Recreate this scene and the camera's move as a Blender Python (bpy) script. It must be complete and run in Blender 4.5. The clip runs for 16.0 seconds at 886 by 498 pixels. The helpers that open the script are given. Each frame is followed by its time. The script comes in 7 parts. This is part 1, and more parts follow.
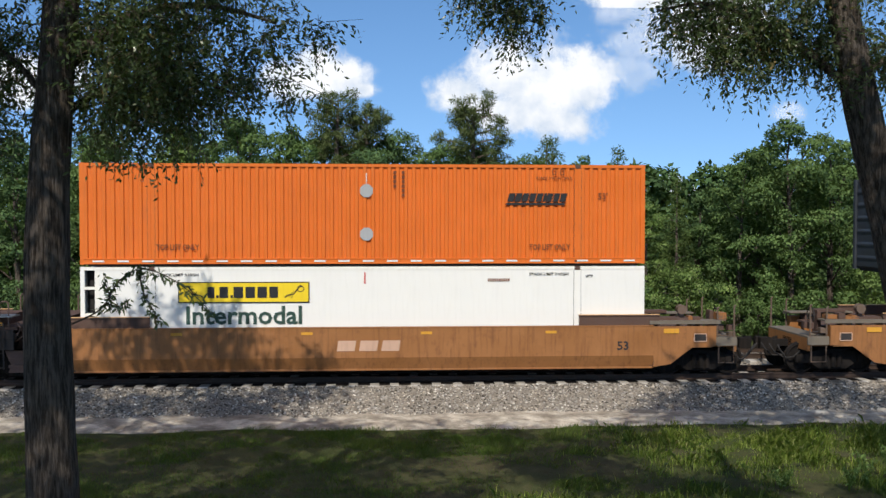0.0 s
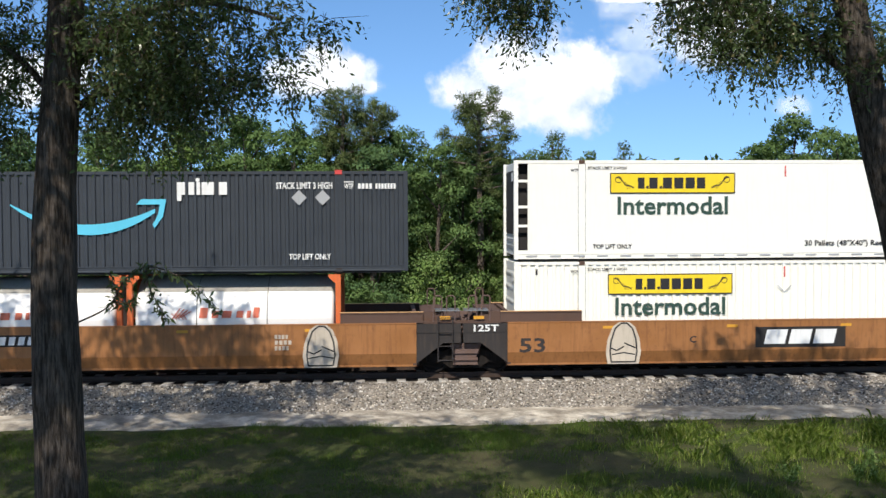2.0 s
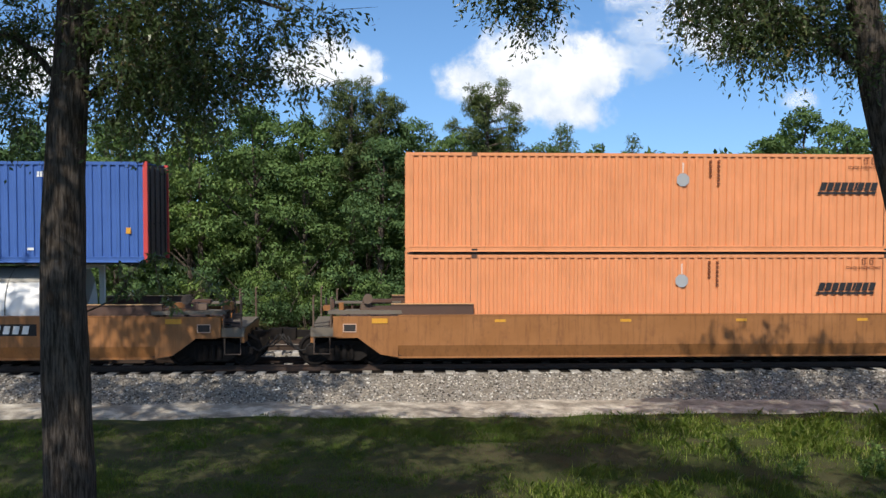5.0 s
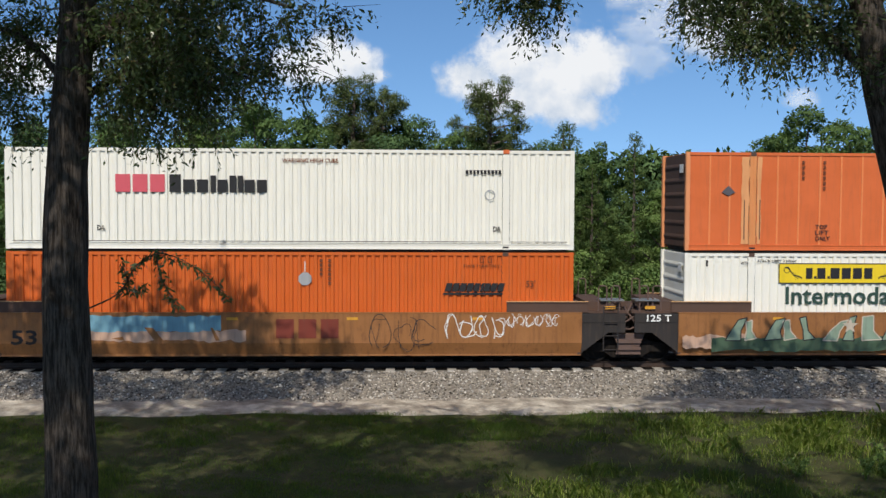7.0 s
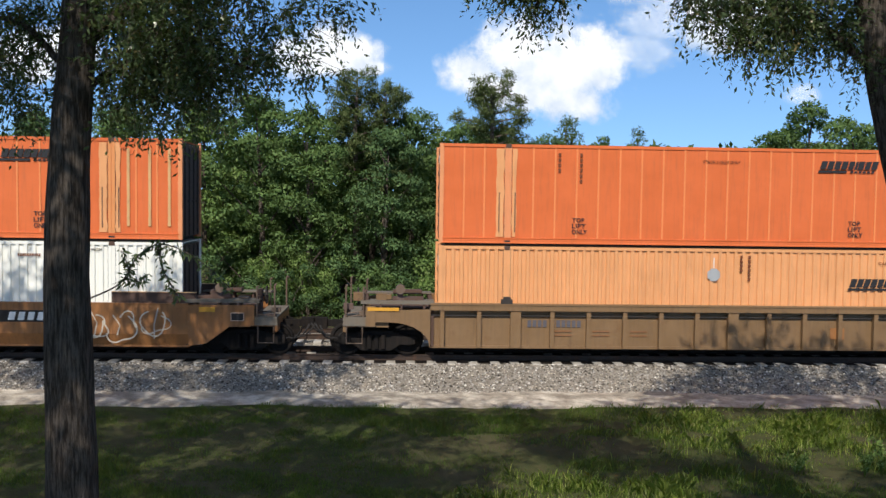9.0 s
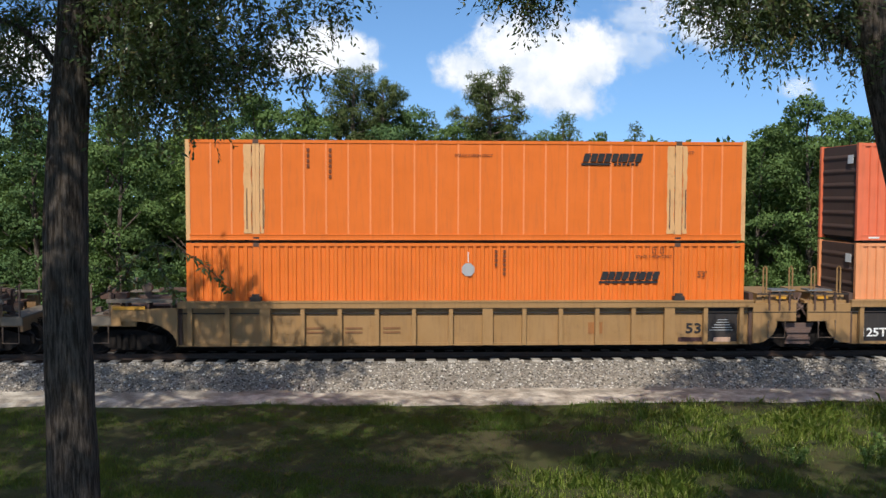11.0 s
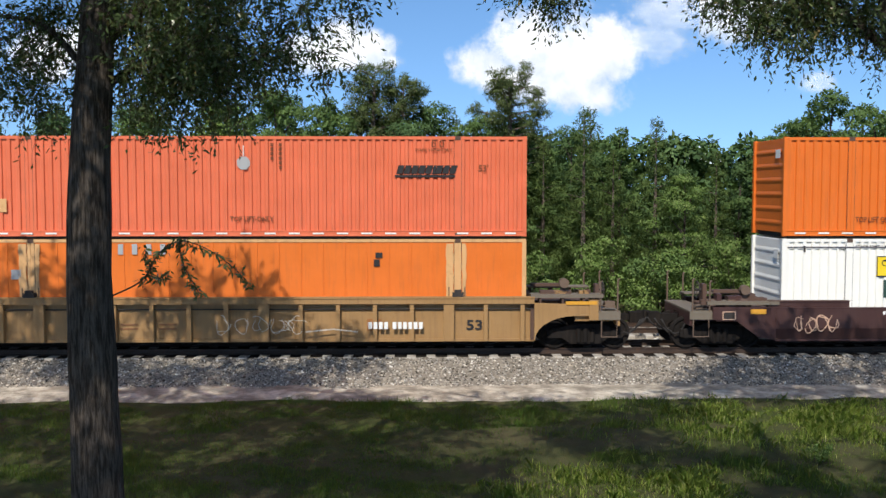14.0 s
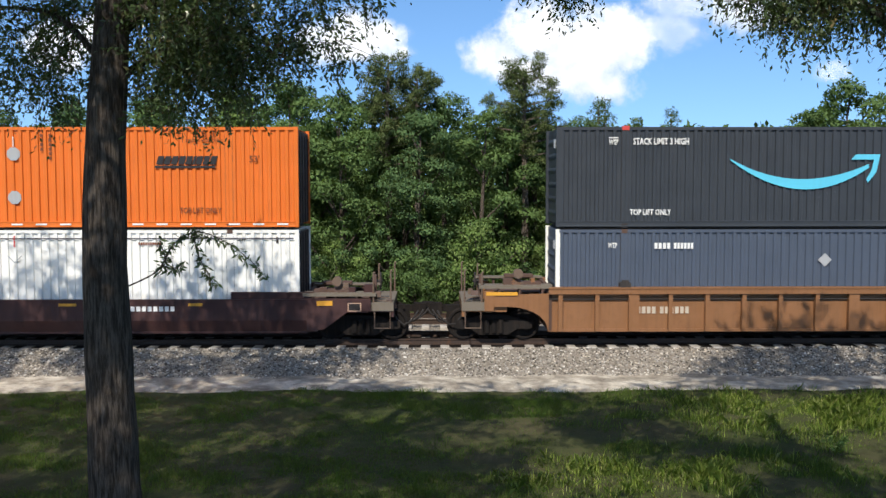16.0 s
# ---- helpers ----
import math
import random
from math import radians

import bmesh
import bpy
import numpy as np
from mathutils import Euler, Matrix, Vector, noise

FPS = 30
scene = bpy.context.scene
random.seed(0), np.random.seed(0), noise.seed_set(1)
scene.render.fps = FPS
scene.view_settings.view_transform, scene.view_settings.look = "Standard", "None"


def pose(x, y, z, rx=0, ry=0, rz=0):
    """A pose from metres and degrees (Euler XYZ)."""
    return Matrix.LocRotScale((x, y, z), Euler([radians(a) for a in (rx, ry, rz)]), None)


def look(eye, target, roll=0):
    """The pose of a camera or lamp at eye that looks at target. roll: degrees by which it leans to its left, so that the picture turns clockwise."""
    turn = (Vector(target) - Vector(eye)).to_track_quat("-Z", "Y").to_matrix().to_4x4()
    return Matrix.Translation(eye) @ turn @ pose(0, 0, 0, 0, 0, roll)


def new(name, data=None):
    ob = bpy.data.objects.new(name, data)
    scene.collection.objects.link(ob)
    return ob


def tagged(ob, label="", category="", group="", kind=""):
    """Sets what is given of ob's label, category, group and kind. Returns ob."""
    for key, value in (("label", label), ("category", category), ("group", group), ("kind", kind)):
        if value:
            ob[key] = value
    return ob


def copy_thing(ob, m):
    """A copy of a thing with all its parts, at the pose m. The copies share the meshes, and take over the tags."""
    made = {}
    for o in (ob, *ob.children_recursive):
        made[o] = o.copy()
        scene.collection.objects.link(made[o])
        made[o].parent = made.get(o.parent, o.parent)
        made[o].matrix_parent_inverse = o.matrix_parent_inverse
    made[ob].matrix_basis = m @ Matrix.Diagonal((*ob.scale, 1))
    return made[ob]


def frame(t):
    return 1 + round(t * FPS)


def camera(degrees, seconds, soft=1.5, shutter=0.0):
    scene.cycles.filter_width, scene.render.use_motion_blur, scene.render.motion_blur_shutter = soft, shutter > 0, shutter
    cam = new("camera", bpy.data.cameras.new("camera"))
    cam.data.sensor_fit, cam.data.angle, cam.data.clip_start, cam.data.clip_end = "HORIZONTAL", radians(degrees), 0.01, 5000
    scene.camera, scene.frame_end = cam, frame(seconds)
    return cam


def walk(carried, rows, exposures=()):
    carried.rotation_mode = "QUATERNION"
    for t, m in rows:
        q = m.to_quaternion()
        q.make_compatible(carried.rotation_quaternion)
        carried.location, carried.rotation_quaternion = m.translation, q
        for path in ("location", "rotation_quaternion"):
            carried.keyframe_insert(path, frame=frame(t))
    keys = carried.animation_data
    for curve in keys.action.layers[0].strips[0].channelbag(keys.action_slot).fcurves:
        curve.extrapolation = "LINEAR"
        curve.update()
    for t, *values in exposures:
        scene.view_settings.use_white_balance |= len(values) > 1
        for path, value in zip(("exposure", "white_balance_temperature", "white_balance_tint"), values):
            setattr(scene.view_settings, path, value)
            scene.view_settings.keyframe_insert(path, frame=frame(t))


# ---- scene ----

# ---------------- camera ----------------
EYE = (0.0, 0.0, 4.6)
cam = camera(49.54, 16.0, soft=1.4, shutter=0.05)


def aim(pan, tilt, roll):
    return pose(*EYE, 90 + tilt, 0, pan) @ pose(0, 0, 0, 0, 0, roll)


# seconds, pan, tilt, roll in degrees: held in the hand on a raised stand
AIMS = (
    (0, -3.58, -1.75, 0.05),
    (0.5, -3.64, -1.83, -0.21),
    (1, -3.62, -1.81, -0.15),
    (1.5, -3.43, -1.82, -0.38),
    (2, -3.21, -1.98, -0.24),
    (2.5, -3.26, -2.17, -0.03),
    (3, -3.27, -2.28, -0.36),
    (3.5, -3.14, -2.46, -0.16),
    (4, -2.83, -2.52, -0.23),
    (6.5, -2.80, -2.34, 0.54),
    (7, -2.63, -2.59, 0.29),
    (7.5, -2.55, -2.91, -0.09),
    (8, -2.35, -3.04, 0.27),
    (8.5, -2.33, -3.02, 0.61),
    (9, -2.55, -3.00, 0.78),
    (11.5, -2.54, -3.18, 0.00),
    (12, -2.18, -3.21, 0.10),
    (12.5, -1.80, -3.27, 0.25),
    (13, -1.65, -3.24, 0.54),
    (13.5, -1.53, -3.33, 0.34),
    (14, -1.40, -3.39, 0.03),
    (14.5, -1.08, -3.50, 0.17),
    (15, -0.72, -3.68, 0.29),
    (15.5, -0.60, -3.84, -0.02),
    (16, -0.57, -3.95, -0.04),
)
# seconds, stops: the camera's own exposure
STOPS = ((0, 0.02), (0.5, 0.07), (1, 0.33), (1.5, 0.39), (2, 0.26), (2.5, 0.0), (3, -0.16), (3.5, -0.2), (4, 0.12), (6.5, -0.1), (7, -0.18), (8, -0.12), (8.5, -0.02), (9, 0.12), (11.5, 0.08), (12.5, 0.12), (13.5, 0.11), (14.5, 0.26), (15, 0.26), (15.5, 0.12), (16, 0.28))
walk(cam, [(t, aim(a, b, c)) for t, a, b, c in AIMS], STOPS)

# ---------------- world, sun ----------------
SUN_WAY = Vector((0.24, 1.0, -1.0)).normalized()
sun_from = -SUN_WAY
world = bpy.data.worlds.new("world")
scene.world = world
world.use_nodes = True
wn, wl = world.node_tree.nodes, world.node_tree.links
sky = wn.new("ShaderNodeTexSky")
sky.sky_type, sky.sun_disc = "NISHITA", False
sky.sun_elevation = math.asin(sun_from.z)
sky.sun_rotation = math.atan2(sun_from.x, sun_from.y)
sky.air_density, sky.dust_density, sky.ozone_density = 1.0, 0.3, 2.2
sky.altitude = 300
rich = wn.new("ShaderNodeHueSaturation")
rich.inputs["Saturation"].default_value = 1.17
aim_at, lift = wn.new("ShaderNodeTexCoord"), wn.new("ShaderNodeMapping")
lift.inputs["Location"].default_value = (0, 0, 0.16)
wl.new(aim_at.outputs["Generated"], lift.inputs[0])
wl.new(lift.outputs[0], sky.inputs[0])
wl.new(sky.outputs[0], rich.inputs["Color"])
# scattered white cloud higher up, out of view, added to whiten the skylight
puff, cut, cover, height, up_ramp, both, mixed = (wn.new(k) for k in ("ShaderNodeTexNoise", "ShaderNodeValToRGB", "ShaderNodeRGB", "ShaderNodeSeparateXYZ", "ShaderNodeValToRGB", "ShaderNodeMath", "ShaderNodeMix"))
puff.inputs["Scale"].default_value, puff.inputs["Detail"].default_value = 2.6, 6
cut.color_ramp.elements[0].position, cut.color_ramp.elements[1].position = 0.46, 0.60
up_ramp.color_ramp.elements[0].position, up_ramp.color_ramp.elements[1].position = 0.28, 0.50
cover.outputs[0].default_value = (3.0, 2.95, 2.85, 1)
both.operation, mixed.data_type = "MULTIPLY", "RGBA"
wl.new(aim_at.outputs["Generated"], puff.inputs["Vector"])
wl.new(aim_at.outputs["Generated"], height.inputs[0])
wl.new(puff.outputs["Fac"], cut.inputs[0])
wl.new(height.outputs["Z"], up_ramp.inputs[0])
wl.new(cut.outputs[0], both.inputs[0])
wl.new(up_ramp.outputs[0], both.inputs[1])
wl.new(both.outputs[0], mixed.inputs["Factor"])
wl.new(rich.outputs[0], mixed.inputs[6])
wl.new(cover.outputs[0], mixed.inputs[7])
wl.new(mixed.outputs[2], wn["Background"].inputs["Color"])
wn["Background"].inputs["Strength"].default_value = 0.165
sun = new("sun", bpy.data.lights.new("sun", "SUN"))
sun.data.energy, sun.data.angle, sun.data.color = 4.3, radians(0.55), (1.0, 0.935, 0.835)
sun.matrix_world = look((0, 0, 60), Vector((0, 0, 60)) + SUN_WAY)


# ---------------- materials ----------------
def nodes_of(name):
    m = bpy.data.materials.new(name)
    m.use_nodes = True
    return m, m.node_tree.nodes, m.node_tree.links, m.node_tree.nodes["Principled BSDF"]


def ramp_of(n, l, source, stops):
    r = n.new("ShaderNodeValToRGB")
    els = r.color_ramp.elements
    while len(els) < len(stops):
        els.new(0.5)
    for e, (p, c) in zip(els, stops):
        e.position, e.color = p, (*c, 1)
    l.new(source, r.inputs[0])
    return r.outputs[0]


def noise_of(n, l, scale, stretch=(1, 1, 1), detail=6, rough=0.6):
    co, mp, nz = n.new("ShaderNodeTexCoord"), n.new("ShaderNodeMapping"), n.new("ShaderNodeTexNoise")
    mp.inputs["Scale"].default_value = stretch
    nz.inputs["Scale"].default_value, nz.inputs["Detail"].default_value, nz.inputs["Roughness"].default_value = scale, detail, rough
    l.new(co.outputs["Object"], mp.inputs[0])
    l.new(mp.outputs[0], nz.inputs["Vector"])
    return nz.outputs["Fac"]


def blend_of(n, l, fac, a, b, kind="MIX"):
    x = n.new("ShaderNodeMix")
    x.data_type, x.blend_type = "RGBA", kind
    for sock, v in ((x.inputs["Factor"], fac), (x.inputs[6], a), (x.inputs[7], b)):
        if isinstance(v, (tuple, list)):
            sock.default_value = (*v, 1)
        elif isinstance(v, float):
            sock.default_value = v
        else:
            l.new(v, sock)
    return x.outputs[2]


def bump_of(n, l, b, height, strength, distance):
    u = n.new("ShaderNodeBump")
    u.inputs["Strength"].default_value, u.inputs["Distance"].default_value = strength, distance
    l.new(height, u.inputs["Height"])
    l.new(u.outputs[0], b.inputs["Normal"])


def painted(name, colour, rough=0.45, fade=0.10, grime=(0.10, 0.07, 0.05), dirt=0.35, rust=0.0, metal=0.0, gloss=0.3):
    """Weathered paint: broad fading, dirt that runs down, some rust."""
    m, n, l, b = nodes_of(name)
    c = Vector(colour)
    pale = tuple(min(1, v * (1 + fade) + fade * 0.12) for v in c)
    deep = tuple(v * (1 - fade) for v in c)
    broad = noise_of(n, l, 0.9, (1, 1, 1.3), 4)
    col = blend_of(n, l, broad, deep, pale)
    runs = noise_of(n, l, 2.2, (5, 5, 0.35), 8, 0.7)
    mask = ramp_of(n, l, runs, [(0.50, (0, 0, 0)), (0.78, (dirt,) * 3)])
    col = blend_of(n, l, mask, col, grime)
    if rust:
        spots = noise_of(n, l, 3.5, (1, 1, 0.8), 9, 0.75)
        rmask = ramp_of(n, l, spots, [(0.60 - 0.1 * rust, (0, 0, 0)), (0.72, (rust,) * 3)])
        col = blend_of(n, l, rmask, col, (0.13, 0.055, 0.025))
    l.new(col, b.inputs["Base Color"])
    fine = noise_of(n, l, 40, (1, 1, 1), 3)
    l.new(ramp_of(n, l, fine, [(0.2, (rough - 0.1,) * 3), (0.9, (min(1, rough + 0.2),) * 3)]), b.inputs["Roughness"])
    b.inputs["Metallic"].default_value = metal
    b.inputs["Specular IOR Level"].default_value = gloss
    bump_of(n, l, b, broad, 0.25, 0.02)
    return m


def speckled(name, stops, scale, rough=0.9, big=None, bump=0.5, distance=0.03):
    m, n, l, b = nodes_of(name)
    f = noise_of(n, l, scale, detail=10, rough=0.7)
    col = ramp_of(n, l, f, stops)
    if big:
        g = noise_of(n, l, big[0], detail=5)
        col = blend_of(n, l, ramp_of(n, l, g, [(0.35, (0, 0, 0)), (0.65, (big[2],) * 3)]), col, big[1])
    l.new(col, b.inputs["Base Color"])
    b.inputs["Roughness"].default_value = rough
    b.inputs["Specular IOR Level"].default_value = 0.15
    bump_of(n, l, b, f, bump, distance)
    return m


def island(name, stops, rough=0.6, glow_through=0.0, big=None, source="island"):
    """Colour that varies from piece to piece; leaves let some light through."""
    m, n, l, b = nodes_of(name)
    if source == "island":
        src = n.new("ShaderNodeNewGeometry").outputs["Random Per Island"]
    else:
        src = n.new("ShaderNodeObjectInfo").outputs["Random"]
    col = ramp_of(n, l, src, stops)
    if big:
        g = noise_of(n, l, big[0], detail=4)
        col = blend_of(n, l, ramp_of(n, l, g, [(0.38, (0, 0, 0)), (0.62, (big[2],) * 3)]), col, big[1])
    l.new(col, b.inputs["Base Color"])
    b.inputs["Roughness"].default_value = rough
    b.inputs["Specular IOR Level"].default_value = 0.3 if rough < 0.7 else 0.12
    if glow_through:
        t, x = n.new("ShaderNodeBsdfTranslucent"), n.new("ShaderNodeMixShader")
        warm = blend_of(n, l, 0.6, col, (0.16, 0.24, 0.03))
        l.new(warm, t.inputs["Color"])
        x.inputs[0].default_value = glow_through
        l.new(b.outputs[0], x.inputs[1])
        l.new(t.outputs[0], x.inputs[2])
        l.new(x.outputs[0], n["Material Output"].inputs["Surface"])
    return m


ORANGE = painted("orange_paint", (0.655, 0.145, 0.014), dirt=0.3)
ORANGE_DEEP = painted("deep_orange_paint", (0.60, 0.115, 0.013), dirt=0.35)
ORANGE_BRIGHT = painted("bright_orange_paint", (0.675, 0.152, 0.014), dirt=0.3, fade=0.14)
ORANGE_RED = painted("red_orange_paint", (0.64, 0.138, 0.034), dirt=0.3, fade=0.14)
SALMON = painted("faded_red_orange_paint", (0.665, 0.146, 0.064), dirt=0.28, fade=0.16)
PALE_ORANGE = painted("sun_bleached_orange_paint", (0.70, 0.275, 0.118), dirt=0.3, fade=0.14)
BUFF_PALE = painted("bleached_buff_orange_paint", (0.70, 0.325, 0.135), dirt=0.35, fade=0.14)
BUFF = painted("bare_buff_metal", (0.62, 0.36, 0.16), dirt=0.5, rust=0.5)
PALE_STRIP = painted("bleached_orange_strip", (0.74, 0.24, 0.08), dirt=0.3)
BUFF_ORANGE = painted("bleached_orange_post", (0.66, 0.26, 0.09), dirt=0.4, rust=0.3)
WHITE = painted("white_paint", (0.82, 0.805, 0.73), dirt=0.22, fade=0.04, grime=(0.33, 0.30, 0.25))
WHITE_CLEAN = painted("clean_white_paint", (0.79, 0.78, 0.735), dirt=0.12, fade=0.03, grime=(0.4, 0.38, 0.33))
TANK_WHITE = painted("tank_white_paint", (0.84, 0.82, 0.78), rough=0.3, dirt=0.1, fade=0.03, grime=(0.4, 0.3, 0.2))
# cladding grey that also holds the shade of the container above
TANK_TOP = painted("grey_shaded_tank_cladding", (0.36, 0.34, 0.30), dirt=0.4)
NAVY = painted("dark_slate_paint", (0.031, 0.037, 0.046), dirt=0.2, grime=(0.09, 0.09, 0.09), rough=0.4)
SLATE_BLUE = painted("slate_blue_paint", (0.062, 0.08, 0.115), dirt=0.25, grime=(0.05, 0.05, 0.06))
BLUE = painted("blue_paint", (0.045, 0.115, 0.36), dirt=0.3, fade=0.12, grime=(0.03, 0.05, 0.12))
BLUE_DARK = painted("dark_blue_patch_paint", (0.032, 0.075, 0.235), dirt=0.3)
GREY_BLUE = painted("dull_grey_paint", (0.095, 0.09, 0.105), dirt=0.4, rust=0.3)
RED = painted("red_paint", (0.55, 0.06, 0.055), dirt=0.25)
CAR_BROWN = painted("yellow_brown_car_paint", (0.285, 0.115, 0.030), dirt=0.75, fade=0.25, grime=(0.10, 0.042, 0.018), rust=0.6)
CAR_DULL = painted("dull_brown_car_paint", (0.19, 0.11, 0.048), dirt=0.6, fade=0.2, grime=(0.10, 0.065, 0.04), rust=0.5)
CAR_YELLOW = painted("dusty_yellow_car_paint", (0.31, 0.178, 0.068), dirt=0.55, fade=0.18, grime=(0.14, 0.085, 0.045), rust=0.35)
CAR_RUST = painted("rusty_brown_car_paint", (0.215, 0.095, 0.035), dirt=0.55, fade=0.2, grime=(0.11, 0.06, 0.03), rust=0.5)
CAR_MAROON = painted("maroon_car_paint", (0.046, 0.016, 0.014), dirt=0.5, fade=0.25, grime=(0.026, 0.014, 0.012), rust=0.3, gloss=0.2)
RUST_DARK = painted("dark_rusty_steel", (0.085, 0.048, 0.035), rough=0.75, dirt=0.5, rust=0.6)
JOINT_STEEL = painted("dusty_cast_steel", (0.125, 0.080, 0.066), rough=0.75, dirt=0.5, rust=0.5)
# soot plus the shade under the cars, both put into this colour
UNDER = painted("sooty_shaded_running_gear", (0.010, 0.008, 0.007), rough=0.95, dirt=0.3, gloss=0.08)
GRIME_GREY = painted("grimy_grey_steel", (0.026, 0.022, 0.021), rough=0.75, dirt=0.5, rust=0.3)
# doors face away from the sun; their shade is put into this colour
DOOR_SHADE = painted("shaded_door_paint", (0.075, 0.05, 0.042), rough=0.6, dirt=0.5, rust=0.4)
BLACK = painted("black_grime", (0.018, 0.016, 0.015), rough=0.8, dirt=0.2)
STEEL = painted("worn_steel", (0.34, 0.33, 0.32), rough=0.35, dirt=0.4, metal=0.7, rust=0.3)
YELLOW = painted("yellow_paint", (0.80, 0.58, 0.02), dirt=0.15)
AMBER = painted("amber_reflector", (0.62, 0.30, 0.03), dirt=0.4)
INK = painted("black_lettering", (0.022, 0.022, 0.024), dirt=0.1, fade=0.05)
INK_RED = painted("dull_brown_lettering", (0.16, 0.045, 0.015), dirt=0.2)
GREEN_INK = painted("dark_green_lettering", (0.028, 0.065, 0.05), dirt=0.1)
CYAN = painted("light_blue_paint", (0.10, 0.50, 0.68), dirt=0.1)
PINK_RED = painted("crimson_lettering", (0.62, 0.10, 0.13), dirt=0.15)
AG_RED = painted("orange_red_lettering", (0.64, 0.17, 0.10), dirt=0.1)
CHALK = painted("white_lettering", (0.74, 0.74, 0.72), dirt=0.2)
SILVER = painted("grey_placard", (0.36, 0.37, 0.38), dirt=0.25, rough=0.4)
SPRAY_WHITE = painted("white_spray_paint", (0.50, 0.43, 0.34), dirt=0.5, fade=0.3)
SPRAY_GREEN = painted("green_spray_paint", (0.045, 0.088, 0.045), dirt=0.5, fade=0.3)
SPRAY_TEAL = painted("pale_green_spray_paint", (0.21, 0.29, 0.21), dirt=0.5, fade=0.3)
SPRAY_BLUE = painted("blue_spray_paint", (0.16, 0.34, 0.42), dirt=0.4, fade=0.3)
SPRAY_PINK = painted("pale_pink_spray_paint", (0.52, 0.33, 0.23), dirt=0.4, fade=0.3)
TTX_RED = painted("faded_maroon_lettering", (0.19, 0.035, 0.02), dirt=0.4)
# base colour kept dark for the shade under the train
RAIL_STEEL = painted("rail_steel", (0.045, 0.028, 0.02), rough=0.6, dirt=0.4, metal=0.15, rust=0.6)
POST_TAN = painted("dusty_handrail_paint", (0.13, 0.088, 0.062), rough=0.6, dirt=0.4, rust=0.3)
GRATING = painted("dusty_walkway_steel", (0.15, 0.125, 0.095), rough=0.6, dirt=0.4, rust=0.2)
CONCRETE = speckled("weathered_concrete", [(0.3, (0.38, 0.36, 0.32)), (0.7, (0.58, 0.56, 0.51))], 14, big=(1.5, (0.22, 0.17, 0.13), 0.5))
STONE_BED = speckled("crushed_stone_bed", [(0.25, (0.100, 0.085, 0.070)), (0.5, (0.250, 0.220, 0.180)), (0.8, (0.425, 0.378, 0.313))], 9, bump=1.0, distance=0.06)
STONES = island("crushed_stone", [(0.0, (0.055, 0.046, 0.038)), (0.3, (0.20, 0.18, 0.155)), (0.5, (0.30, 0.255, 0.20)), (0.75, (0.36, 0.34, 0.31)), (0.9, (0.50, 0.43, 0.34)), (1.0, (0.70, 0.67, 0.61))], rough=0.95)
SAND = speckled("pale_sandy_gravel", [(0.32, (0.17, 0.145, 0.115)), (0.46, (0.40, 0.36, 0.295)), (0.55, (0.60, 0.54, 0.44)), (0.70, (0.78, 0.73, 0.62))], 1.9, big=(1.3, (0.20, 0.165, 0.125), 0.7), bump=1.0, distance=0.07)
# shade under the train put into the stone's colour
SHADE_BLACK = speckled("shade_blackened_stone", [(0.3, (0.008, 0.006, 0.005)), (0.7, (0.025, 0.019, 0.015))], 9, bump=1.0, distance=0.06)
SOIL = speckled("lawn_soil", [(0.25, (0.030, 0.040, 0.013)), (0.5, (0.050, 0.066, 0.018)), (0.8, (0.086, 0.074, 0.034))], 3.0, big=(0.5, (0.100, 0.074, 0.048), 0.5), bump=1.0, distance=0.08)
# paler than GRASS: sunlight on the lawn's bright patches put into colour
TALL_GRASS_SUNLIT = island("sunlit_tall_grass_blade", [(0.0, (0.186, 0.275, 0.045)), (0.5, (0.320, 0.437, 0.082)), (0.85, (0.472, 0.535, 0.134)), (1.0, (0.600, 0.599, 0.267))], 0.7, 0.45)
GRASS = island("grass_blade", [(0.0, (0.048, 0.096, 0.014)), (0.45, (0.084, 0.158, 0.024)), (0.8, (0.130, 0.208, 0.040)), (1.0, (0.225, 0.245, 0.090))], 0.75, 0.5, big=(0.6, (0.11, 0.09, 0.045), 0.3))


def bark(name, low, high):
    m, n, l, b = nodes_of(name)
    f = noise_of(n, l, 6.0, (4.5, 4.5, 0.5), 9, 0.72)
    g = noise_of(n, l, 1.1, (1, 1, 0.7), 4)
    # furrow shade put into the colour: dark fissures, lighter ridges
    col = ramp_of(n, l, f, [(0.42, low), (0.60, high)])
    col = blend_of(n, l, ramp_of(n, l, g, [(0.5, (0, 0, 0)), (0.75, (0.35, 0.35, 0.35))]), col, (0.19, 0.17, 0.14))
    l.new(col, b.inputs["Base Color"])
    b.inputs["Roughness"].default_value = 0.95
    b.inputs["Specular IOR Level"].default_value = 0.1
    bump_of(n, l, b, f, 1.0, 0.12)
    return m


BARK = bark("furrowed_grey_bark", (0.050, 0.039, 0.031), (0.185, 0.152, 0.124))
PINE_BARK = bark("pine_bark", (0.10, 0.075, 0.06), (0.27, 0.22, 0.18))
OAK_LEAF = island("oak_leaf", [(0.0, (0.046, 0.067, 0.029)), (0.5, (0.078, 0.114, 0.047)), (0.9, (0.138, 0.178, 0.080)), (1.0, (0.200, 0.145, 0.062))], 0.28, 0.32)
LEAF_A = island("broad_leaf_green", [(0.0, (0.080, 0.142, 0.042)), (0.5, (0.134, 0.218, 0.070)), (1.0, (0.206, 0.294, 0.106))], 0.8, 0.32, big=(0.55, (0.070, 0.116, 0.044), 0.5))
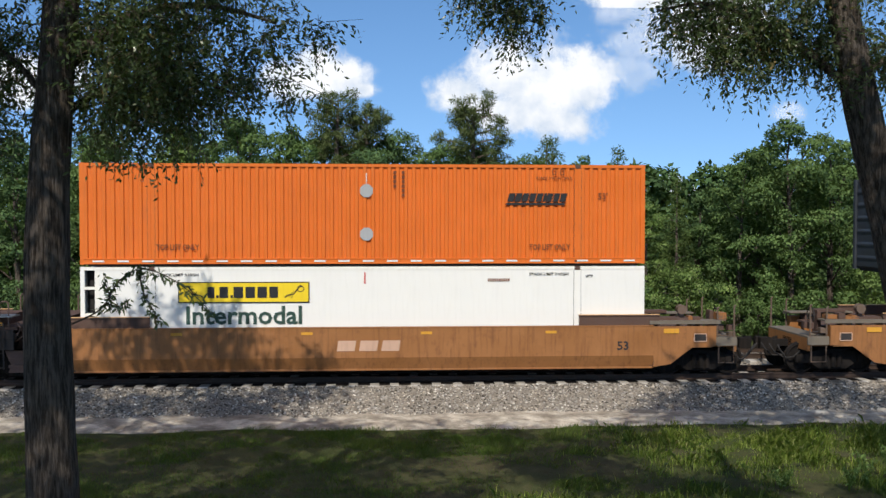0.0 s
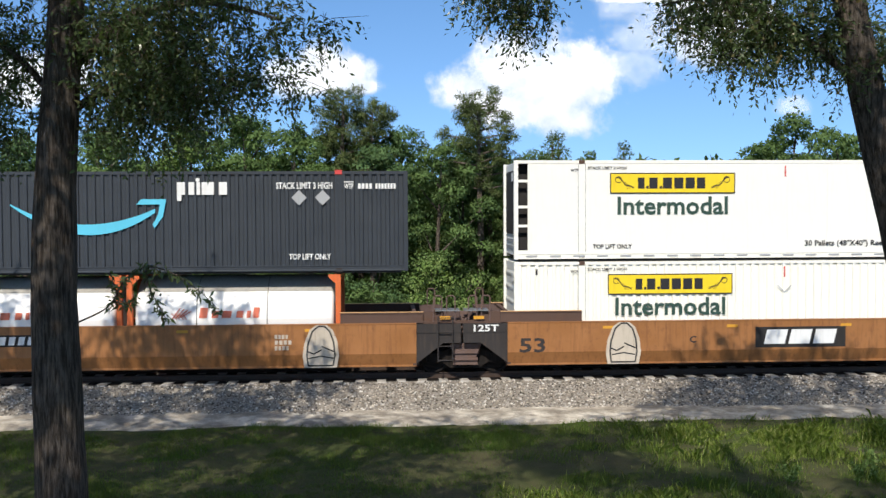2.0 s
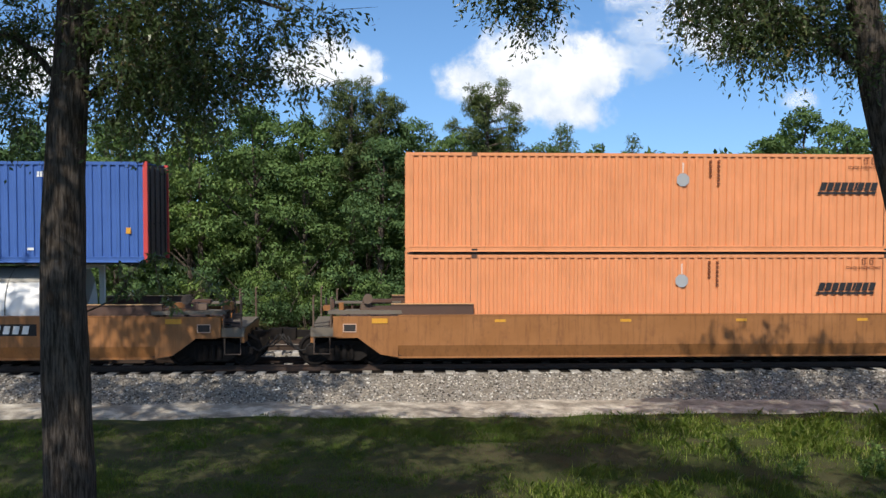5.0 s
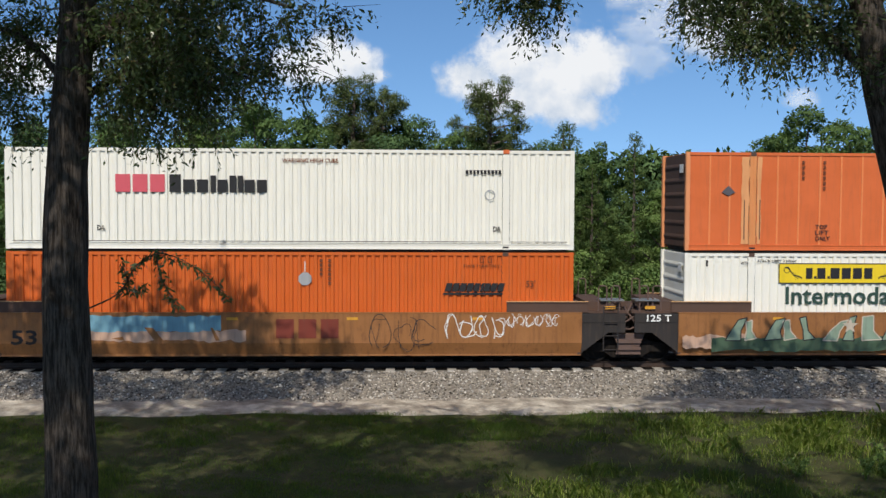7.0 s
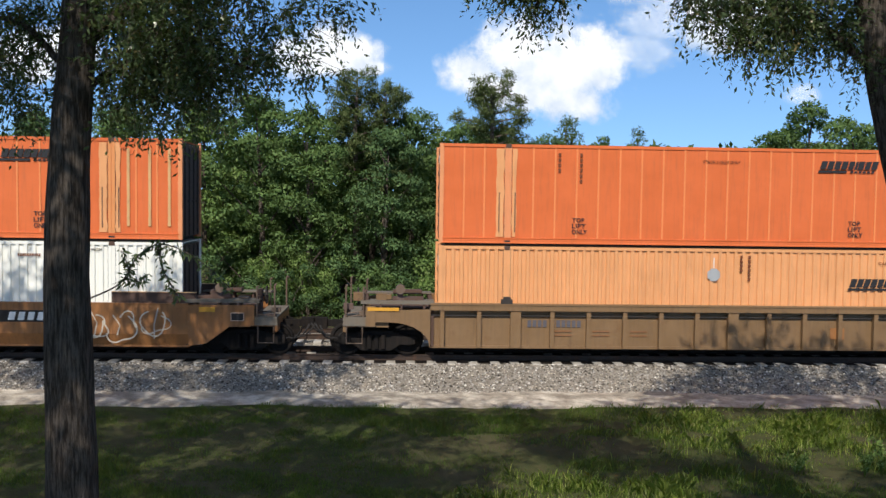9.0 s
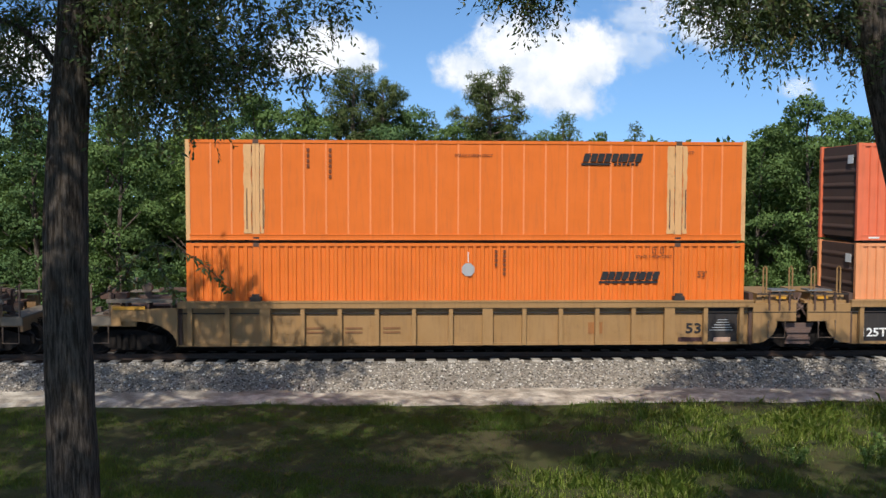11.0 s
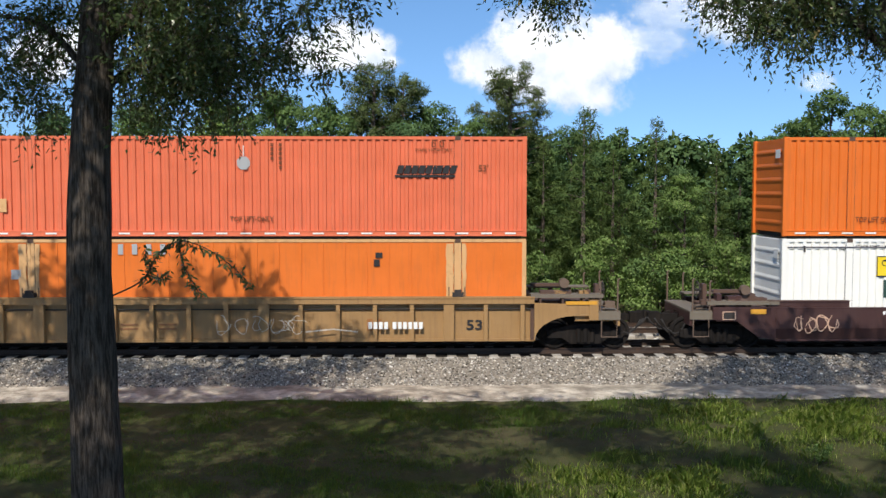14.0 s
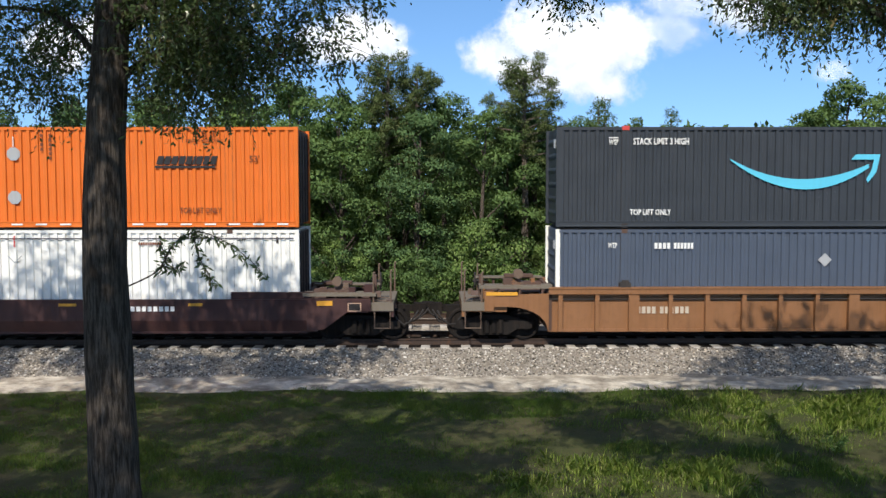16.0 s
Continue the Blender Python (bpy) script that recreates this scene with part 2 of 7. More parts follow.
LEAF_B = island("bright_leaf_green", [(0.0, (0.116, 0.190, 0.046)), (0.5, (0.200, 0.300, 0.082)), (1.0, (0.310, 0.395, 0.145))], 0.8, 0.35, big=(0.6, (0.090, 0.155, 0.050), 0.45))
LEAF_C = island("dark_leaf_green", [(0.0, (0.060, 0.114, 0.046)), (0.5, (0.104, 0.182, 0.070)), (1.0, (0.168, 0.254, 0.102))], 0.8, 0.28, big=(0.5, (0.058, 0.098, 0.042), 0.5))
CEDAR = island("cedar_spray_green", [(0.0, (0.06, 0.095, 0.028)), (0.5, (0.10, 0.15, 0.045)), (1.0, (0.15, 0.20, 0.065))], 0.85, 0.3)
NEEDLE = island("pine_needle", [(0.0, (0.062, 0.092, 0.034)), (0.5, (0.112, 0.150, 0.052)), (1.0, (0.195, 0.215, 0.095))], 0.8, 0.22)


# ---------------- mesh tools ----------------
class Shape:
    """Collects vertices and faces for one mesh."""

    def __init__(self):
        self.v, self.f = [], []

    def add(self, verts, faces):
        k = len(self.v)
        self.v += [tuple(p) for p in verts]
        self.f += [tuple(i + k for i in q) for q in faces]
        return self

    def box(self, x0, x1, y0, y1, z0, z1):
        return self.add([(x, y, z) for z in (z0, z1) for y in (y0, y1) for x in (x0, x1)],
                        [(0, 2, 3, 1), (4, 5, 7, 6), (0, 1, 5, 4), (2, 6, 7, 3), (0, 4, 6, 2), (1, 3, 7, 5)])

    def slab(self, outline, y0, y1):
        """An outline of (x, z) points made thick from y0 to y1."""
        n = len(outline)
        faces = [tuple(range(n)), tuple(range(2 * n - 1, n - 1, -1))]
        faces += [(i, n + i, n + (i + 1) % n, (i + 1) % n) for i in range(n)]
        return self.add([(x, y0, z) for x, z in outline] + [(x, y1, z) for x, z in outline], faces)

    def sweep(self, outline, x0, x1):
        """An outline of (y, z) points made long from x0 to x1."""
        n = len(outline)
        faces = [tuple(range(n)), tuple(range(2 * n - 1, n - 1, -1))]
        faces += [(i, (i + 1) % n, n + (i + 1) % n, n + i) for i in range(n)]
        return self.add([(x0, y, z) for y, z in outline] + [(x1, y, z) for y, z in outline], faces)

    def tube(self, points, radii, sides=8, caps=True):
        """A tapered tube along points."""
        pts = [Vector(p) for p in points]
        if not isinstance(radii, (list, tuple)):
            radii = [radii] * len(pts)
        verts, faces = [], []
        for i, p in enumerate(pts):
            way = (pts[min(i + 1, len(pts) - 1)] - pts[max(i - 1, 0)]).normalized()
            side = way.cross(Vector((0, 0, 1)) if abs(way.z) < 0.9 else Vector((1, 0, 0))).normalized()
            up = side.cross(way)
            for k in range(sides):
                a = 2 * math.pi * k / sides
                verts.append(p + (side * math.cos(a) + up * math.sin(a)) * radii[i])
        for i in range(len(pts) - 1):
            for k in range(sides):
                a, b = i * sides + k, i * sides + (k + 1) % sides
                faces.append((a, b, b + sides, a + sides))
        if caps:
            faces.append(tuple(reversed(range(sides))))
            faces.append(tuple(range((len(pts) - 1) * sides, len(pts) * sides)))
        return self.add(verts, faces)

    def mesh(self, name, material, smooth=False):
        me = bpy.data.meshes.new(name)
        me.from_pydata(self.v, [], self.f)
        bm = bmesh.new()
        bm.from_mesh(me)
        bmesh.ops.recalc_face_normals(bm, faces=bm.faces)
        bm.to_mesh(me)
        bm.free()
        me.materials.append(material)
        if smooth:
            me.polygons.foreach_set("use_smooth", [True] * len(me.polygons))
        return me


def part(name, shape, material, parent=None, label="", smooth=False):
    me = shape.mesh(name, material, smooth) if isinstance(shape, Shape) else shape
    ob = new(name, me)
    ob.parent = parent
    if label:
        tagged(ob, label)
    return ob


def quads(name, verts, count, per, material, normals=None):
    """Many loose faces of the same number of corners as one mesh, from an array of corners."""
    me = bpy.data.meshes.new(name)
    me.vertices.add(count * per)
    me.vertices.foreach_set("co", np.asarray(verts, dtype=np.float32).ravel())
    me.loops.add(count * per)
    me.loops.foreach_set("vertex_index", np.arange(count * per, dtype=np.int32))
    me.polygons.add(count)
    me.polygons.foreach_set("loop_start", np.arange(0, count * per, per, dtype=np.int32))
    me.update(calc_edges=True)
    me.materials.append(material)
    if normals is not None:
        me.polygons.foreach_set("use_smooth", [True] * count)
        me.normals_split_custom_set_from_vertices(np.repeat(normals, per, axis=0).tolist())
    return me


def structure(name, me, label, category):
    return tagged(new(name, me), label, category, kind="structure")


# ---------------- ground, road, track beds ----------------
TRACK_Y = 28.9
LAWN_Z = -0.75
rng = np.random.default_rng(4)


def sheet(name, xs, ys, height, material):
    verts = [(x, y, height(x, y)) for y in ys for x in xs]
    n = len(xs)
    faces = [(j * n + i, j * n + i + 1, (j + 1) * n + i + 1, (j + 1) * n + i) for j in range(len(ys) - 1) for i in range(n - 1)]
    me = bpy.data.meshes.new(name)
    me.from_pydata(verts, [], faces)
    me.materials.append(material)
    me.polygons.foreach_set("use_smooth", [True] * len(faces))
    return me


def ground_z(x, y):
    bump = 0.05 * noise.noise((x * 0.35, y * 0.35, 0)) if abs(x) < 70 and y < 90 else 0
    return LAWN_Z + bump


xs = [-3000, -700, -200, -70] + [x * 1.0 for x in range(-40, 41)] + [70, 200, 700, 3000]
ys = [-3000, -600, -120, -40] + [y * 1.0 for y in range(-20, 60)] + [80, 150, 500, 3000]
structure("ground", sheet("ground", xs, ys, ground_z, SOIL), "shaded lawn soil with thin patches of bare earth", "ground")


def road_edge(x):
    return 24.35 + 0.35 * noise.noise((x * 0.4, 3.1, 0)) + 0.15 * noise.noise((x * 1.7, 8.1, 0))


def road_mesh():
    cols, rows = [x * 0.4 for x in range(-110, 121)], 8
    verts, faces = [], []
    for x in cols:
        a = road_edge(x)
        for j in range(rows + 1):
            y = a + (26.6 - a) * j / rows
            z = ground_z(x, y) + 0.004 + (0.06 + 0.03 * noise.noise((x * 0.8, y * 0.8, 5))) * min(1, j / 2)
            verts.append((x, y, z))
    for i in range(len(cols) - 1):
        for j in range(rows):
            k = i * (rows + 1) + j
            faces.append((k, k + rows + 1, k + rows + 2, k + 1))
    me = bpy.data.meshes.new("road")
    me.from_pydata(verts, [], faces)
    me.materials.append(SAND)
    me.polygons.foreach_set("use_smooth", [True] * len(faces))
    return me


structure("road", road_mesh(), "pale sandy gravel service road beside the track", "road")


def bed_z(y, wob):
    """Height of the stone bed across the tracks."""
    pts = ((25.75, LAWN_Z), (26.2, -0.66), (27.3, -0.27), (27.62, -0.195), (27.9, -0.195), (30.5, -0.22), (31.0, -0.30), (35.0, -0.27), (36.4, -0.85))
    for (a, za), (b, zb) in zip(pts, pts[1:]):
        if y <= b:
            return za + (zb - za) * (y - a) / (b - a) + wob
    return LAWN_Z


bed_ys = [25.75, 25.95, 26.2, 26.45, 26.7, 26.95, 27.3, 27.62, 27.9, 28.2, 29, 29.8, 30.5, 31, 32, 33, 34, 35, 35.7, 36.4]
structure("ballast_bed", sheet("ballast_bed", [x * 0.5 for x in range(-120, 141)], bed_ys,
          lambda x, y: bed_z(y, 0.035 * noise.noise((x * 1.3, y * 1.3, 2))), STONE_BED), "bed of grey crushed stone under two railway tracks", "ballast")


# near-black sheet stands in for the train's shade on the bed
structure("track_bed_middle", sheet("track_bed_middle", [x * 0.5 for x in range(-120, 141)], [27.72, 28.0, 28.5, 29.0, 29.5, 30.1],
          lambda x, y: bed_z(y, 0.035 * noise.noise((x * 1.3, y * 1.3, 2))) + 0.012, SHADE_BLACK), "crushed stone between the rails, darkened for the shade under the train", "ballast")


def stone_field(count, x0, x1, y0, y1, size0, size1):
    """Loose angular stones, each a squashed octahedron."""
    x = rng.uniform(x0, x1, count)
    y = y0 + (y1 - y0) * rng.uniform(0, 1, count)
    z = np.array([bed_z(b, 0.035 * noise.noise((a * 1.3, b * 1.3, 2))) for a, b in zip(x, y)])
    s = rng.uniform(size0, size1, count)
    base = np.array([(1, 0, 0), (0, 1, 0), (-1, 0, 0), (0, -1, 0), (0, 0, 0.75), (0, 0, -0.75)], float)
    v = base[None] * rng.uniform(0.6, 1.3, (count, 6, 1)) + rng.normal(0, 0.12, (count, 6, 3))
    a = rng.uniform(0, 6.28, count)
    ca, sa = np.cos(a)[:, None], np.sin(a)[:, None]
    vx, vy = v[..., 0] * ca - v[..., 1] * sa, v[..., 0] * sa + v[..., 1] * ca
    v = np.stack([vx, vy, v[..., 2]], -1) * s[:, None, None]
    v += np.stack([x, y, z + s * 0.25], -1)[:, None]
    tri = np.array([(0, 1, 4), (1, 2, 4), (2, 3, 4), (3, 0, 4), (1, 0, 5), (2, 1, 5), (3, 2, 5), (0, 3, 5)])
    faces = (tri[None] + 6 * np.arange(count)[:, None, None]).reshape(-1, 3)
    me = bpy.data.meshes.new("ballast_stone")
    me.from_pydata(v.reshape(-1, 3).tolist(), [], faces.tolist())
    me.materials.append(STONES)
    return me


tagged(new("ballast_stones", stone_field(26000, -19, 25, 25.75, 27.62, 0.018, 0.046)), "loose grey and tan crushed stones along the track", "stones", kind="stuff")
tagged(new("far_ballast_stones", stone_field(3500, -19, 25, 30.2, 36.0, 0.03, 0.06)), "loose grey crushed stones between the tracks", "stones", kind="stuff")


def rail_shape():
    o = [(-0.07, 0), (0.07, 0), (0.07, 0.012), (0.012, 0.03), (0.012, 0.125), (0.036, 0.138), (0.036, 0.166), (0.028, 0.172), (-0.028, 0.172), (-0.036, 0.166),
         (-0.036, 0.138), (-0.012, 0.125), (-0.012, 0.03), (-0.07, 0.012)]
    return Shape().sweep(o, -60, 70)


tie_mesh = Shape().sweep([(-1.33, 0), (1.33, 0), (1.33, 0.17), (1.29, 0.2), (0.9, 0.2), (0.5, 0.17), (-0.5, 0.17), (-0.9, 0.2), (-1.29, 0.2), (-1.33, 0.17)], -0.13, 0.13).mesh("tie", CONCRETE)
rail_mesh = rail_shape().mesh("rail", RAIL_STEEL)


def railway(label, y, x0, x1):
    top = structure("railway_track", None, label, "railway track")
    top.location = (0, y, -0.172)
    for side in (-0.7525, 0.7525):
        part("rail", rail_mesh, None, top).location = (0, side, 0)
    for k in range(int((x1 - x0) / 0.61)):
        tie = part("tie", tie_mesh, None, top)
        tie.location = (x0 + k * 0.61 + rng.uniform(-0.02, 0.02), rng.uniform(-0.03, 0.03), -0.2)


railway("railway track of steel rails on pale concrete ties", TRACK_Y, -21, 27)
railway("second railway track on concrete ties behind the train", TRACK_Y + 4.1, -21, 27)


# ---------------- train: tools ----------------
LONG, HALF, HIGH = 16.15, 1.295, 2.896
SIDE_Y = 1.52
MOVING, WHEELS = [], []
CACHE = {}


def once(key, builder, material, smooth=False):
    """A mesh that alike pieces share."""
    if (key, material.name) not in CACHE:
        CACHE[key, material.name] = builder().mesh(key[0], material, smooth)
    return CACHE[key, material.name]


def thing(name, label, category, group=""):
    return tagged(new(name), label, category, group)


def box_part(name, dims, material, parent, label=""):
    return part(name, once((name, *dims), lambda: Shape().box(*dims), material), None, parent, label)


def word(text, x, z, wide, high, material, parent, y=-HALF - 0.007, name="lettering", label=""):
    """Flat built-in lettering on the near side, from its lower left corner."""
    key = ("lettering", text)
    if (key, material.name) not in CACHE:
        cu = bpy.data.curves.new("lettering", "FONT")
        cu.body, cu.resolution_u, cu.offset = text, 2, 0.022
        tmp = bpy.data.objects.new("lettering", cu)
        me = bpy.data.meshes.new_from_object(tmp)
        bpy.data.objects.remove(tmp)
        bpy.data.curves.remove(cu)
        co = np.zeros(len(me.vertices) * 3)
        me.vertices.foreach_get("co", co)
        co = co.reshape(-1, 3)
        co -= co.min(0)
        co /= np.maximum(co.max(0), 1e-6)
        out = np.stack([co[:, 0], np.zeros(len(co)), co[:, 1]], -1)
        me.vertices.foreach_set("co", out.ravel())
        me.materials.clear()
        me.materials.append(material)
        CACHE[key, material.name] = me
    ob = part(name, CACHE[key, material.name], None, parent, label)
    ob.location, ob.scale = (x, y, z), (wide, 1, high)
    return ob


def flat(outlines, y):
    """Thin plates 3 mm thick from (x, z) outlines on the near side."""
    s = Shape()
    for o in outlines:
        s.slab(o, y - 0.003, y + 0.001)
    return s


SINGLES = {"name_blocks": "name_block", "number_bars": "number_bar", "yellow_stripe": "yellow_stripe", "small_mark": "small_mark", "patch": "patch"}


def plate(name, outlines, material, parent, y=-HALF - 0.007, label=""):
    if name in SINGLES and len(outlines) < 16:
        for o in outlines:
            ob = part(SINGLES[name], flat([o], y), material, parent, label)
        return ob
    return part(name, flat(outlines, y), material, parent, label)


def rect(x0, x1, z0, z1, lean=0.0):
    return [(x0, z0), (x1, z0), (x1 + lean, z1), (x0 + lean, z1)]


def bars(x, z, wide, high, pattern, lean=0.0, gap=0.30):
    """A row of plain blocks in place of a name: pattern gives each block's height and width."""
    total = sum(w for h, w in pattern)
    out, at = [], x
    for h, w in pattern:
        step = wide * w / total
        if h:
            out.append(rect(at, at + step * (1 - gap), z, z + high * h, lean * h))
        at += step
    return out


def ribbon(points, width, closed=False):
    """Quads along a line of (x, z) points."""
    out, n = [], len(points)
    for i in range(n if closed else n - 1):
        (ax, az), (bx, bz) = points[i], points[(i + 1) % n]
        d = math.hypot(bx - ax, bz - az) or 1
        px, pz = -(bz - az) / d * width / 2, (bx - ax) / d * width / 2
        out.append([(ax + px, az + pz), (ax - px, az - pz), (bx - px, bz - pz), (bx + px, bz + pz)])
    return out


def disc(x, z, r, sides=8, turn=0.39):
    return [(x + r * math.cos(turn + 2 * math.pi * k / sides), z + r * math.sin(turn + 2 * math.pi * k / sides)) for k in range(sides)]


def loop_scrawl(x, z, wide, high, count, seed, fat=0.05):
    """Rounded, overlapping strokes as sprayed on with a can; they spell nothing."""
    r, out = random.Random(seed), []
    step = wide / count
    for k in range(count):
        for turn in range(2):
            cx, cz = x + step * (k + 0.5 + r.uniform(-0.12, 0.12)), z + high * (0.5 + r.uniform(-0.08, 0.08))
            a0, sweep = r.uniform(0, 6.28), r.uniform(2.6, 5.4)
            sx, sz = step * r.uniform(0.30, 0.52), high * r.uniform(0.28, 0.50)
            wob, ph = r.uniform(0.08, 0.24), r.uniform(0, 6)
            pts = []
            for i in range(18):
                a = a0 + sweep * i / 17
                q = 1 + wob * math.sin(3 * a + ph)
                pts.append((cx + sx * q * math.cos(a), cz + sz * q * math.sin(a)))
            out += ribbon(pts, fat * r.uniform(0.7, 1.1))
        ax = x + step * (k + r.uniform(0.2, 0.8))
        out += ribbon([(ax, z + high * r.uniform(0.05, 0.3)), (ax + r.uniform(-0.1, 0.1), z + high * r.uniform(0.45, 0.6)), (ax + r.uniform(-0.15, 0.15), z + high * r.uniform(0.75, 0.98))], fat * 0.8)
    return out


def blot(x0, x1, z0, z1, seed, n=30, rag=0.3):
    """A ragged sprayed patch, its lower and upper edges uneven."""
    r = random.Random(seed)
    wave = lambda k, s: rag * (0.6 * noise.noise((k * 0.35, s, seed)) + 0.4 * r.uniform(-0.5, 0.5))
    low = [(x0 + (x1 - x0) * k / n, z0 + (z1 - z0) * wave(k, 1.5)) for k in range(n + 1)]
    high = [(x0 + (x1 - x0) * k / n, z1 + (z1 - z0) * wave(k, 7.5)) for k in range(n, -1, -1)]
    return low + high


def bubble_row(x, z, wide, high, count, seed):
    """Fat rounded outlines side by side, as sprayed; they spell nothing."""
    r, out = random.Random(seed), []
    step = wide / count
    for k in range(count):
        cx, cz = x + step * (k + 0.5), z + high * 0.5 + r.uniform(-0.04, 0.04)
        wob, ph, lobes = r.uniform(0.10, 0.18), r.uniform(0, 6), r.choice((3, 4, 5))
        ring = []
        for i in range(30):
            a = 2 * math.pi * i / 30
            q = 1 + wob * math.sin(lobes * a + ph)
            sq = 1 / max(abs(math.cos(a)), abs(math.sin(a))) ** 0.55
            ring.append((cx + step * 0.46 * q * sq * math.cos(a), cz + high * 0.42 * q * sq * math.sin(a)))
        out.append(ring)
    return out


# ---------------- containers ----------------
def corrugated(x0, x1, z0, z1, y, inward, pitch=0.236, depth=0.044):
    """A wall pressed into upright ribs between x0 and x1."""
    n = max(1, round((x1 - x0) / pitch))
    p = (x1 - x0) / n
    pts = []
    for k in range(n):
        a = x0 + k * p
        pts += [(a, 0), (a + 0.36 * p, 0), (a + 0.44 * p, depth), (a + 0.91 * p, depth)]
    pts.append((x1, 0))
    m = len(pts)
    s = Shape()
    s.add([(x, y + inward * d, z) for z in (z0, z1) for x, d in pts], [(i, i + 1, m + i + 1, m + i) for i in range(m - 1)])
    return s


def posted(x0, x1, z0, z1, y, inward, pitch=0.63):
    """A flat sheet wall with narrow upright posts."""
    return Shape().box(x0, x1, *sorted((y + inward * 0.018, y + inward * 0.05)), z0, z1)


def smooth_wall(x0, x1, z0, z1, y, inward):
    return Shape().box(x0, x1, *sorted((y + inward * 0.014, y + inward * 0.05)), z0, z1)


WALLS = {"ribbed": corrugated, "posted": posted, "smooth": smooth_wall}
LIFT = (1.98, 14.17)


def container(label, style, paint, rail=None, post=None, corner=None, tape=False, open_nose=False, end_paint=None, front_panel=None, strip=None, door_paint=None):
    """A 53-foot freight container. Local origin at the lower left end, on the track's axis."""
    rail, post = rail or paint, post or paint
    corner, end_paint, door_paint = corner or post, end_paint or paint, door_paint or DOOR_SHADE
    c = thing("freight_container", label, "container", "stacked freight containers")
    x_nose = 0.52 if open_nose else 0.12
    zb, zt = 0.20, HIGH - 0.10
    for sy in (-1, 1):
        y = sy * (HALF - 0.008)
        cuts = [x_nose, LIFT[0] - 0.1, LIFT[0] + 0.1, LIFT[1] - 0.1, LIFT[1] + 0.1, LONG - 0.12]
        for k in range(0, 6, 2):
            use = front_panel if (front_panel and k == 0) else paint
            part("side_wall", once(("side_wall", style, k, sy, open_nose), lambda: WALLS[style](cuts[k], cuts[k + 1], zb, zt, y, -sy), use), None, c)
            n = max(1, round((cuts[k + 1] - cuts[k]) / (0.63 if style == "posted" else 1.24)))
            step = (cuts[k + 1] - cuts[k]) / n
            if style == "posted":
                for j in range(1, n):
                    me = once(("panel_post", sy), lambda: Shape().box(-0.024, 0.024, *sorted((y, y - sy * 0.02)), zb, zt), strip or paint)
                    part("panel_post", me, None, c).location.x = cuts[k] + step * j
            if style == "smooth":
                for j in range(n):
                    me = once(("side_panel", sy, round(step, 3)), lambda: Shape().box(0.004, step - 0.004, *sorted((y - sy * 0.004, y - sy * 0.014)), zb, zt), paint)
                    part("side_panel", me, None, c).location.x = cuts[k] + step * j
        lo, hi = (y, y - sy * 0.09) if sy > 0 else (y, y + 0.09)
        lo, hi = min(lo, hi), max(lo, hi)
        box_part("top_rail", (0.1, LONG - 0.1, lo - (0.006 if sy < 0 else 0), hi, zt, HIGH - 0.012), rail, c)
        out, inn = (lo, hi) if sy < 0 else (hi, lo)
        e = -1 if sy < 0 else 1
        s = Shape().sweep([(out + e * 0.014, zb), (out + e * 0.014, 0.165), (out + e * 0.002, 0.15), (out + e * 0.002, 0.075), (out + e * 0.014, 0.06), (out + e * 0.014, 0.03), (inn, 0.03), (inn, zb)], 0.1, LONG - 0.1)
        part("bottom_rail", once(("bottom_rail", sy), lambda: s, rail), None, c)
        for x in LIFT:
            s2 = Shape().box(x - 0.1, x - 0.012, lo - 0.004, hi, zb, HIGH - 0.012).box(x + 0.012, x + 0.1, lo - 0.004, hi, zb, HIGH - 0.012)
            s2.box(x - 0.02, x + 0.02, lo + 0.012, hi, zb, HIGH - 0.012)
            lp = part("lift_post", once(("lift_post", x, sy), lambda: s2, post), None, c)
            groove = Shape().box(x - 0.11, x - 0.1, lo - 0.001, hi, zb, zt).box(x + 0.1, x + 0.11, lo - 0.001, hi, zb, zt)
            part("post_groove", once(("post_groove", x, sy), lambda: groove, GRIME_GREY), None, lp)
            for z in (0.0, HIGH - 0.118):
                box_part("corner_casting", (x - 0.085, x + 0.085, lo - 0.01, hi + 0.06, z, z + 0.118), RUST_DARK if z else GRIME_GREY, c)
        for x in (0.0, LONG - 0.12):
            box_part("corner_post", (x, x + 0.12, lo - 0.002, hi + 0.03, 0.02, HIGH - 0.005), corner, c)
    part("roof", once(("roof", style), lambda: Shape().box(0.1, LONG - 0.1, -HALF + 0.09, HALF - 0.09, HIGH - 0.06, HIGH - 0.03), paint), None, c)
    part("floor_skid", once(("stack_skid",), lambda: Shape().box(0.2, LONG - 0.2, -HALF + 0.05, HALF - 0.05, -0.03, 0.06), BLACK), None, c)
    box_part("underframe", (0.15, LONG - 0.15, -HALF + 0.1, HALF - 0.1, 0.06, 0.19), GRIME_GREY, c)
    # nose wall at the leading end with cross ribs
    # RUST_DARK as end_paint puts the shade of the end into its colour
    part("nose_wall", once(("nose_wall",), lambda: Shape().box(0.07, 0.1, -HALF + 0.12, HALF - 0.12, 0.12, HIGH - 0.05), end_paint), None, c)
    for k in range(0 if open_nose else 6):
        rib = Shape().slab([(0.048, 0.02), (0.07, -0.05), (0.07, 0.13), (0.048, 0.06)], -HALF + 0.14, HALF - 0.14)
        part("nose_rib", once(("nose_rib",), lambda: rib, end_paint), None, c).location.z = 0.35 + k * 0.42
    box_part("data_plate", (0.004, 0.012, -0.95, -0.6, 2.3, 2.55), CHALK, c)
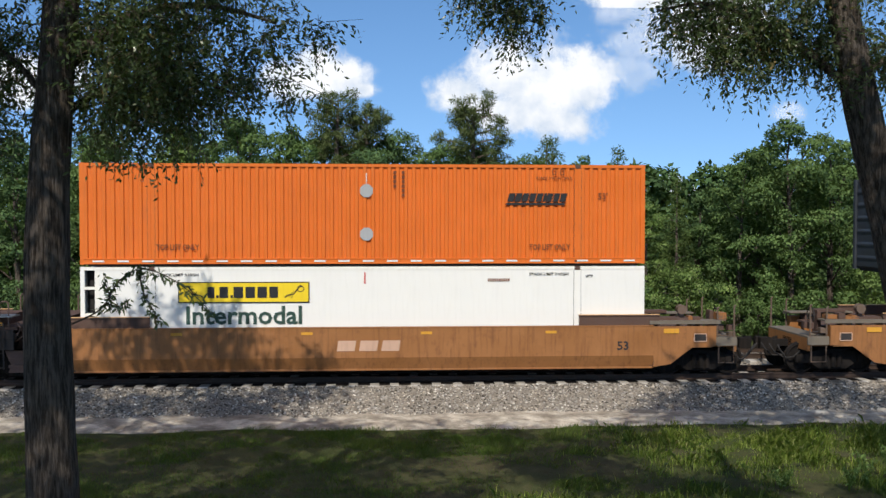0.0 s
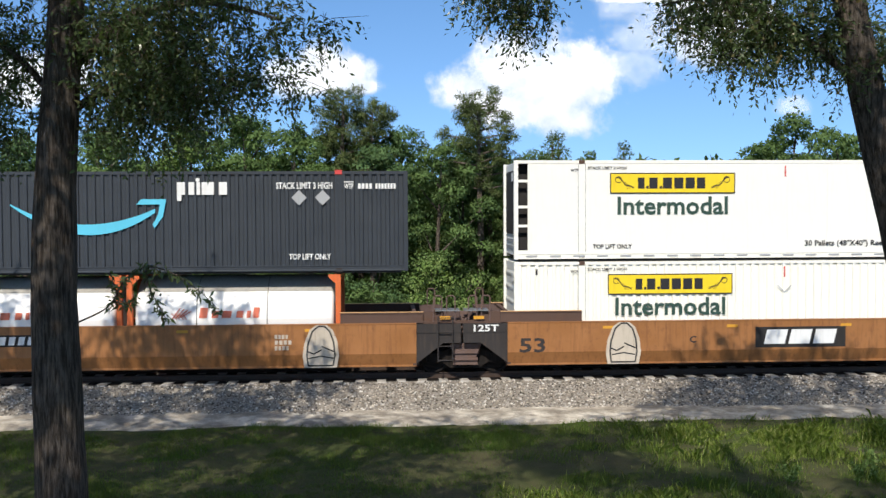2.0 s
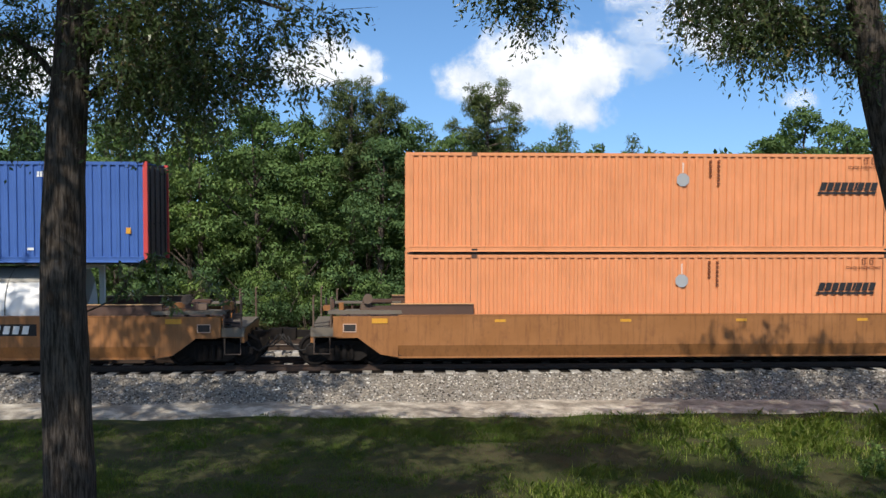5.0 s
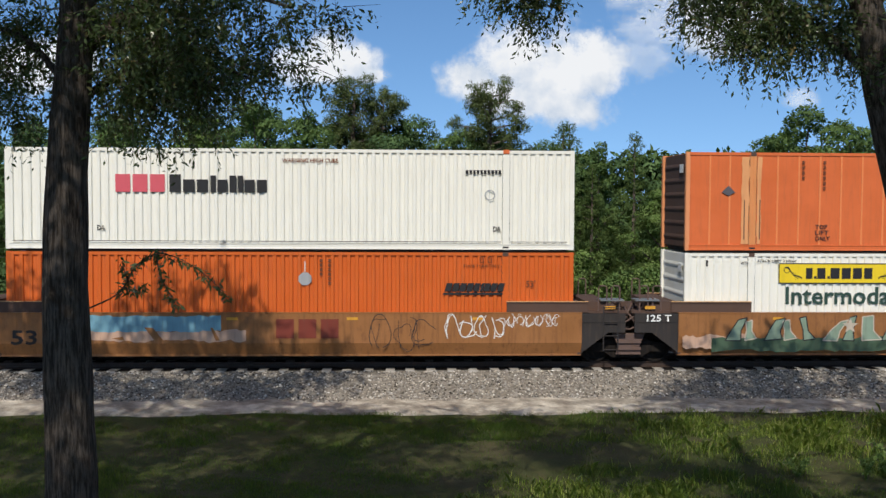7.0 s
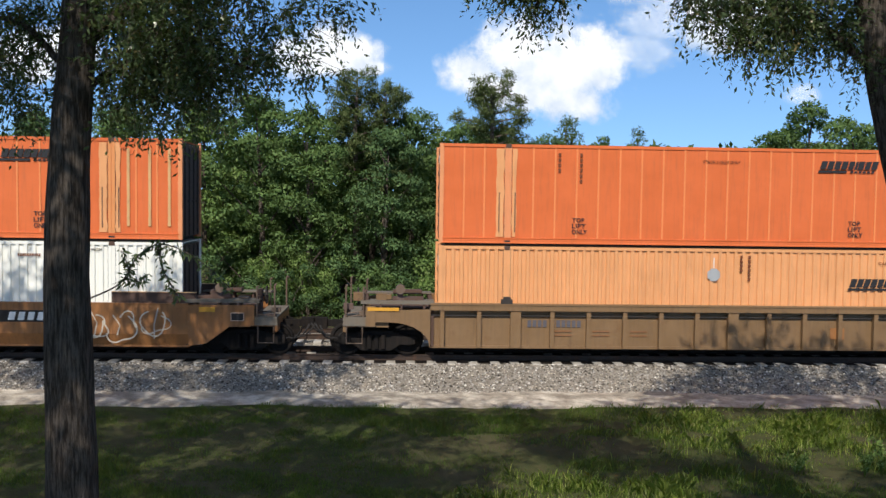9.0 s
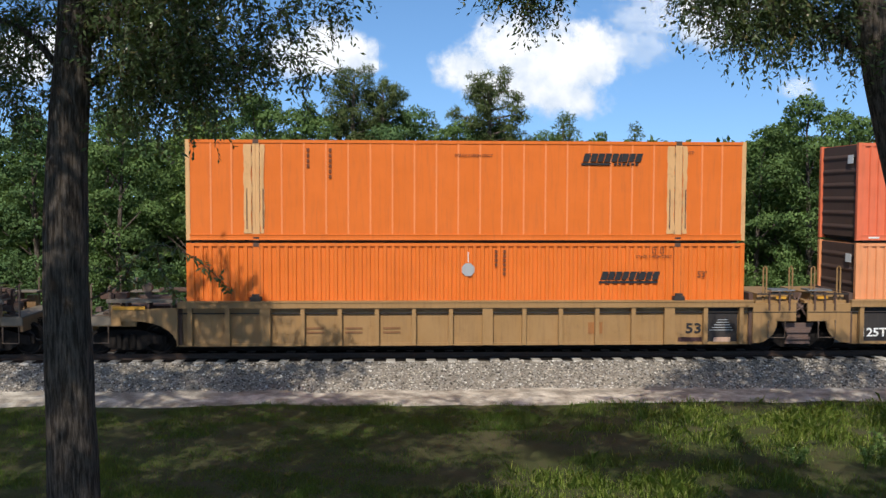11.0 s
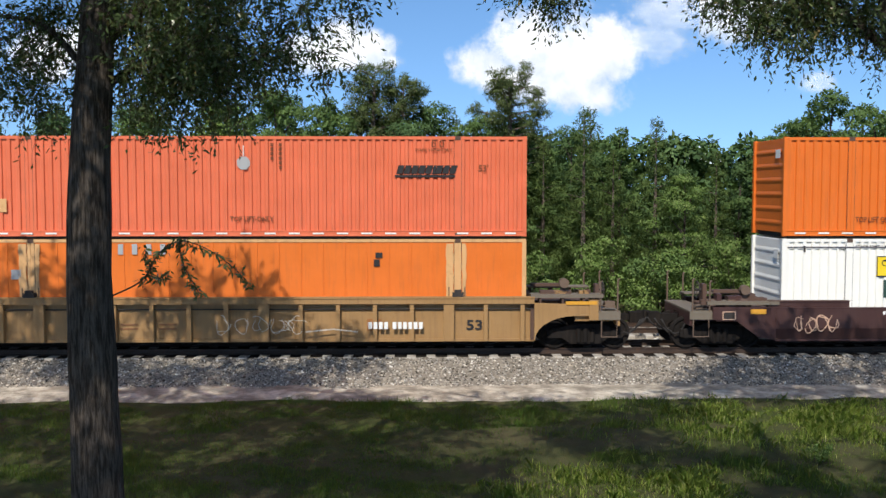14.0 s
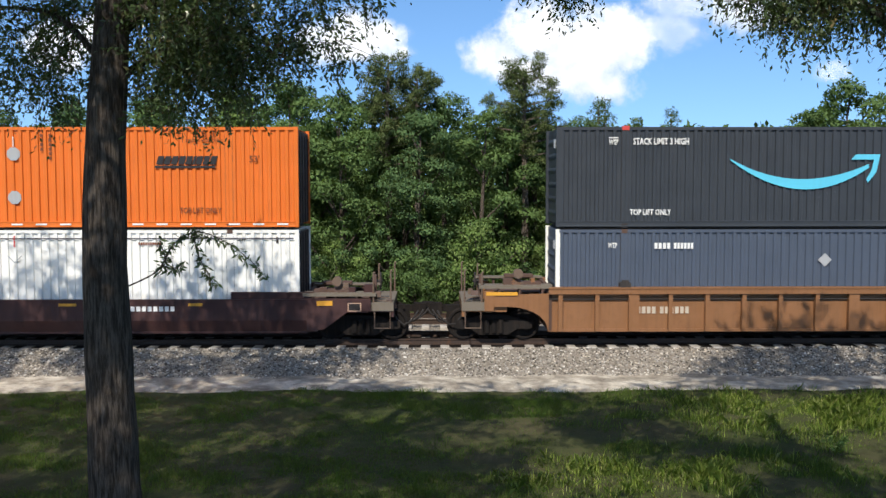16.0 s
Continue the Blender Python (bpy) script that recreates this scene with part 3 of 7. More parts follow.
    if open_nose:
        box_part("cooling_unit", (0.045, 0.07, -HALF + 0.34, HALF - 0.34, 0.75, HIGH - 0.28), GRIME_GREY, c, "dark recessed cooling unit")
        for z in (0.3, 0.5):
            box_part("unit_vent", (0.05, 0.07, -HALF + 0.3, HALF - 0.3, z, z + 0.1), SILVER, c)
        # open sides of the cooling unit's bay behind the corner posts
        for sy in (-1, 1):
            y0, y1 = sorted((sy * (HALF - 0.012), sy * (HALF - 0.06)))
            s = Shape().box(0.40, 0.52, y0, y1, 0.2, HIGH - 0.1)
            for z in (0.2, 0.95, 1.5, 2.25):
                s.box(0.12, 0.42, y0, y1, z, z + 0.08)
            part("bay_grille", once(("bay_grille", sy), lambda: s, rail), None, c)
            box_part("cooling_bay", (0.12, 0.5, *sorted((sy * (HALF - 0.3), sy * (HALF - 0.32))), 0.2, HIGH - 0.1), BLACK, c)
    # double doors at the trailing end, by default darkened for shade
    for sy in (-1, 1):
        a, b = sorted((sy * 0.012, sy * (HALF - 0.12)))
        d = part("door", once(("door", sy), lambda: Shape().box(LONG - 0.07, LONG - 0.04, a, b, 0.1, HIGH - 0.1), door_paint), None, c)
        for q in (0.3, 0.85):
            rod = Shape().tube([(LONG - 0.015, sy * q, 0.12), (LONG - 0.015, sy * q, HIGH - 0.12)], 0.02, 6)
            rod.box(LONG - 0.03, LONG - 0.005, sy * q - 0.18, sy * q + 0.03, 1.1, 1.14)
            part("lock_rod", once(("lock_rod", sy, q), lambda: rod, GRIME_GREY), None, d)
    if tape:
        o = [rect(0.35 + k * 0.69, 0.67 + k * 0.69, 0.085, 0.135) for k in range(23)]
        part("reflective_tape", once(("reflective_tape",), lambda: flat(o, -HALF - 0.012), CHALK if tape is True else tape), None, c)
    return c


def load(ob, unit, z):
    MOVING.append((ob, unit, z))
    return ob


def maker_block(c, x, z, ink=INK, small=False):
    """The dark slanted name in plain blocks over a bar."""
    o = bars(x, z + 0.1, 1.72, 0.24, [(1, 1), (1, 1), (1, 1), (1, 1), (1, 0.95), (1, 0.45), (1, 1), (1, 0.95), (1, 1)], 0.07, 0.13)
    if small:
        o += bars(x + 0.9, z, 0.75, 0.065, [(1, 1)] * 6, 0.02)
    plate("name_blocks", o, ink, c)
    plate("underline", [rect(x - 0.05, x + (0.8 if small else 1.68), z, z + 0.065, 0.02)], ink, c)


def orange_marks(c, style="ribbed", ink=INK_RED, logo_x=12.1, logo_z=1.72, placards=(8.05,), second=False, dark=INK, lifted=True):
    maker_block(c, logo_x, logo_z, dark, style == "posted")
    if style == "ribbed":
        word("53'", 14.76, 1.88, 0.28, 0.2, ink, c)
        word("STACK 3 HIGH ONLY", 12.95, 2.46, 1.05, 0.08, ink, c)
        plate("vent_hood", ribbon([(13.43, 2.6), (13.52, 2.6), (13.52, 2.76), (13.43, 2.76)], 0.025, True) + ribbon([(13.66, 2.6), (13.75, 2.6), (13.75, 2.76), (13.66, 2.76)], 0.025, True), ink, c)
        plate("number_bars", [rect(8.82, 8.9, 2.6 - 0.13 * k, 2.69 - 0.13 * k) for k in range(4)] + [rect(9.06, 9.14, 2.6 - 0.13 * k, 2.69 - 0.13 * k) for k in range(6)], ink, c)
    else:
        for x in ((3.85, 12.0) if lifted else ()):
            for k, w in enumerate(("TOP", "LIFT", "ONLY")):
                word(w, x, 0.66 - k * 0.17, 0.36 + 0.04 * k, 0.13, dark, c)
        word("STACK 3 HIGH ONLY", 7.65, 2.42, 1.1, 0.09, ink, c)
        plate("number_bars", [rect(3.42, 3.50, 2.55 - 0.15 * k, 2.65 - 0.15 * k) for k in range(4)] + [rect(4.05, 4.13, 2.55 - 0.15 * k, 2.65 - 0.15 * k) for k in range(6)], ink, c)
        word("WTP", 14.35, 2.52, 0.26, 0.09, ink, c)
    for x in placards:
        plate("placard", [disc(x, 2.12, 0.2)], SILVER, c)
        plate("placard_clip", [rect(x - 0.012, x + 0.012, 2.32, 2.62)], CHALK, c)
        if second:
            plate("placard", [disc(x, 0.88, 0.2)], SILVER, c)


def bare_posts(c, paint=BUFF, label="bare buff strip where paint has worn off"):
    """Paint worn off beside the lifting posts."""
    for x in LIFT:
        for k, (a, b) in enumerate(((-0.34, -0.12), (0.12, 0.24))):
            plate("bare_strip", [blot_strip(x + a, x + b, 0.22, HIGH - 0.14, k + int(x))], paint, c, label=label)
            plate("rust_streak", [rect(x + a + 0.07, x + a + 0.10, 0.35, 1.5)], RUST_DARK, c, -HALF - 0.012)


def blot_strip(x0, x1, z0, z1, seed, n=14):
    r = random.Random(seed)
    left = [(x0 + r.uniform(-0.015, 0.015), z0 + (z1 - z0) * k / n) for k in range(n + 1)]
    return left + [(x1 + r.uniform(-0.02, 0.02), z1 - (z1 - z0) * k / n) for k in range(n + 1)]


def top_lift(c, ink, z=0.42, xs=(2.12, 12.75), wide=1.2, high=0.17):
    for x in xs:
        word("TOP LIFT ONLY", x, z, wide, high, ink, c)


def stack_limit(c, ink, z=2.40, xs=(2.2, 12.4), wide=1.6, high=0.19):
    for x in xs:
        word("STACK LIMIT 3 HIGH", x, z, wide, high, ink, c)


def yellow_sign(c, x=2.72, z=1.86):
    """Yellow board with a plain black row of blocks, and the green word under it."""
    w, h = 3.7, 0.6
    sign = plate("sign_board", [rect(x, x + w, z, z + h)], YELLOW, c, label="yellow name board")
    edge = [rect(x, x + w, z, z + 0.03), rect(x, x + w, z + h - 0.03, z + h), rect(x, x + 0.03, z, z + h), rect(x + w - 0.03, x + w, z, z + h)]
    plate("sign_edge", edge, INK, sign, -HALF - 0.012)
    o = bars(x + 0.82, z + 0.14, 2.05, 0.32, [(1, 0.8), (0.25, 0.3), (1, 1), (0.25, 0.3), (1, 1.1), (1, 1.1), (1, 1.1), (1, 1)], 0, 0.2)
    plate("name_blocks", o, INK, sign, -HALF - 0.012)
    for cx, s in ((x + 0.42, 1), (x + w - 0.42, -1)):
        arcs = ribbon([(cx + s * (-0.22 + 0.5 * u), z + 0.46 - 0.34 * u + 0.05 * math.sin(9 * u)) for u in (0, 0.15, 0.3, 0.5, 0.7, 0.85, 1)], 0.03)
        arcs += ribbon(disc(cx - s * 0.17, z + 0.4, 0.09, 10), 0.02, True)
        for k in range(5):
            arcs += ribbon([(cx + s * (0.1 + 0.05 * k), z + 0.12 + 0.02 * k), (cx + s * (0.02 + 0.05 * k), z + 0.34 - 0.04 * k)], 0.012)
        plate("scroll_ornament", arcs, INK, sign, -HALF - 0.012)
    word("Intermodal", x + 0.22, z - 0.62, 3.27, 0.53, GREEN_INK, c, label="dark green word")


def white_marks(c, smooth=False):
    stack_limit(c, INK, 2.62, (2.15, 12.75), 1.15, 0.085)
    for x in (1.65, 14.4):
        word("WTP", x, 2.55, 0.22, 0.09, INK, c)
    plate("number_bars", bars(11.55, 2.45, 0.65, 0.085, [(1, 1)] * 10), INK_RED, c)
    plate("sensor_mark", [rect(7.98, 8.02, 2.4, 2.72)], RED, c)
    if not smooth:
        plate("logo_outline", ribbon([(7.8, 2.15), (7.95, 2.0), (8.0, 1.95), (8.1, 2.05), (8.2, 2.15)], 0.025), SILVER, c)
        plate("vent_hood", [rect(0.62, 0.68, 2.5, 2.68), rect(15.5, 15.56, 2.5, 2.68)], GRIME_GREY, c)


def smile_marks(c):
    """White blocks for the name over a light blue curved arrow, with white lettering."""
    o = bars(9.62, 2.22, 1.5, 0.36, [(1, 1), (1, 0.7), (1, 0.45), (1, 1.5), (1, 1)], 0, 0.3)
    o.append(rect(9.62, 9.74, 2.05, 2.22))
    o.append(disc(10.2, 2.64, 0.06, 8))
    plate("name_blocks", o, CHALK, c, label="white name in plain blocks")
    up, lo = [], []
    for k in range(25):
        u = k / 24
        x = 5.0 + 4.0 * u
        mid = 1.95 - 3.0 * 0.78 * u * (1 - u) * 1.05 + 0.0 * u - 0.18 * u
        thick = 0.02 + 0.34 * math.sin(math.pi * min(1, u * 0.92 + 0.02)) ** 0.8 * (0.6 + 0.4 * u)
        up.append((x, mid + thick / 2))
        lo.append((x, mid - thick / 2))
    blade = up + lo[::-1]
    head = [(8.48, 1.95), (8.62, 2.1), (9.32, 2.1), (9.22, 1.6), (8.98, 1.28), (8.93, 1.38), (9.08, 1.66), (9.14, 1.95)]
    plate("arrow_emblem", [blade], CYAN, c, label="light blue curved stroke")
    plate("arrow_head", [head], CYAN, c, -HALF - 0.012, label="light blue arrow head")
    stack_limit(c, CHALK, 2.38)
    top_lift(c, CHALK, 0.36)
    for x in (1.5, 14.33):
        word("WTP", x, 2.38, 0.27, 0.15, CHALK, c)
        plate("letter_bar", [rect(x, x + 0.27, 2.56, 2.59)], CHALK, c)
    plate("number_bars", bars(14.73, 2.38, 1.1, 0.15, [(1, 1)] * 4 + [(0, 0.6)] + [(1, 0.8)] * 7), CHALK, c)
    for x in (13.05, 13.72):
        plate("placard", [[(x - 0.22, 2.13), (x, 1.91), (x + 0.22, 2.13), (x, 2.35)]], SILVER, c)
    for x in LIFT:
        box_part("lift_tab", (x - 0.1, x + 0.1, -HALF - 0.014, -HALF + 0.1, HIGH - 0.1, HIGH + 0.02), RED, c, "red lifting tab")


# ---------------- tank containers ----------------
def tank(label, post_paint, name_on=True):
    """A 20-foot tank in an open steel cradle, origin at its left end."""
    t = thing("tank_container", label, "tank container", "tank containers")
    L, H = 6.06, 2.59
    for x in (0.0, L - 0.15):
        for y in (-1.22, 1.07):
            box_part("corner_post", (x, x + 0.15, y, y + 0.15, 0, H), post_paint, t)
        for z in (0.05, H - 0.16):
            box_part("end_beam", (x, x + 0.15, -1.07, 1.07, z, z + 0.14), post_paint, t)
        for sy in (-1, 1):
            s = 1 if x < 1 else -1
            xx = x + (0.15 if s > 0 else 0)
            o = [(xx, H - 0.02), (xx, H - 0.26), (xx + s * 0.04, H - 0.26), (xx + s * 0.2, H - 0.1), (xx + s * 0.2, H - 0.02)]
            part("gusset", Shape().slab(o, *sorted((sy * 1.2, sy * 1.14))), post_paint, t)
    for y in (-1.2, 1.1):
        box_part("bottom_rail", (0.15, L - 0.15, y, y + 0.1, 0.05, 0.2), post_paint, t)
    R, cz = 1.19, 1.30
    prof = [(0.18, 0.0), (0.185, 0.8), (0.20, 1.06), (0.235, 1.155), (0.30, R), (L - 0.30, R), (L - 0.235, 1.155), (L - 0.20, 1.06), (L - 0.185, 0.8), (L - 0.18, 0.0)]

    def vessel(a0, a1, grow, n):
        s, m = Shape(), len(prof)
        verts = [(x, -(r + grow) * math.cos(a), cz + (r + grow) * math.sin(a)) for a in [a0 + (a1 - a0) * k / n for k in range(n + 1)] for x, r in prof]
        return s.add(verts, [(k * m + i, k * m + i + 1, (k + 1) * m + i + 1, (k + 1) * m + i) for k in range(n) for i in range(m - 1)])

    part("vessel", once(("vessel", 0), lambda: vessel(0, 2 * math.pi, 0, 40), TANK_WHITE, True), None, t, "white cylindrical tank")
    # band's colour includes the shade cast by the upper container
    part("top_cladding", once(("top_cladding", 0), lambda: vessel(math.pi * 0.225, math.pi * 0.775, 0.012, 16), TANK_TOP, True), None, t, "walkway cladding over the tank, grey with shade from the container above")
    for x in (1.95, 3.95):
        s = Shape()
        n = 40
        pts = [(x, -(R + 0.006) * math.cos(2 * math.pi * k / n), cz + (R + 0.006) * math.sin(2 * math.pi * k / n)) for k in range(n + 1)]
        part("seam_band", once(("seam_band", x), lambda: s.tube(pts, 0.012, 5), GRIME_GREY), None, t)
    if name_on:
        y = -R - 0.012
        o = bars(2.02, 1.34, 1.78, 0.27, [(1.1, 1.2), (0.75, 1.0), (0.75, 1.4), (0.75, 1.0), (0.75, 0.6), (1.1, 0.9)], 0.04, 0.36)
        plate("name_blocks", o, AG_RED, t, y, "orange-red name in plain blocks")
        e = []
        for k in range(4):
            e += ribbon([(1.25 + k * 0.1, 1.3 + k * 0.03), (1.5 + k * 0.1, 1.63 - k * 0.03)], 0.03) + ribbon([(1.25 + k * 0.1, 1.48), (1.4 + k * 0.09, 1.3)], 0.025)
        plate("emblem", e, AG_RED, t, y)
    box_part("end_frame_brace", (0.03, 0.1, -1.1, 1.1, 1.2, 1.3), post_paint, t)
    return t


# ---------------- well cars ----------------
def truck(parent, x):
    """A two-axle truck, its colour darkened for under-car shade; its wheelsets turn."""
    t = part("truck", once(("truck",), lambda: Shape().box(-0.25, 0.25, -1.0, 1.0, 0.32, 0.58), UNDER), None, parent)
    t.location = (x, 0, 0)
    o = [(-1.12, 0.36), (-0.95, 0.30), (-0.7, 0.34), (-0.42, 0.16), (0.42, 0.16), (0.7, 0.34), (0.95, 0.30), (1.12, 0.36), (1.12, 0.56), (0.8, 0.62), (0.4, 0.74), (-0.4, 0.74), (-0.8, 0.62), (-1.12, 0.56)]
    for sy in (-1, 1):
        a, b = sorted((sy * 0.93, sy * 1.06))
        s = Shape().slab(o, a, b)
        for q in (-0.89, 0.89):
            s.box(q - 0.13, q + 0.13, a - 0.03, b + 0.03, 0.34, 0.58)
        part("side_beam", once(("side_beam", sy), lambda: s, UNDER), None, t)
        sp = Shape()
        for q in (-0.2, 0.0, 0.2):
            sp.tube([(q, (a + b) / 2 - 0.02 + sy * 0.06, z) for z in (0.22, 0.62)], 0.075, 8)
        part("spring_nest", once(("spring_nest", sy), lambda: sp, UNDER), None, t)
    for q in (-0.89, 0.89):
        s = Shape()
        n = 20
        for sy in (-1, 1):
            prof = [(0.70, 0.12), (0.70, 0.47), (0.735, 0.49), (0.75, 0.457), (0.845, 0.45), (0.85, 0.40), (0.80, 0.36), (0.79, 0.17), (0.86, 0.15), (0.86, 0.02)]
            verts = [(r * math.cos(2 * math.pi * k / n), sy * y, r * math.sin(2 * math.pi * k / n)) for k in range(n) for y, r in prof]
            m = len(prof)
            s.add(verts, [(k * m + i, k * m + i + 1, (k + 1) % n * m + i + 1, (k + 1) % n * m + i) for k in range(n) for i in range(m - 1)])
            for k in range(2):
                a = math.pi * k
                s.box(0.24 * math.cos(a) - 0.03, 0.24 * math.cos(a) + 0.03, *sorted((sy * 0.79, sy * 0.815)), -0.03, 0.03)
        s.tube([(0, -0.98, 0), (0, 0.98, 0)], 0.08, 8)
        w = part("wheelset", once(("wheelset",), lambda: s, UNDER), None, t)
        WHEELS.append((w, (q, 0, 0.457)))
    return t


def stanchion(name, parent, x, y, z0, z1, material, w=0.42, along=True):
    """A hoop of bent pipe."""
    a, b = ((x, y), (x + w, y)) if along else ((x, y), (x, y + w))
    s = Shape().tube([(*a, z0), (*a, z1 - 0.05), (a[0] + (0.05 if along else 0), a[1] + (0 if along else 0.05), z1)], 0.022, 6)
    s.tube([(*b, z0), (*b, z1 - 0.05), (b[0] - (0.05 if along else 0), b[1] - (0 if along else 0.05), z1)], 0.022, 6)
    s.tube([(a[0] + (0.05 if along else 0), a[1] + (0 if along else 0.05), z1), (b[0] - (0.05 if along else 0), b[1] - (0 if along else 0.05), z1)], 0.022, 6)
    return part(name, s, material, parent)


def ladder(parent, x, z0, z1, material, w=0.42, rungs=4, y=-1.58):
    s = Shape()
    for q in (x, x + w):
        s.tube([(q, y, z0), (q, y, z1)], 0.02, 6)
    for k in range(rungs):
        z = z0 + 0.04 + (z1 - z0 - 0.08) * k / (rungs - 1)
        s.tube([(x, y, z), (x + w, y, z)], 0.016, 6)
    return part("ladder", s, material, parent)


def hose_bundle(parent, x, z, seed):
    r = random.Random(seed)
    for k in range(5):
        a, b = r.uniform(-0.5, -0.2), r.uniform(0.15, 0.5)
        y = r.uniform(-1.25, -0.5)
        dip = r.uniform(0.15, 0.45)
        pts = [(x + a + (b - a) * u, y + 0.2 * u, z + 0.25 - dip * math.sin(math.pi * u) + 0.15 * u) for u in [i / 8 for i in range(9)]]
        part("hose", Shape().tube(pts, r.uniform(0.018, 0.03), 6), r.choice((BLACK, JOINT_STEEL, RUST_DARK)), parent)
    for k in range(4):
        bx, by, bz = x + r.uniform(-0.45, 0.3), r.uniform(-1.3, -0.5), z + r.uniform(-0.1, 0.3)
        part("valve_box", Shape().box(bx, bx + r.uniform(0.12, 0.3), by, by + 0.25, bz, bz + r.uniform(0.1, 0.22)), r.choice((RUST_DARK, JOINT_STEEL)), parent)


def joint_end(car, s, x, paint, label_side):
    """The articulated end beyond the well: s is -1 at the left end, +1 at the right; x where the well stops."""
    X = lambda d: x + s * d
    yellow = paint is CAR_YELLOW
    if yellow:
        o = [(X(0), 0.34), (X(0.10), 0.34)] + [(X(0.10 + 0.62 * math.sin(q)), 0.98 - 0.64 * math.cos(q)) for q in [math.pi / 2 * k / 7 for k in range(1, 8)]] + [(X(1.28), 0.98), (X(1.28), 1.5), (X(0), 1.5)]
    else:
        o = [(X(0), 0.36), (X(0.78), 0.95), (X(1.28), 0.95), (X(1.28), 1.5), (X(0), 1.5)]
    for sy in (-1, 1):
        part("end_panel", Shape().slab(o, *sorted((sy * 1.49, sy * 1.42))), paint if yellow else GRIME_GREY, car, "dusty yellow arched end panel" if yellow else "grimy dark grey end panel")
        part("stripe_rail", Shape().slab([(X(0), 1.235), (X(1.27), 1.235), (X(1.27), 1.255), (X(0), 1.255)], *sorted((sy * 1.485, sy * 1.5))), BLACK, car)
    part("end_deck", Shape().box(*sorted((X(0.1), X(1.35))), -1.4, 1.4, 1.50, 1.58).box(*sorted((X(0.15), X(0.8 if not yellow else 1.15))), -1.35, 0.9, 1.58, 1.84 if not yellow else 1.78), paint if yellow else RUST_DARK, car, "steel end deck")
    part("end_bulkhead", Shape().box(*sorted((X(-0.1), X(0.02))), -1.4, 1.4, 0.3, 1.8), RUST_DARK, car)
    part("centre_beam", Shape().box(*sorted((X(0.0), X(1.5))), -0.35, 0.35, 0.62, 1.1), GRIME_GREY, car)
    part("grating", Shape().box(*sorted((X(0.55), X(1.25))), -1.46, -0.9, 1.86, 1.9), STEEL, car)
    if yellow:
        for d in (0.35, 1.12):
            stanchion("handrail", car, X(d) - 0.03, -1.38, 1.5, 2.58, CAR_YELLOW, 0.1)
        for d in (0.45, 0.75, 1.05):
            part("deck_bracket", Shape().box(*sorted((X(d), X(d + 0.05))), -1.52, -1.46, 1.3, 1.84), RUST_DARK, car)
        part("deck_rail", Shape().box(*sorted((X(0.1), X(1.2))), -1.53, -1.47, 1.76, 1.8), GRIME_GREY, car)
        part("side_step", Shape().tube([(X(0.45), -1.5, 1.0), (X(0.45), -1.5, 0.5), (X(0.95), -1.5, 0.5), (X(0.95), -1.5, 1.0)], 0.02, 6), POST_TAN, car)
    else:
        for d, y in ((0.62, -1.40), (1.0, -1.40), (0.55, 1.40)):
            stanchion("handrail", car, X(d) - 0.12, y, 1.55, 2.3, JOINT_STEEL, 0.24)
    if s > 0 and not yellow:
        ladder(car, X(0.62), 0.42, 1.72, GRIME_GREY)
    part("warning_plate", flat([rect(*sorted((X(0.68), X(0.98))), 1.63, 1.72)], -1.47), AMBER, car)


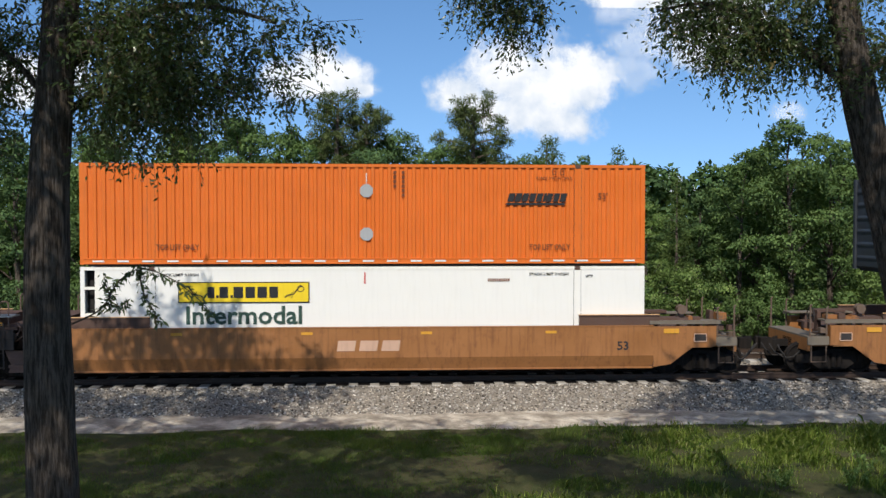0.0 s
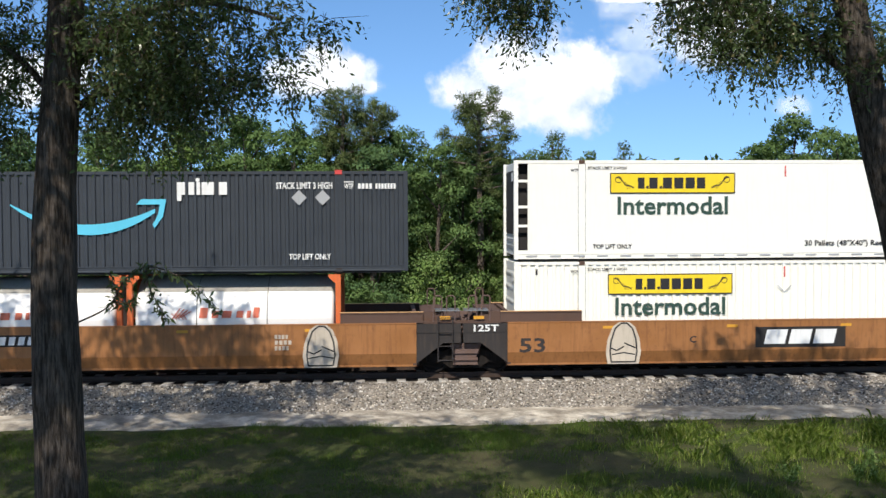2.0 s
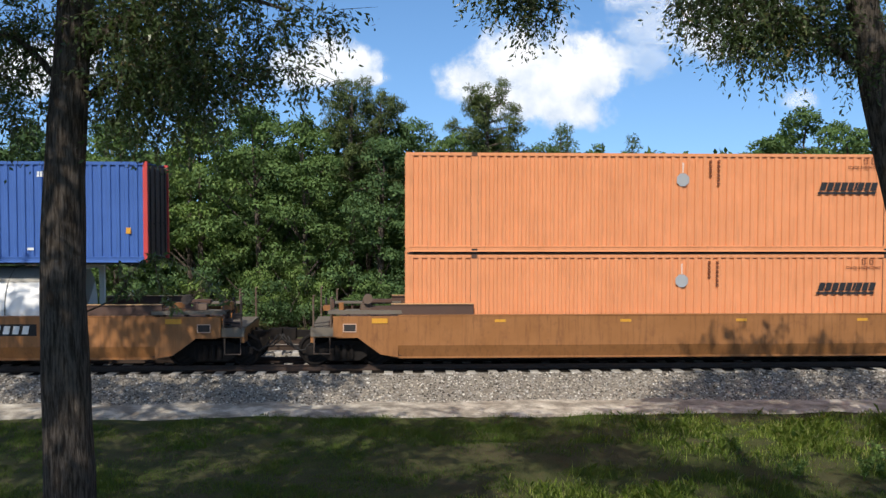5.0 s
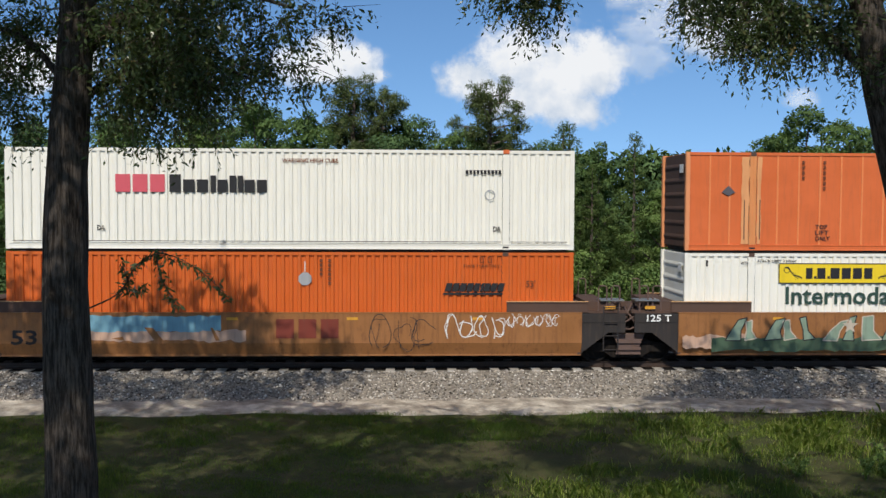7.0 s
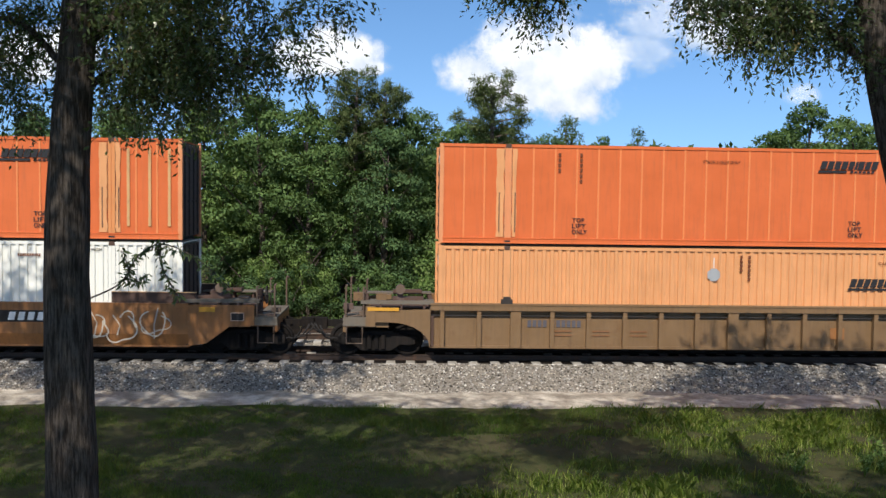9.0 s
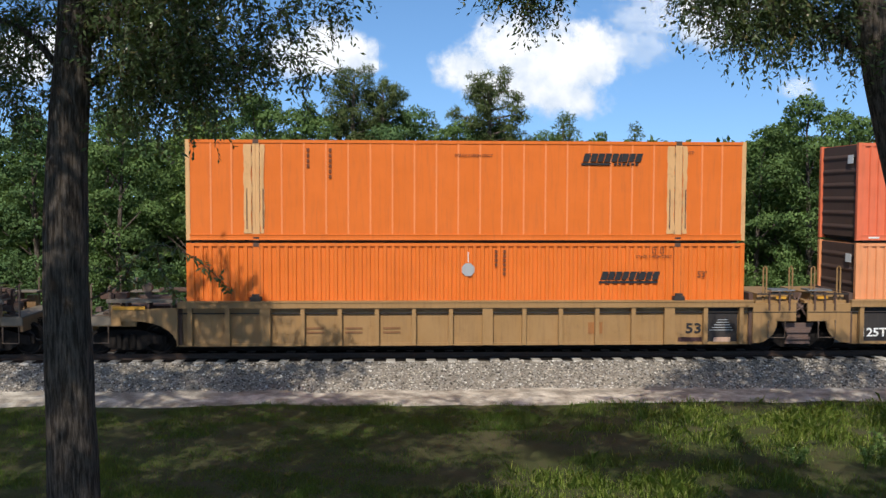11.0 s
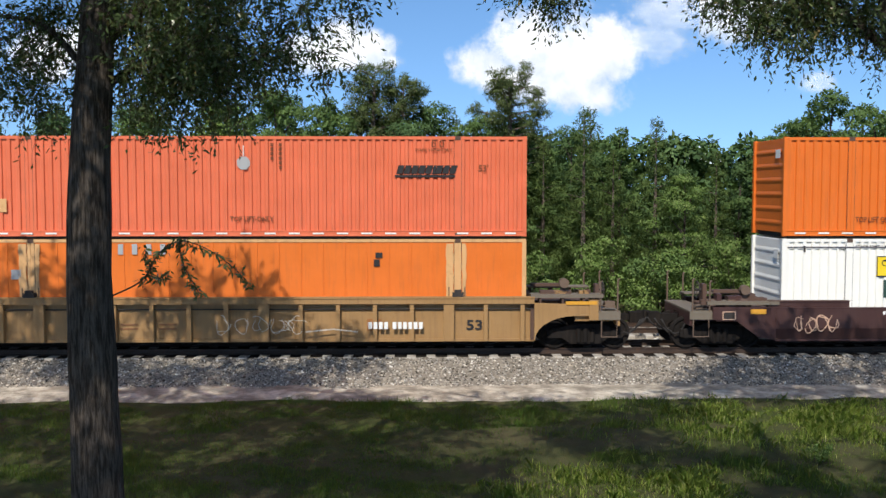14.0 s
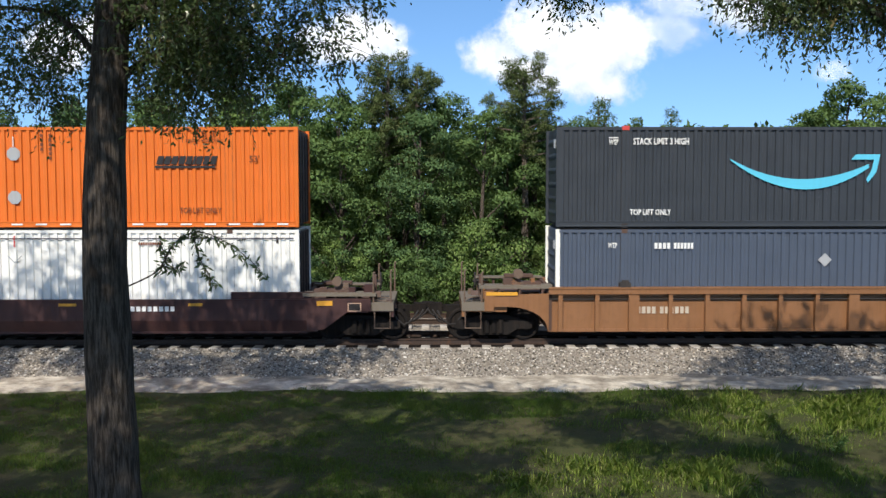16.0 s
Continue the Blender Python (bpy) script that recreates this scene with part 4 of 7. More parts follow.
def coupled_end(car, s, x, paint, number, ribbed, low=0.0):
    """The outer end with walkways, platform, brake gear and coupler."""
    X = lambda d: x + s * d
    span = lambda a, b: sorted((X(a), X(b)))
    dz = 0.8 * low
    top = 1.5 - dz
    if ribbed:
        arch = [(X(0.02 + 1.15 * (1 - math.cos(q)) ), 0.34 + 0.70 * math.sin(q)) for q in [math.pi / 2 * k / 7 for k in range(8)]]
        o = [(X(0), 0.32)] + arch + [(X(1.85), 1.04), (X(1.85), 1.36), (X(0), 1.42)]
    else:
        o = [(X(0), 0.32), (X(0.5), 0.40), (X(1.15), 0.88), (X(1.75), 0.88), (X(1.75), top), (X(0), top)]
    for sy in (-1, 1):
        part("end_panel", Shape().slab(o, *sorted((sy * (SIDE_Y - 0.005), sy * (SIDE_Y - 0.07)))), paint, car)
        part("corner_post", Shape().box(*span(1.58, 1.85), *sorted((sy * (SIDE_Y + 0.02), sy * 1.3)), 0.92, top), paint, car)
        part("walkway", Shape().box(*span(-0.1, 2.0), *sorted((sy * 1.48, sy * 0.98)), 1.62 - dz, 1.66 - dz).box(*span(-0.1, 2.0), *sorted((sy * 1.48, sy * 1.44)), 1.56 - dz, 1.63 - dz), GRATING, car, "dusty steel walkway board")
        part("walkway_riser", Shape().box(*span(0.2, 1.1), *sorted((sy * 1.3, sy * 0.9)), 1.66 - dz, 1.74 - dz), RUST_DARK, car)
        for d in (0.15, 0.8, 1.4):
            part("bracket", Shape().box(*span(d, d + 0.06), *sorted((sy * 1.45, sy * 1.05)), 1.3, 1.62 - dz), RUST_DARK, car)
        for d, hi in ((1.92, 2.02), (2.42, 2.08)):
            part("grab_post", Shape().tube([(X(d), sy * 1.43, 0.95), (X(d), sy * 1.43, hi)], 0.026, 7).tube([(X(d), sy * 1.43, hi), (X(d) + 0.05, sy * 1.43, hi + 0.02)], 0.026, 6), POST_TAN, car, "upright dusty handrail post")
        part("side_step", Shape().tube([(X(1.95), sy * 1.47, 0.9), (X(1.95), sy * 1.47, 0.42), (X(2.4), sy * 1.47, 0.42), (X(2.4), sy * 1.47, 0.9)], 0.022, 6), POST_TAN, car)
    part("inner_deck", Shape().box(*span(0.02, 1.75), -1.0, 1.0, 1.36 - dz, 1.42 - dz), RUST_DARK, car)
    part("end_bulkhead", Shape().box(*span(-0.1, 0.02), -1.4, 1.4, 0.34, 1.6 - dz), RUST_DARK, car)
    part("platform", Shape().box(*span(1.85, 2.5), -1.45, 1.45, 1.12, 1.17).box(*span(1.85, 2.5), -1.46, -1.40, 0.92, 1.14), GRATING, car, "low steel crossing platform")
    part("end_sill", Shape().box(*span(2.42, 2.5), -1.42, 1.42, 0.74, 1.12), paint, car)
    part("lower_beam", Shape().box(*span(1.2, 2.45), -1.40, -1.28, 0.88, 1.06), paint, car)
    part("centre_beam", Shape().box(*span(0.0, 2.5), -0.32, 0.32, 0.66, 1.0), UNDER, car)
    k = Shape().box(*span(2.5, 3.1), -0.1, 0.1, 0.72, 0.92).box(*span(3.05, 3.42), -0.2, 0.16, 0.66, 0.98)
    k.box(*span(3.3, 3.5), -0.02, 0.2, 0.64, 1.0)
    part("coupler", k, UNDER, car, "sooty knuckle coupler, darkened for the shade between cars")
    part("air_tank", Shape().tube([(X(0.5), -0.7, 1.22), (X(1.5), -0.7, 1.22)], 0.15, 12), RUST_DARK, car, smooth=True)
    ring = [(X(2.1), -0.75 + 0.25 * math.cos(2 * math.pi * i / 16), 1.72 + 0.25 * math.sin(2 * math.pi * i / 16)) for i in range(17)]
    w = Shape().tube(ring, 0.02, 6).tube([(X(1.85), -0.75, 1.72), (X(2.15), -0.75, 1.72)], 0.04, 8)
    for i in range(4):
        a = i * math.pi / 2
        w.tube([(X(2.1), -0.75, 1.72), (X(2.1), -0.75 + 0.25 * math.cos(a), 1.72 + 0.25 * math.sin(a))], 0.012, 5)
    part("brake_wheel", w, GRIME_GREY, car)
    part("brake_stand", Shape().box(*span(1.86, 1.98), -0.92, -0.58, 1.17, 1.9), RUST_DARK, car)
    r = random.Random(number)
    for j in range(3):
        y = -0.95 + 0.25 * j
        u0, u1 = 2.35, 3.2 + 0.15 * j
        pts = [(X(u0 + (u1 - u0) * u), y, 1.02 - (0.42 + 0.1 * r.random()) * math.sin(math.pi * u) ** 0.8 - 0.15 * u) for u in [i / 10 for i in range(11)]]
        part("air_hose", Shape().tube(pts, 0.026, 7), BLACK, car, smooth=True)
    for j in range(4):
        d, z = r.uniform(0.3, 2.0), r.uniform(1.66, 1.72) - dz
        part("deck_fitting", Shape().box(*span(d, d + r.uniform(0.1, 0.35)), -1.3, -1.0, z - 0.04, z + r.uniform(0.04, 0.2)), r.choice((RUST_DARK, POST_TAN, paint)), car)
    part("winch_stand", Shape().slab([(X(0.74), 1.6 - dz), (X(1.0), 1.6 - dz), (X(0.92), 2.0 - dz), (X(0.82), 2.0 - dz)], -1.3, -1.22), JOINT_STEEL, car)
    part("winch_drum", Shape().tube([(X(0.87), -1.42, 1.98 - dz), (X(0.87), -1.2, 1.98 - dz)], 0.14, 14), POST_TAN, car, "dusty round winch drum", smooth=False)
    for j in range(9):
        d, y, z = r.uniform(0.9, 2.4), r.uniform(-1.42, -1.0), r.uniform(0.95, 1.5)
        part("valve_box", Shape().box(*span(d, d + r.uniform(0.12, 0.3)), y, y + 0.2, z - 0.1, z + r.uniform(0.02, 0.1)), r.choice((RUST_DARK, JOINT_STEEL, POST_TAN)), car)
    for j in range(3):
        z = 1.12 + 0.1 * j
        part("brake_pipe", Shape().tube([(X(1.25), -1.33, z), (X(1.7), -1.38, z + 0.05), (X(2.4), -1.3, z - 0.05)], 0.016, 6), r.choice((POST_TAN, GRIME_GREY)), car)
    yb = -SIDE_Y - (0.024 if ribbed else 0.012)
    if not ribbed:
        edge = ribbon([(X(1.2), 1.06 - dz * 0.6), (X(1.56), 1.06 - dz * 0.6), (X(1.56), 1.28 - dz * 0.6), (X(1.2), 1.28 - dz * 0.6)], 0.025, True)
        part("tag_holder", flat([rect(*span(1.2, 1.56), 1.06 - dz * 0.6, 1.28 - dz * 0.6)], yb), GRIME_GREY, car)
        part("tag_edge", flat(edge, yb - 0.005), SPRAY_PINK, car)
        part("amber_plate", flat([rect(*span(0.3, 0.75), 1.3 - dz, 1.44 - dz)], yb), AMBER, car)
    else:
        part("amber_plate", flat([rect(*span(0.9, 1.8), 1.37, 1.47)], yb), AMBER, car)
    truck(car, X(1.55))


def well_car(label, paint, left, right, kind="plain", number=1, shared_truck=True, low=0.0):
    """One unit of a well car. Ends: 'joint' or 'coupled'. Origin at the left end of its 53-foot well, on the rail head."""
    car = thing("well_car", label, "rail car", "well cars of the train")
    x0, x1 = -0.22, LONG + 0.22
    if kind == "plain":
        zt, guide = 1.51 - low, 0.28 if not low else 0.17
        prof = [(SIDE_Y, zt), (SIDE_Y, 0.66), (SIDE_Y - 0.15, 0.29), (SIDE_Y - 0.21, 0.29), (SIDE_Y - 0.07, 0.68), (SIDE_Y - 0.07, zt - 0.06), (SIDE_Y - 0.16, zt - 0.06), (SIDE_Y - 0.16, zt)]
        for sy in (-1, 1):
            part("side_sill", once(("side_sill", sy, low), lambda: Shape().sweep([(sy * y, z) for y, z in prof], x0, x1), paint), None, car)
            part("top_chord", once(("top_chord", sy, low), lambda: Shape().box(x0, x1, *sorted((sy * (SIDE_Y - 0.14), sy * (SIDE_Y + 0.012))), zt - 0.005, zt + 0.025), paint), None, car)
            part("bottom_chord", once(("bottom_chord", sy), lambda: Shape().box(x0, x1, *sorted((sy * (SIDE_Y - 0.24), sy * (SIDE_Y - 0.125))), 0.27, 0.33), paint), None, car)
            for a, b in ((x0 - 0.2, 1.95), (LONG - 1.95, x1 + 0.2)):
                zg = zt + 0.02 + guide
                s = Shape().slab([(a, zt + 0.02), (b, zt + 0.02), (b, zg), (a, zg)], *sorted((sy * 1.37, sy * 1.43))).box(a, b, *sorted((sy * 1.33, sy * 1.45)), zg - 0.01, zg + 0.025)
                g = part("guide_rail", once(("guide_rail", sy, a, low), lambda: s, RUST_DARK if not low else paint), None, car, "dark raised guide rail")
                # lighter strip stands in for sunlight along the rail's top edge
                part("worn_edge", once(("worn_edge", sy, a, low), lambda: Shape().box(a, b, *sorted((sy * 1.32, sy * 1.455)), zg + 0.026, zg + 0.038), BUFF if not low else RUST_DARK), None, g)
        o = [rect(x, x + 0.32, 1.32 - low, 1.40 - low) for x in ((2.55, 6.2, 9.6, 13.2) if not low else ())]
        for i, a in enumerate(o):
            part("reflector_tape", once(("reflector_tape", i), lambda: flat([a], -SIDE_Y - 0.005), AMBER), None, car)
    else:
        for sy in (-1, 1):
            yo = SIDE_Y + 0.02
            part("top_chord", once(("rib_top_chord", sy), lambda: Shape().box(x0, x1, *sorted((sy * (yo - 0.26), sy * yo)), 1.40, 1.58).box(x0, x1, *sorted((sy * (yo - 0.2), sy * (yo + 0.02))), 1.555, 1.60), paint), None, car)
            part("side_sill", once(("rib_side_sill", sy), lambda: Shape().box(x0, x1, *sorted((sy * (yo - 0.24), sy * (yo - 0.2))), 0.32, 1.41), paint), None, car)
            part("bottom_chord", once(("rib_bottom_chord", sy), lambda: Shape().box(x0, x1, *sorted((sy * (yo - 0.26), sy * (yo - 0.17))), 0.29, 0.37), paint), None, car)
            part("pipe", once(("rib_pipe", sy), lambda: Shape().tube([(x0, sy * (yo - 0.15), 1.24), (x1, sy * (yo - 0.15), 1.24)], 0.02, 6), GRIME_GREY), None, car)
            for k in range(16):
                x = 0.12 + k * (LONG - 0.24) / 15
                wide = 0.15 if k in (2, 8, 13) else 0.06
                part("rib", once(("rib", sy, wide), lambda: Shape().slab([(-wide, 0.32), (wide, 0.32), (wide, 1.40), (-wide, 1.40)], *sorted((sy * (yo - 0.205), sy * (yo - 0.03)))), paint), None, car).location.x = x
        for x in LIFT:
            part("lock_box", once(("lock_box",), lambda: Shape().box(-0.16, 0.16, -SIDE_Y - 0.03, -SIDE_Y + 0.2, 1.6, 1.72).box(-0.1, 0.1, -SIDE_Y - 0.02, -SIDE_Y + 0.1, 1.72, 1.8), GRIME_GREY), None, car).location.x = x
    for k in range(7):
        x = 0.6 + k * (LONG - 1.2) / 6
        part("cross_beam", once(("cross_beam",), lambda: Shape().box(-0.15, 0.15, -1.24, 1.24, 0.32, 0.36), UNDER), None, car).location.x = x
    for s, how, x in ((-1, left, x0), (1, right, x1)):
        if how == "joint":
            joint_end(car, s, x, paint if kind != "plain" else GRIME_GREY, number)
        else:
            coupled_end(car, s, x, paint, number * 10 + s, kind != "plain", low)
    if right == "joint" and shared_truck:
        truck(car, LONG + 1.65)
        part("joint_frame", once(("joint_frame",), lambda: Shape().slab([(LONG + 1.28, 0.28), (LONG + 2.02, 0.28), (LONG + 1.95, 0.5), (LONG + 2.12, 0.9), (LONG + 1.18, 0.9), (LONG + 1.35, 0.5)], -1.28, -1.2).box(LONG + 1.3, LONG + 2.0, -1.34, -1.28, 0.42, 0.5).box(LONG + 1.3, LONG + 2.0, -1.34, -1.28, 0.62, 0.7), JOINT_STEEL), None, car)
        part("joint_casting", once(("joint_casting",), lambda: Shape().slab([(LONG + 1.22, 0.86), (LONG + 2.08, 0.86), (LONG + 1.98, 1.2), (LONG + 1.78, 1.34), (LONG + 1.52, 1.34), (LONG + 1.32, 1.2)], -0.5, 0.5), JOINT_STEEL), None, car)
        for k, (a, b) in enumerate(((1.3, 1.75), (1.95, 1.5), (1.45, 2.0))):
            part("pull_rod", Shape().tube([(LONG + a, -1.2, 0.95 + 0.1 * k), (LONG + (a + b) / 2, -1.3, 1.35), (LONG + b, -1.2, 1.78 - 0.08 * k)], 0.028, 6), JOINT_STEEL, car)
        hose_bundle(car, LONG + 1.65, 1.35, number + 70)
        hose_bundle(car, LONG + 1.65, 1.1, number + 71)
    return car


def car_mark(car, text, x, z, wide, high, ink, y=-SIDE_Y - 0.007):
    return word(text, x, z, wide, high, ink, car, y)


def number_box(car, x, z=0.98, wide=3.1, high=0.33, ink=CHALK, ground=BLACK):
    plate("number_board", [rect(x, x + wide, z, z + high)], ground, car, -SIDE_Y - 0.005)
    plate("number_bars", bars(x + 0.15, z + 0.05, wide - 0.3, high - 0.1, [(1, 1)] * 4 + [(0, 0.7)] + [(1, 1)] * 6, 0.05, 0.36), ink, car, -SIDE_Y - 0.011)


# ---------------- train: the units, in order ----------------
UNIT_X = (-27.95, -8.52, 15.2, 34.42, 53.87, 77.34, 96.78, 116.2, 139.66, 163.09, 182.58, 201.86, 225.47, 249.02)
LOW, UP, UP_TANK = 0.365, 3.306, 3.004
BROWN_CAR = "yellow-brown well car with rusty streaks, on railway track"


def unit_z():
    load(well_car("empty end of a yellow-brown well car on railway track", CAR_BROWN, "joint", "joint", number=1), 0, 0)


def unit_a():
    car = load(well_car(BROWN_CAR, CAR_BROWN, "joint", "coupled", number=2), 1, 0)
    car_mark(car, "53", 15.3, 0.82, 0.33, 0.26, INK)
    plate("faded_emblem", bars(7.2, 0.85, 1.9, 0.3, [(1, 1), (1, 1), (1, 1)], 0.05, 0.2), SPRAY_PINK, car, -SIDE_Y - 0.006)
    up = load(container("orange ribbed freight container stacked on a white one", "ribbed", ORANGE, tape=True), 1, UP)
    orange_marks(up, second=True)
    top_lift(up, INK_RED)
    lo = load(container("white smooth-sided freight container with yellow sign", "smooth", WHITE_CLEAN, rail=WHITE, open_nose=True), 1, LOW)
    yellow_sign(lo)
    white_marks(lo, True)


def tank_pair(unit, right_paint, right_label):
    a = tank("white tank container in an orange steel cradle", ORANGE_RED)
    load(a, unit, LOW)
    a["dx"] = 1.95
    b = tank(right_label, right_paint)
    load(b, unit, LOW)
    b["dx"] = 8.15


def shoe_stencil(car, x):
    """A white sprayed slipper shape with dark outlines."""
    o = [(-0.42, 0.02), (0.4, 0.02), (0.46, 0.35), (0.42, 0.75), (0.3, 1.08), (0.12, 1.24), (-0.08, 1.24), (-0.28, 1.08), (-0.42, 0.7), (-0.46, 0.35)]
    y = -SIDE_Y - 0.006
    plate("sprayed_shape", [[(x + a * 1.12, 0.27 + b * 1.02) for a, b in o]], SPRAY_WHITE, car, y, "white sprayed slipper outline")
    inner = [(x + a * 0.86, 0.33 + b * 0.92) for a, b in o]
    lines = ribbon(inner, 0.045, True) + ribbon([(x - 0.36, 0.75), (x - 0.2, 0.68), (x + 0.02, 0.8)], 0.04) + ribbon([(x + 0.36, 0.75), (x + 0.2, 0.82), (x + 0.02, 0.9)], 0.04)
    lines += ribbon([(x - 0.34, 0.56), (x, 0.62), (x + 0.34, 0.56)], 0.035)
    plate("sprayed_lines", lines, INK, car, y - 0.006)


def unit_b():
    car = load(well_car(BROWN_CAR, CAR_BROWN, "coupled", "joint", number=3), 2, 0)
    car_mark(car, "53", 0.2, 0.78, 0.72, 0.4, RUST_DARK)
    number_box(car, 3.05)
    car_mark(car, "B", 6.6, 1.0, 0.24, 0.26, INK)
    shoe_stencil(car, 13.65)
    for k, w in enumerate((0.4, 0.5, 0.42)):
        plate("sprayed_words", bars(12.35, 1.12 - k * 0.16, w, 0.12, [(1, 1)] * 4), SPRAY_WHITE, car, -SIDE_Y - 0.006)
    tank_pair(2, ORANGE_RED, "white tank container in an orange steel cradle")
    up = load(container("dark slate freight container with light blue arrow", "ribbed", NAVY), 2, UP_TANK)
    smile_marks(up)


def unit_c():
    car = load(well_car(BROWN_CAR, CAR_BROWN, "joint", "joint", number=4), 3, 0)
    car_mark(car, "125T", -1.2, 1.27, 0.72, 0.2, CHALK, -1.5)
    car_mark(car, "53", 0.12, 0.65, 0.75, 0.42, GRIME_GREY)
    shoe_stencil(car, 3.15)
    plate("name_board", [rect(7.05, 9.75, 0.72, 1.32)], BLACK, car, -SIDE_Y - 0.005)
    plate("name_blocks", bars(7.3, 0.82, 2.2, 0.42, [(1, 1), (1, 1), (1, 1)], 0.1, 0.15), CHALK, car, -SIDE_Y - 0.011)
    for ring in bubble_row(11.35, 0.62, 2.55, 0.92, 4, 3):
        cx, cz = sum(p[0] for p in ring) / len(ring), sum(p[1] for p in ring) / len(ring)
        grey = part("sprayed_rim", flat(ribbon(ring, 0.10, True), -SIDE_Y - 0.005), GRIME_GREY, car)
        part("sprayed_letter", flat(ribbon(ring, 0.055, True), -SIDE_Y - 0.011), CHALK, grey)
        part("sprayed_stroke", flat(ribbon([(cx - 0.12, cz + 0.1), (cx + 0.06, cz + 0.16), (cx + 0.1, cz)], 0.035), -SIDE_Y - 0.011), CHALK, grey)
        part("sprayed_stroke", flat(ribbon([(cx - 0.1, cz - 0.16), (cx + 0.1, cz - 0.13)], 0.035), -SIDE_Y - 0.011), CHALK, grey)
    car_mark(car, "C", 5.1, 0.88, 0.2, 0.2, INK)
    up = load(container("white smooth refrigerated container with yellow sign", "smooth", WHITE_CLEAN, rail=WHITE, open_nose=True, door_paint=WHITE, tape=SILVER), 3, UP)
    yellow_sign(up, 2.80, 1.92)
    white_marks(up, True)
    word('30 Pallets (48"X40") Reefer Container', 8.6, 0.32, 3.65, 0.22, INK, up)
    top_lift(up, INK, 0.32, (2.3, 13.1), 1.15, 0.13)
    lo = load(container("white ribbed freight container with yellow sign", "ribbed", WHITE, door_paint=WHITE), 3, LOW)
    yellow_sign(lo, 2.74, 1.92)
    white_marks(lo)


def unit_d():
    car = load(well_car(BROWN_CAR, CAR_BROWN, "joint", "coupled", number=5), 4, 0)
    car_mark(car, "125T", -1.05, 1.27, 0.62, 0.2, CHALK, -1.5)
    car_mark(car, "53", 0.3, 0.62, 0.75, 0.44, GRIME_GREY)
    car_mark(car, "A", 9.45, 0.98, 0.22, 0.22, INK)
    number_box(car, 10.0)
    tank_pair(4, WHITE, "white tank container in a white steel cradle")
    up = load(container("blue ribbed freight container with grey end panel", "ribbed", BLUE, corner=RED, front_panel=GREY_BLUE), 4, UP_TANK)
    word("53", 0.87, 1.95, 0.4, 0.4, CHALK, up)
    plate("sign_board", [rect(0.82, 1.28, 1.48, 1.85)], CHALK, up)
    word("110", 0.87, 1.63, 0.3, 0.17, INK, up, -HALF - 0.013)
    plate("small_bars", [rect(0.88, 1.22, 1.53, 1.58)], INK, up, -HALF - 0.013)
    for a, b, z0, z1 in ((2.37, 4.07, 1.85, 2.6), (5.08, 11.2, 1.28, 1.98)):
        plate("painted_patch", [rect(a, b, z0, z1)], BLUE_DARK, up, label="darker blue painted patch")
    plate("notice", [rect(7.87, 8.38, 2.42, 2.78)], CHALK, up)
    plate("number_bars", bars(13.1, 2.45, 0.75, 0.15, [(1, 1)] * 9), CHALK, up)
    plate("small_notice", [rect(3.4, 3.58, 0.38, 0.45), rect(12.8, 12.98, 0.38, 0.45)], CHALK, up)
    plate("reflector", [rect(0.92, 1.1, 0.42, 0.6), rect(15.55, 15.68, 0.85, 1.02)], AMBER, up)


def unit_e():
    load(well_car(BROWN_CAR, CAR_BROWN, "coupled", "joint", number=6), 5, 0)
    up = load(container("sun-bleached orange ribbed freight container", "ribbed", PALE_ORANGE, end_paint=RUST_DARK), 5, UP)
    orange_marks(up)
    lo = load(container("sun-bleached orange ribbed freight container", "ribbed", PALE_ORANGE, end_paint=RUST_DARK), 5, LOW)
    orange_marks(lo)


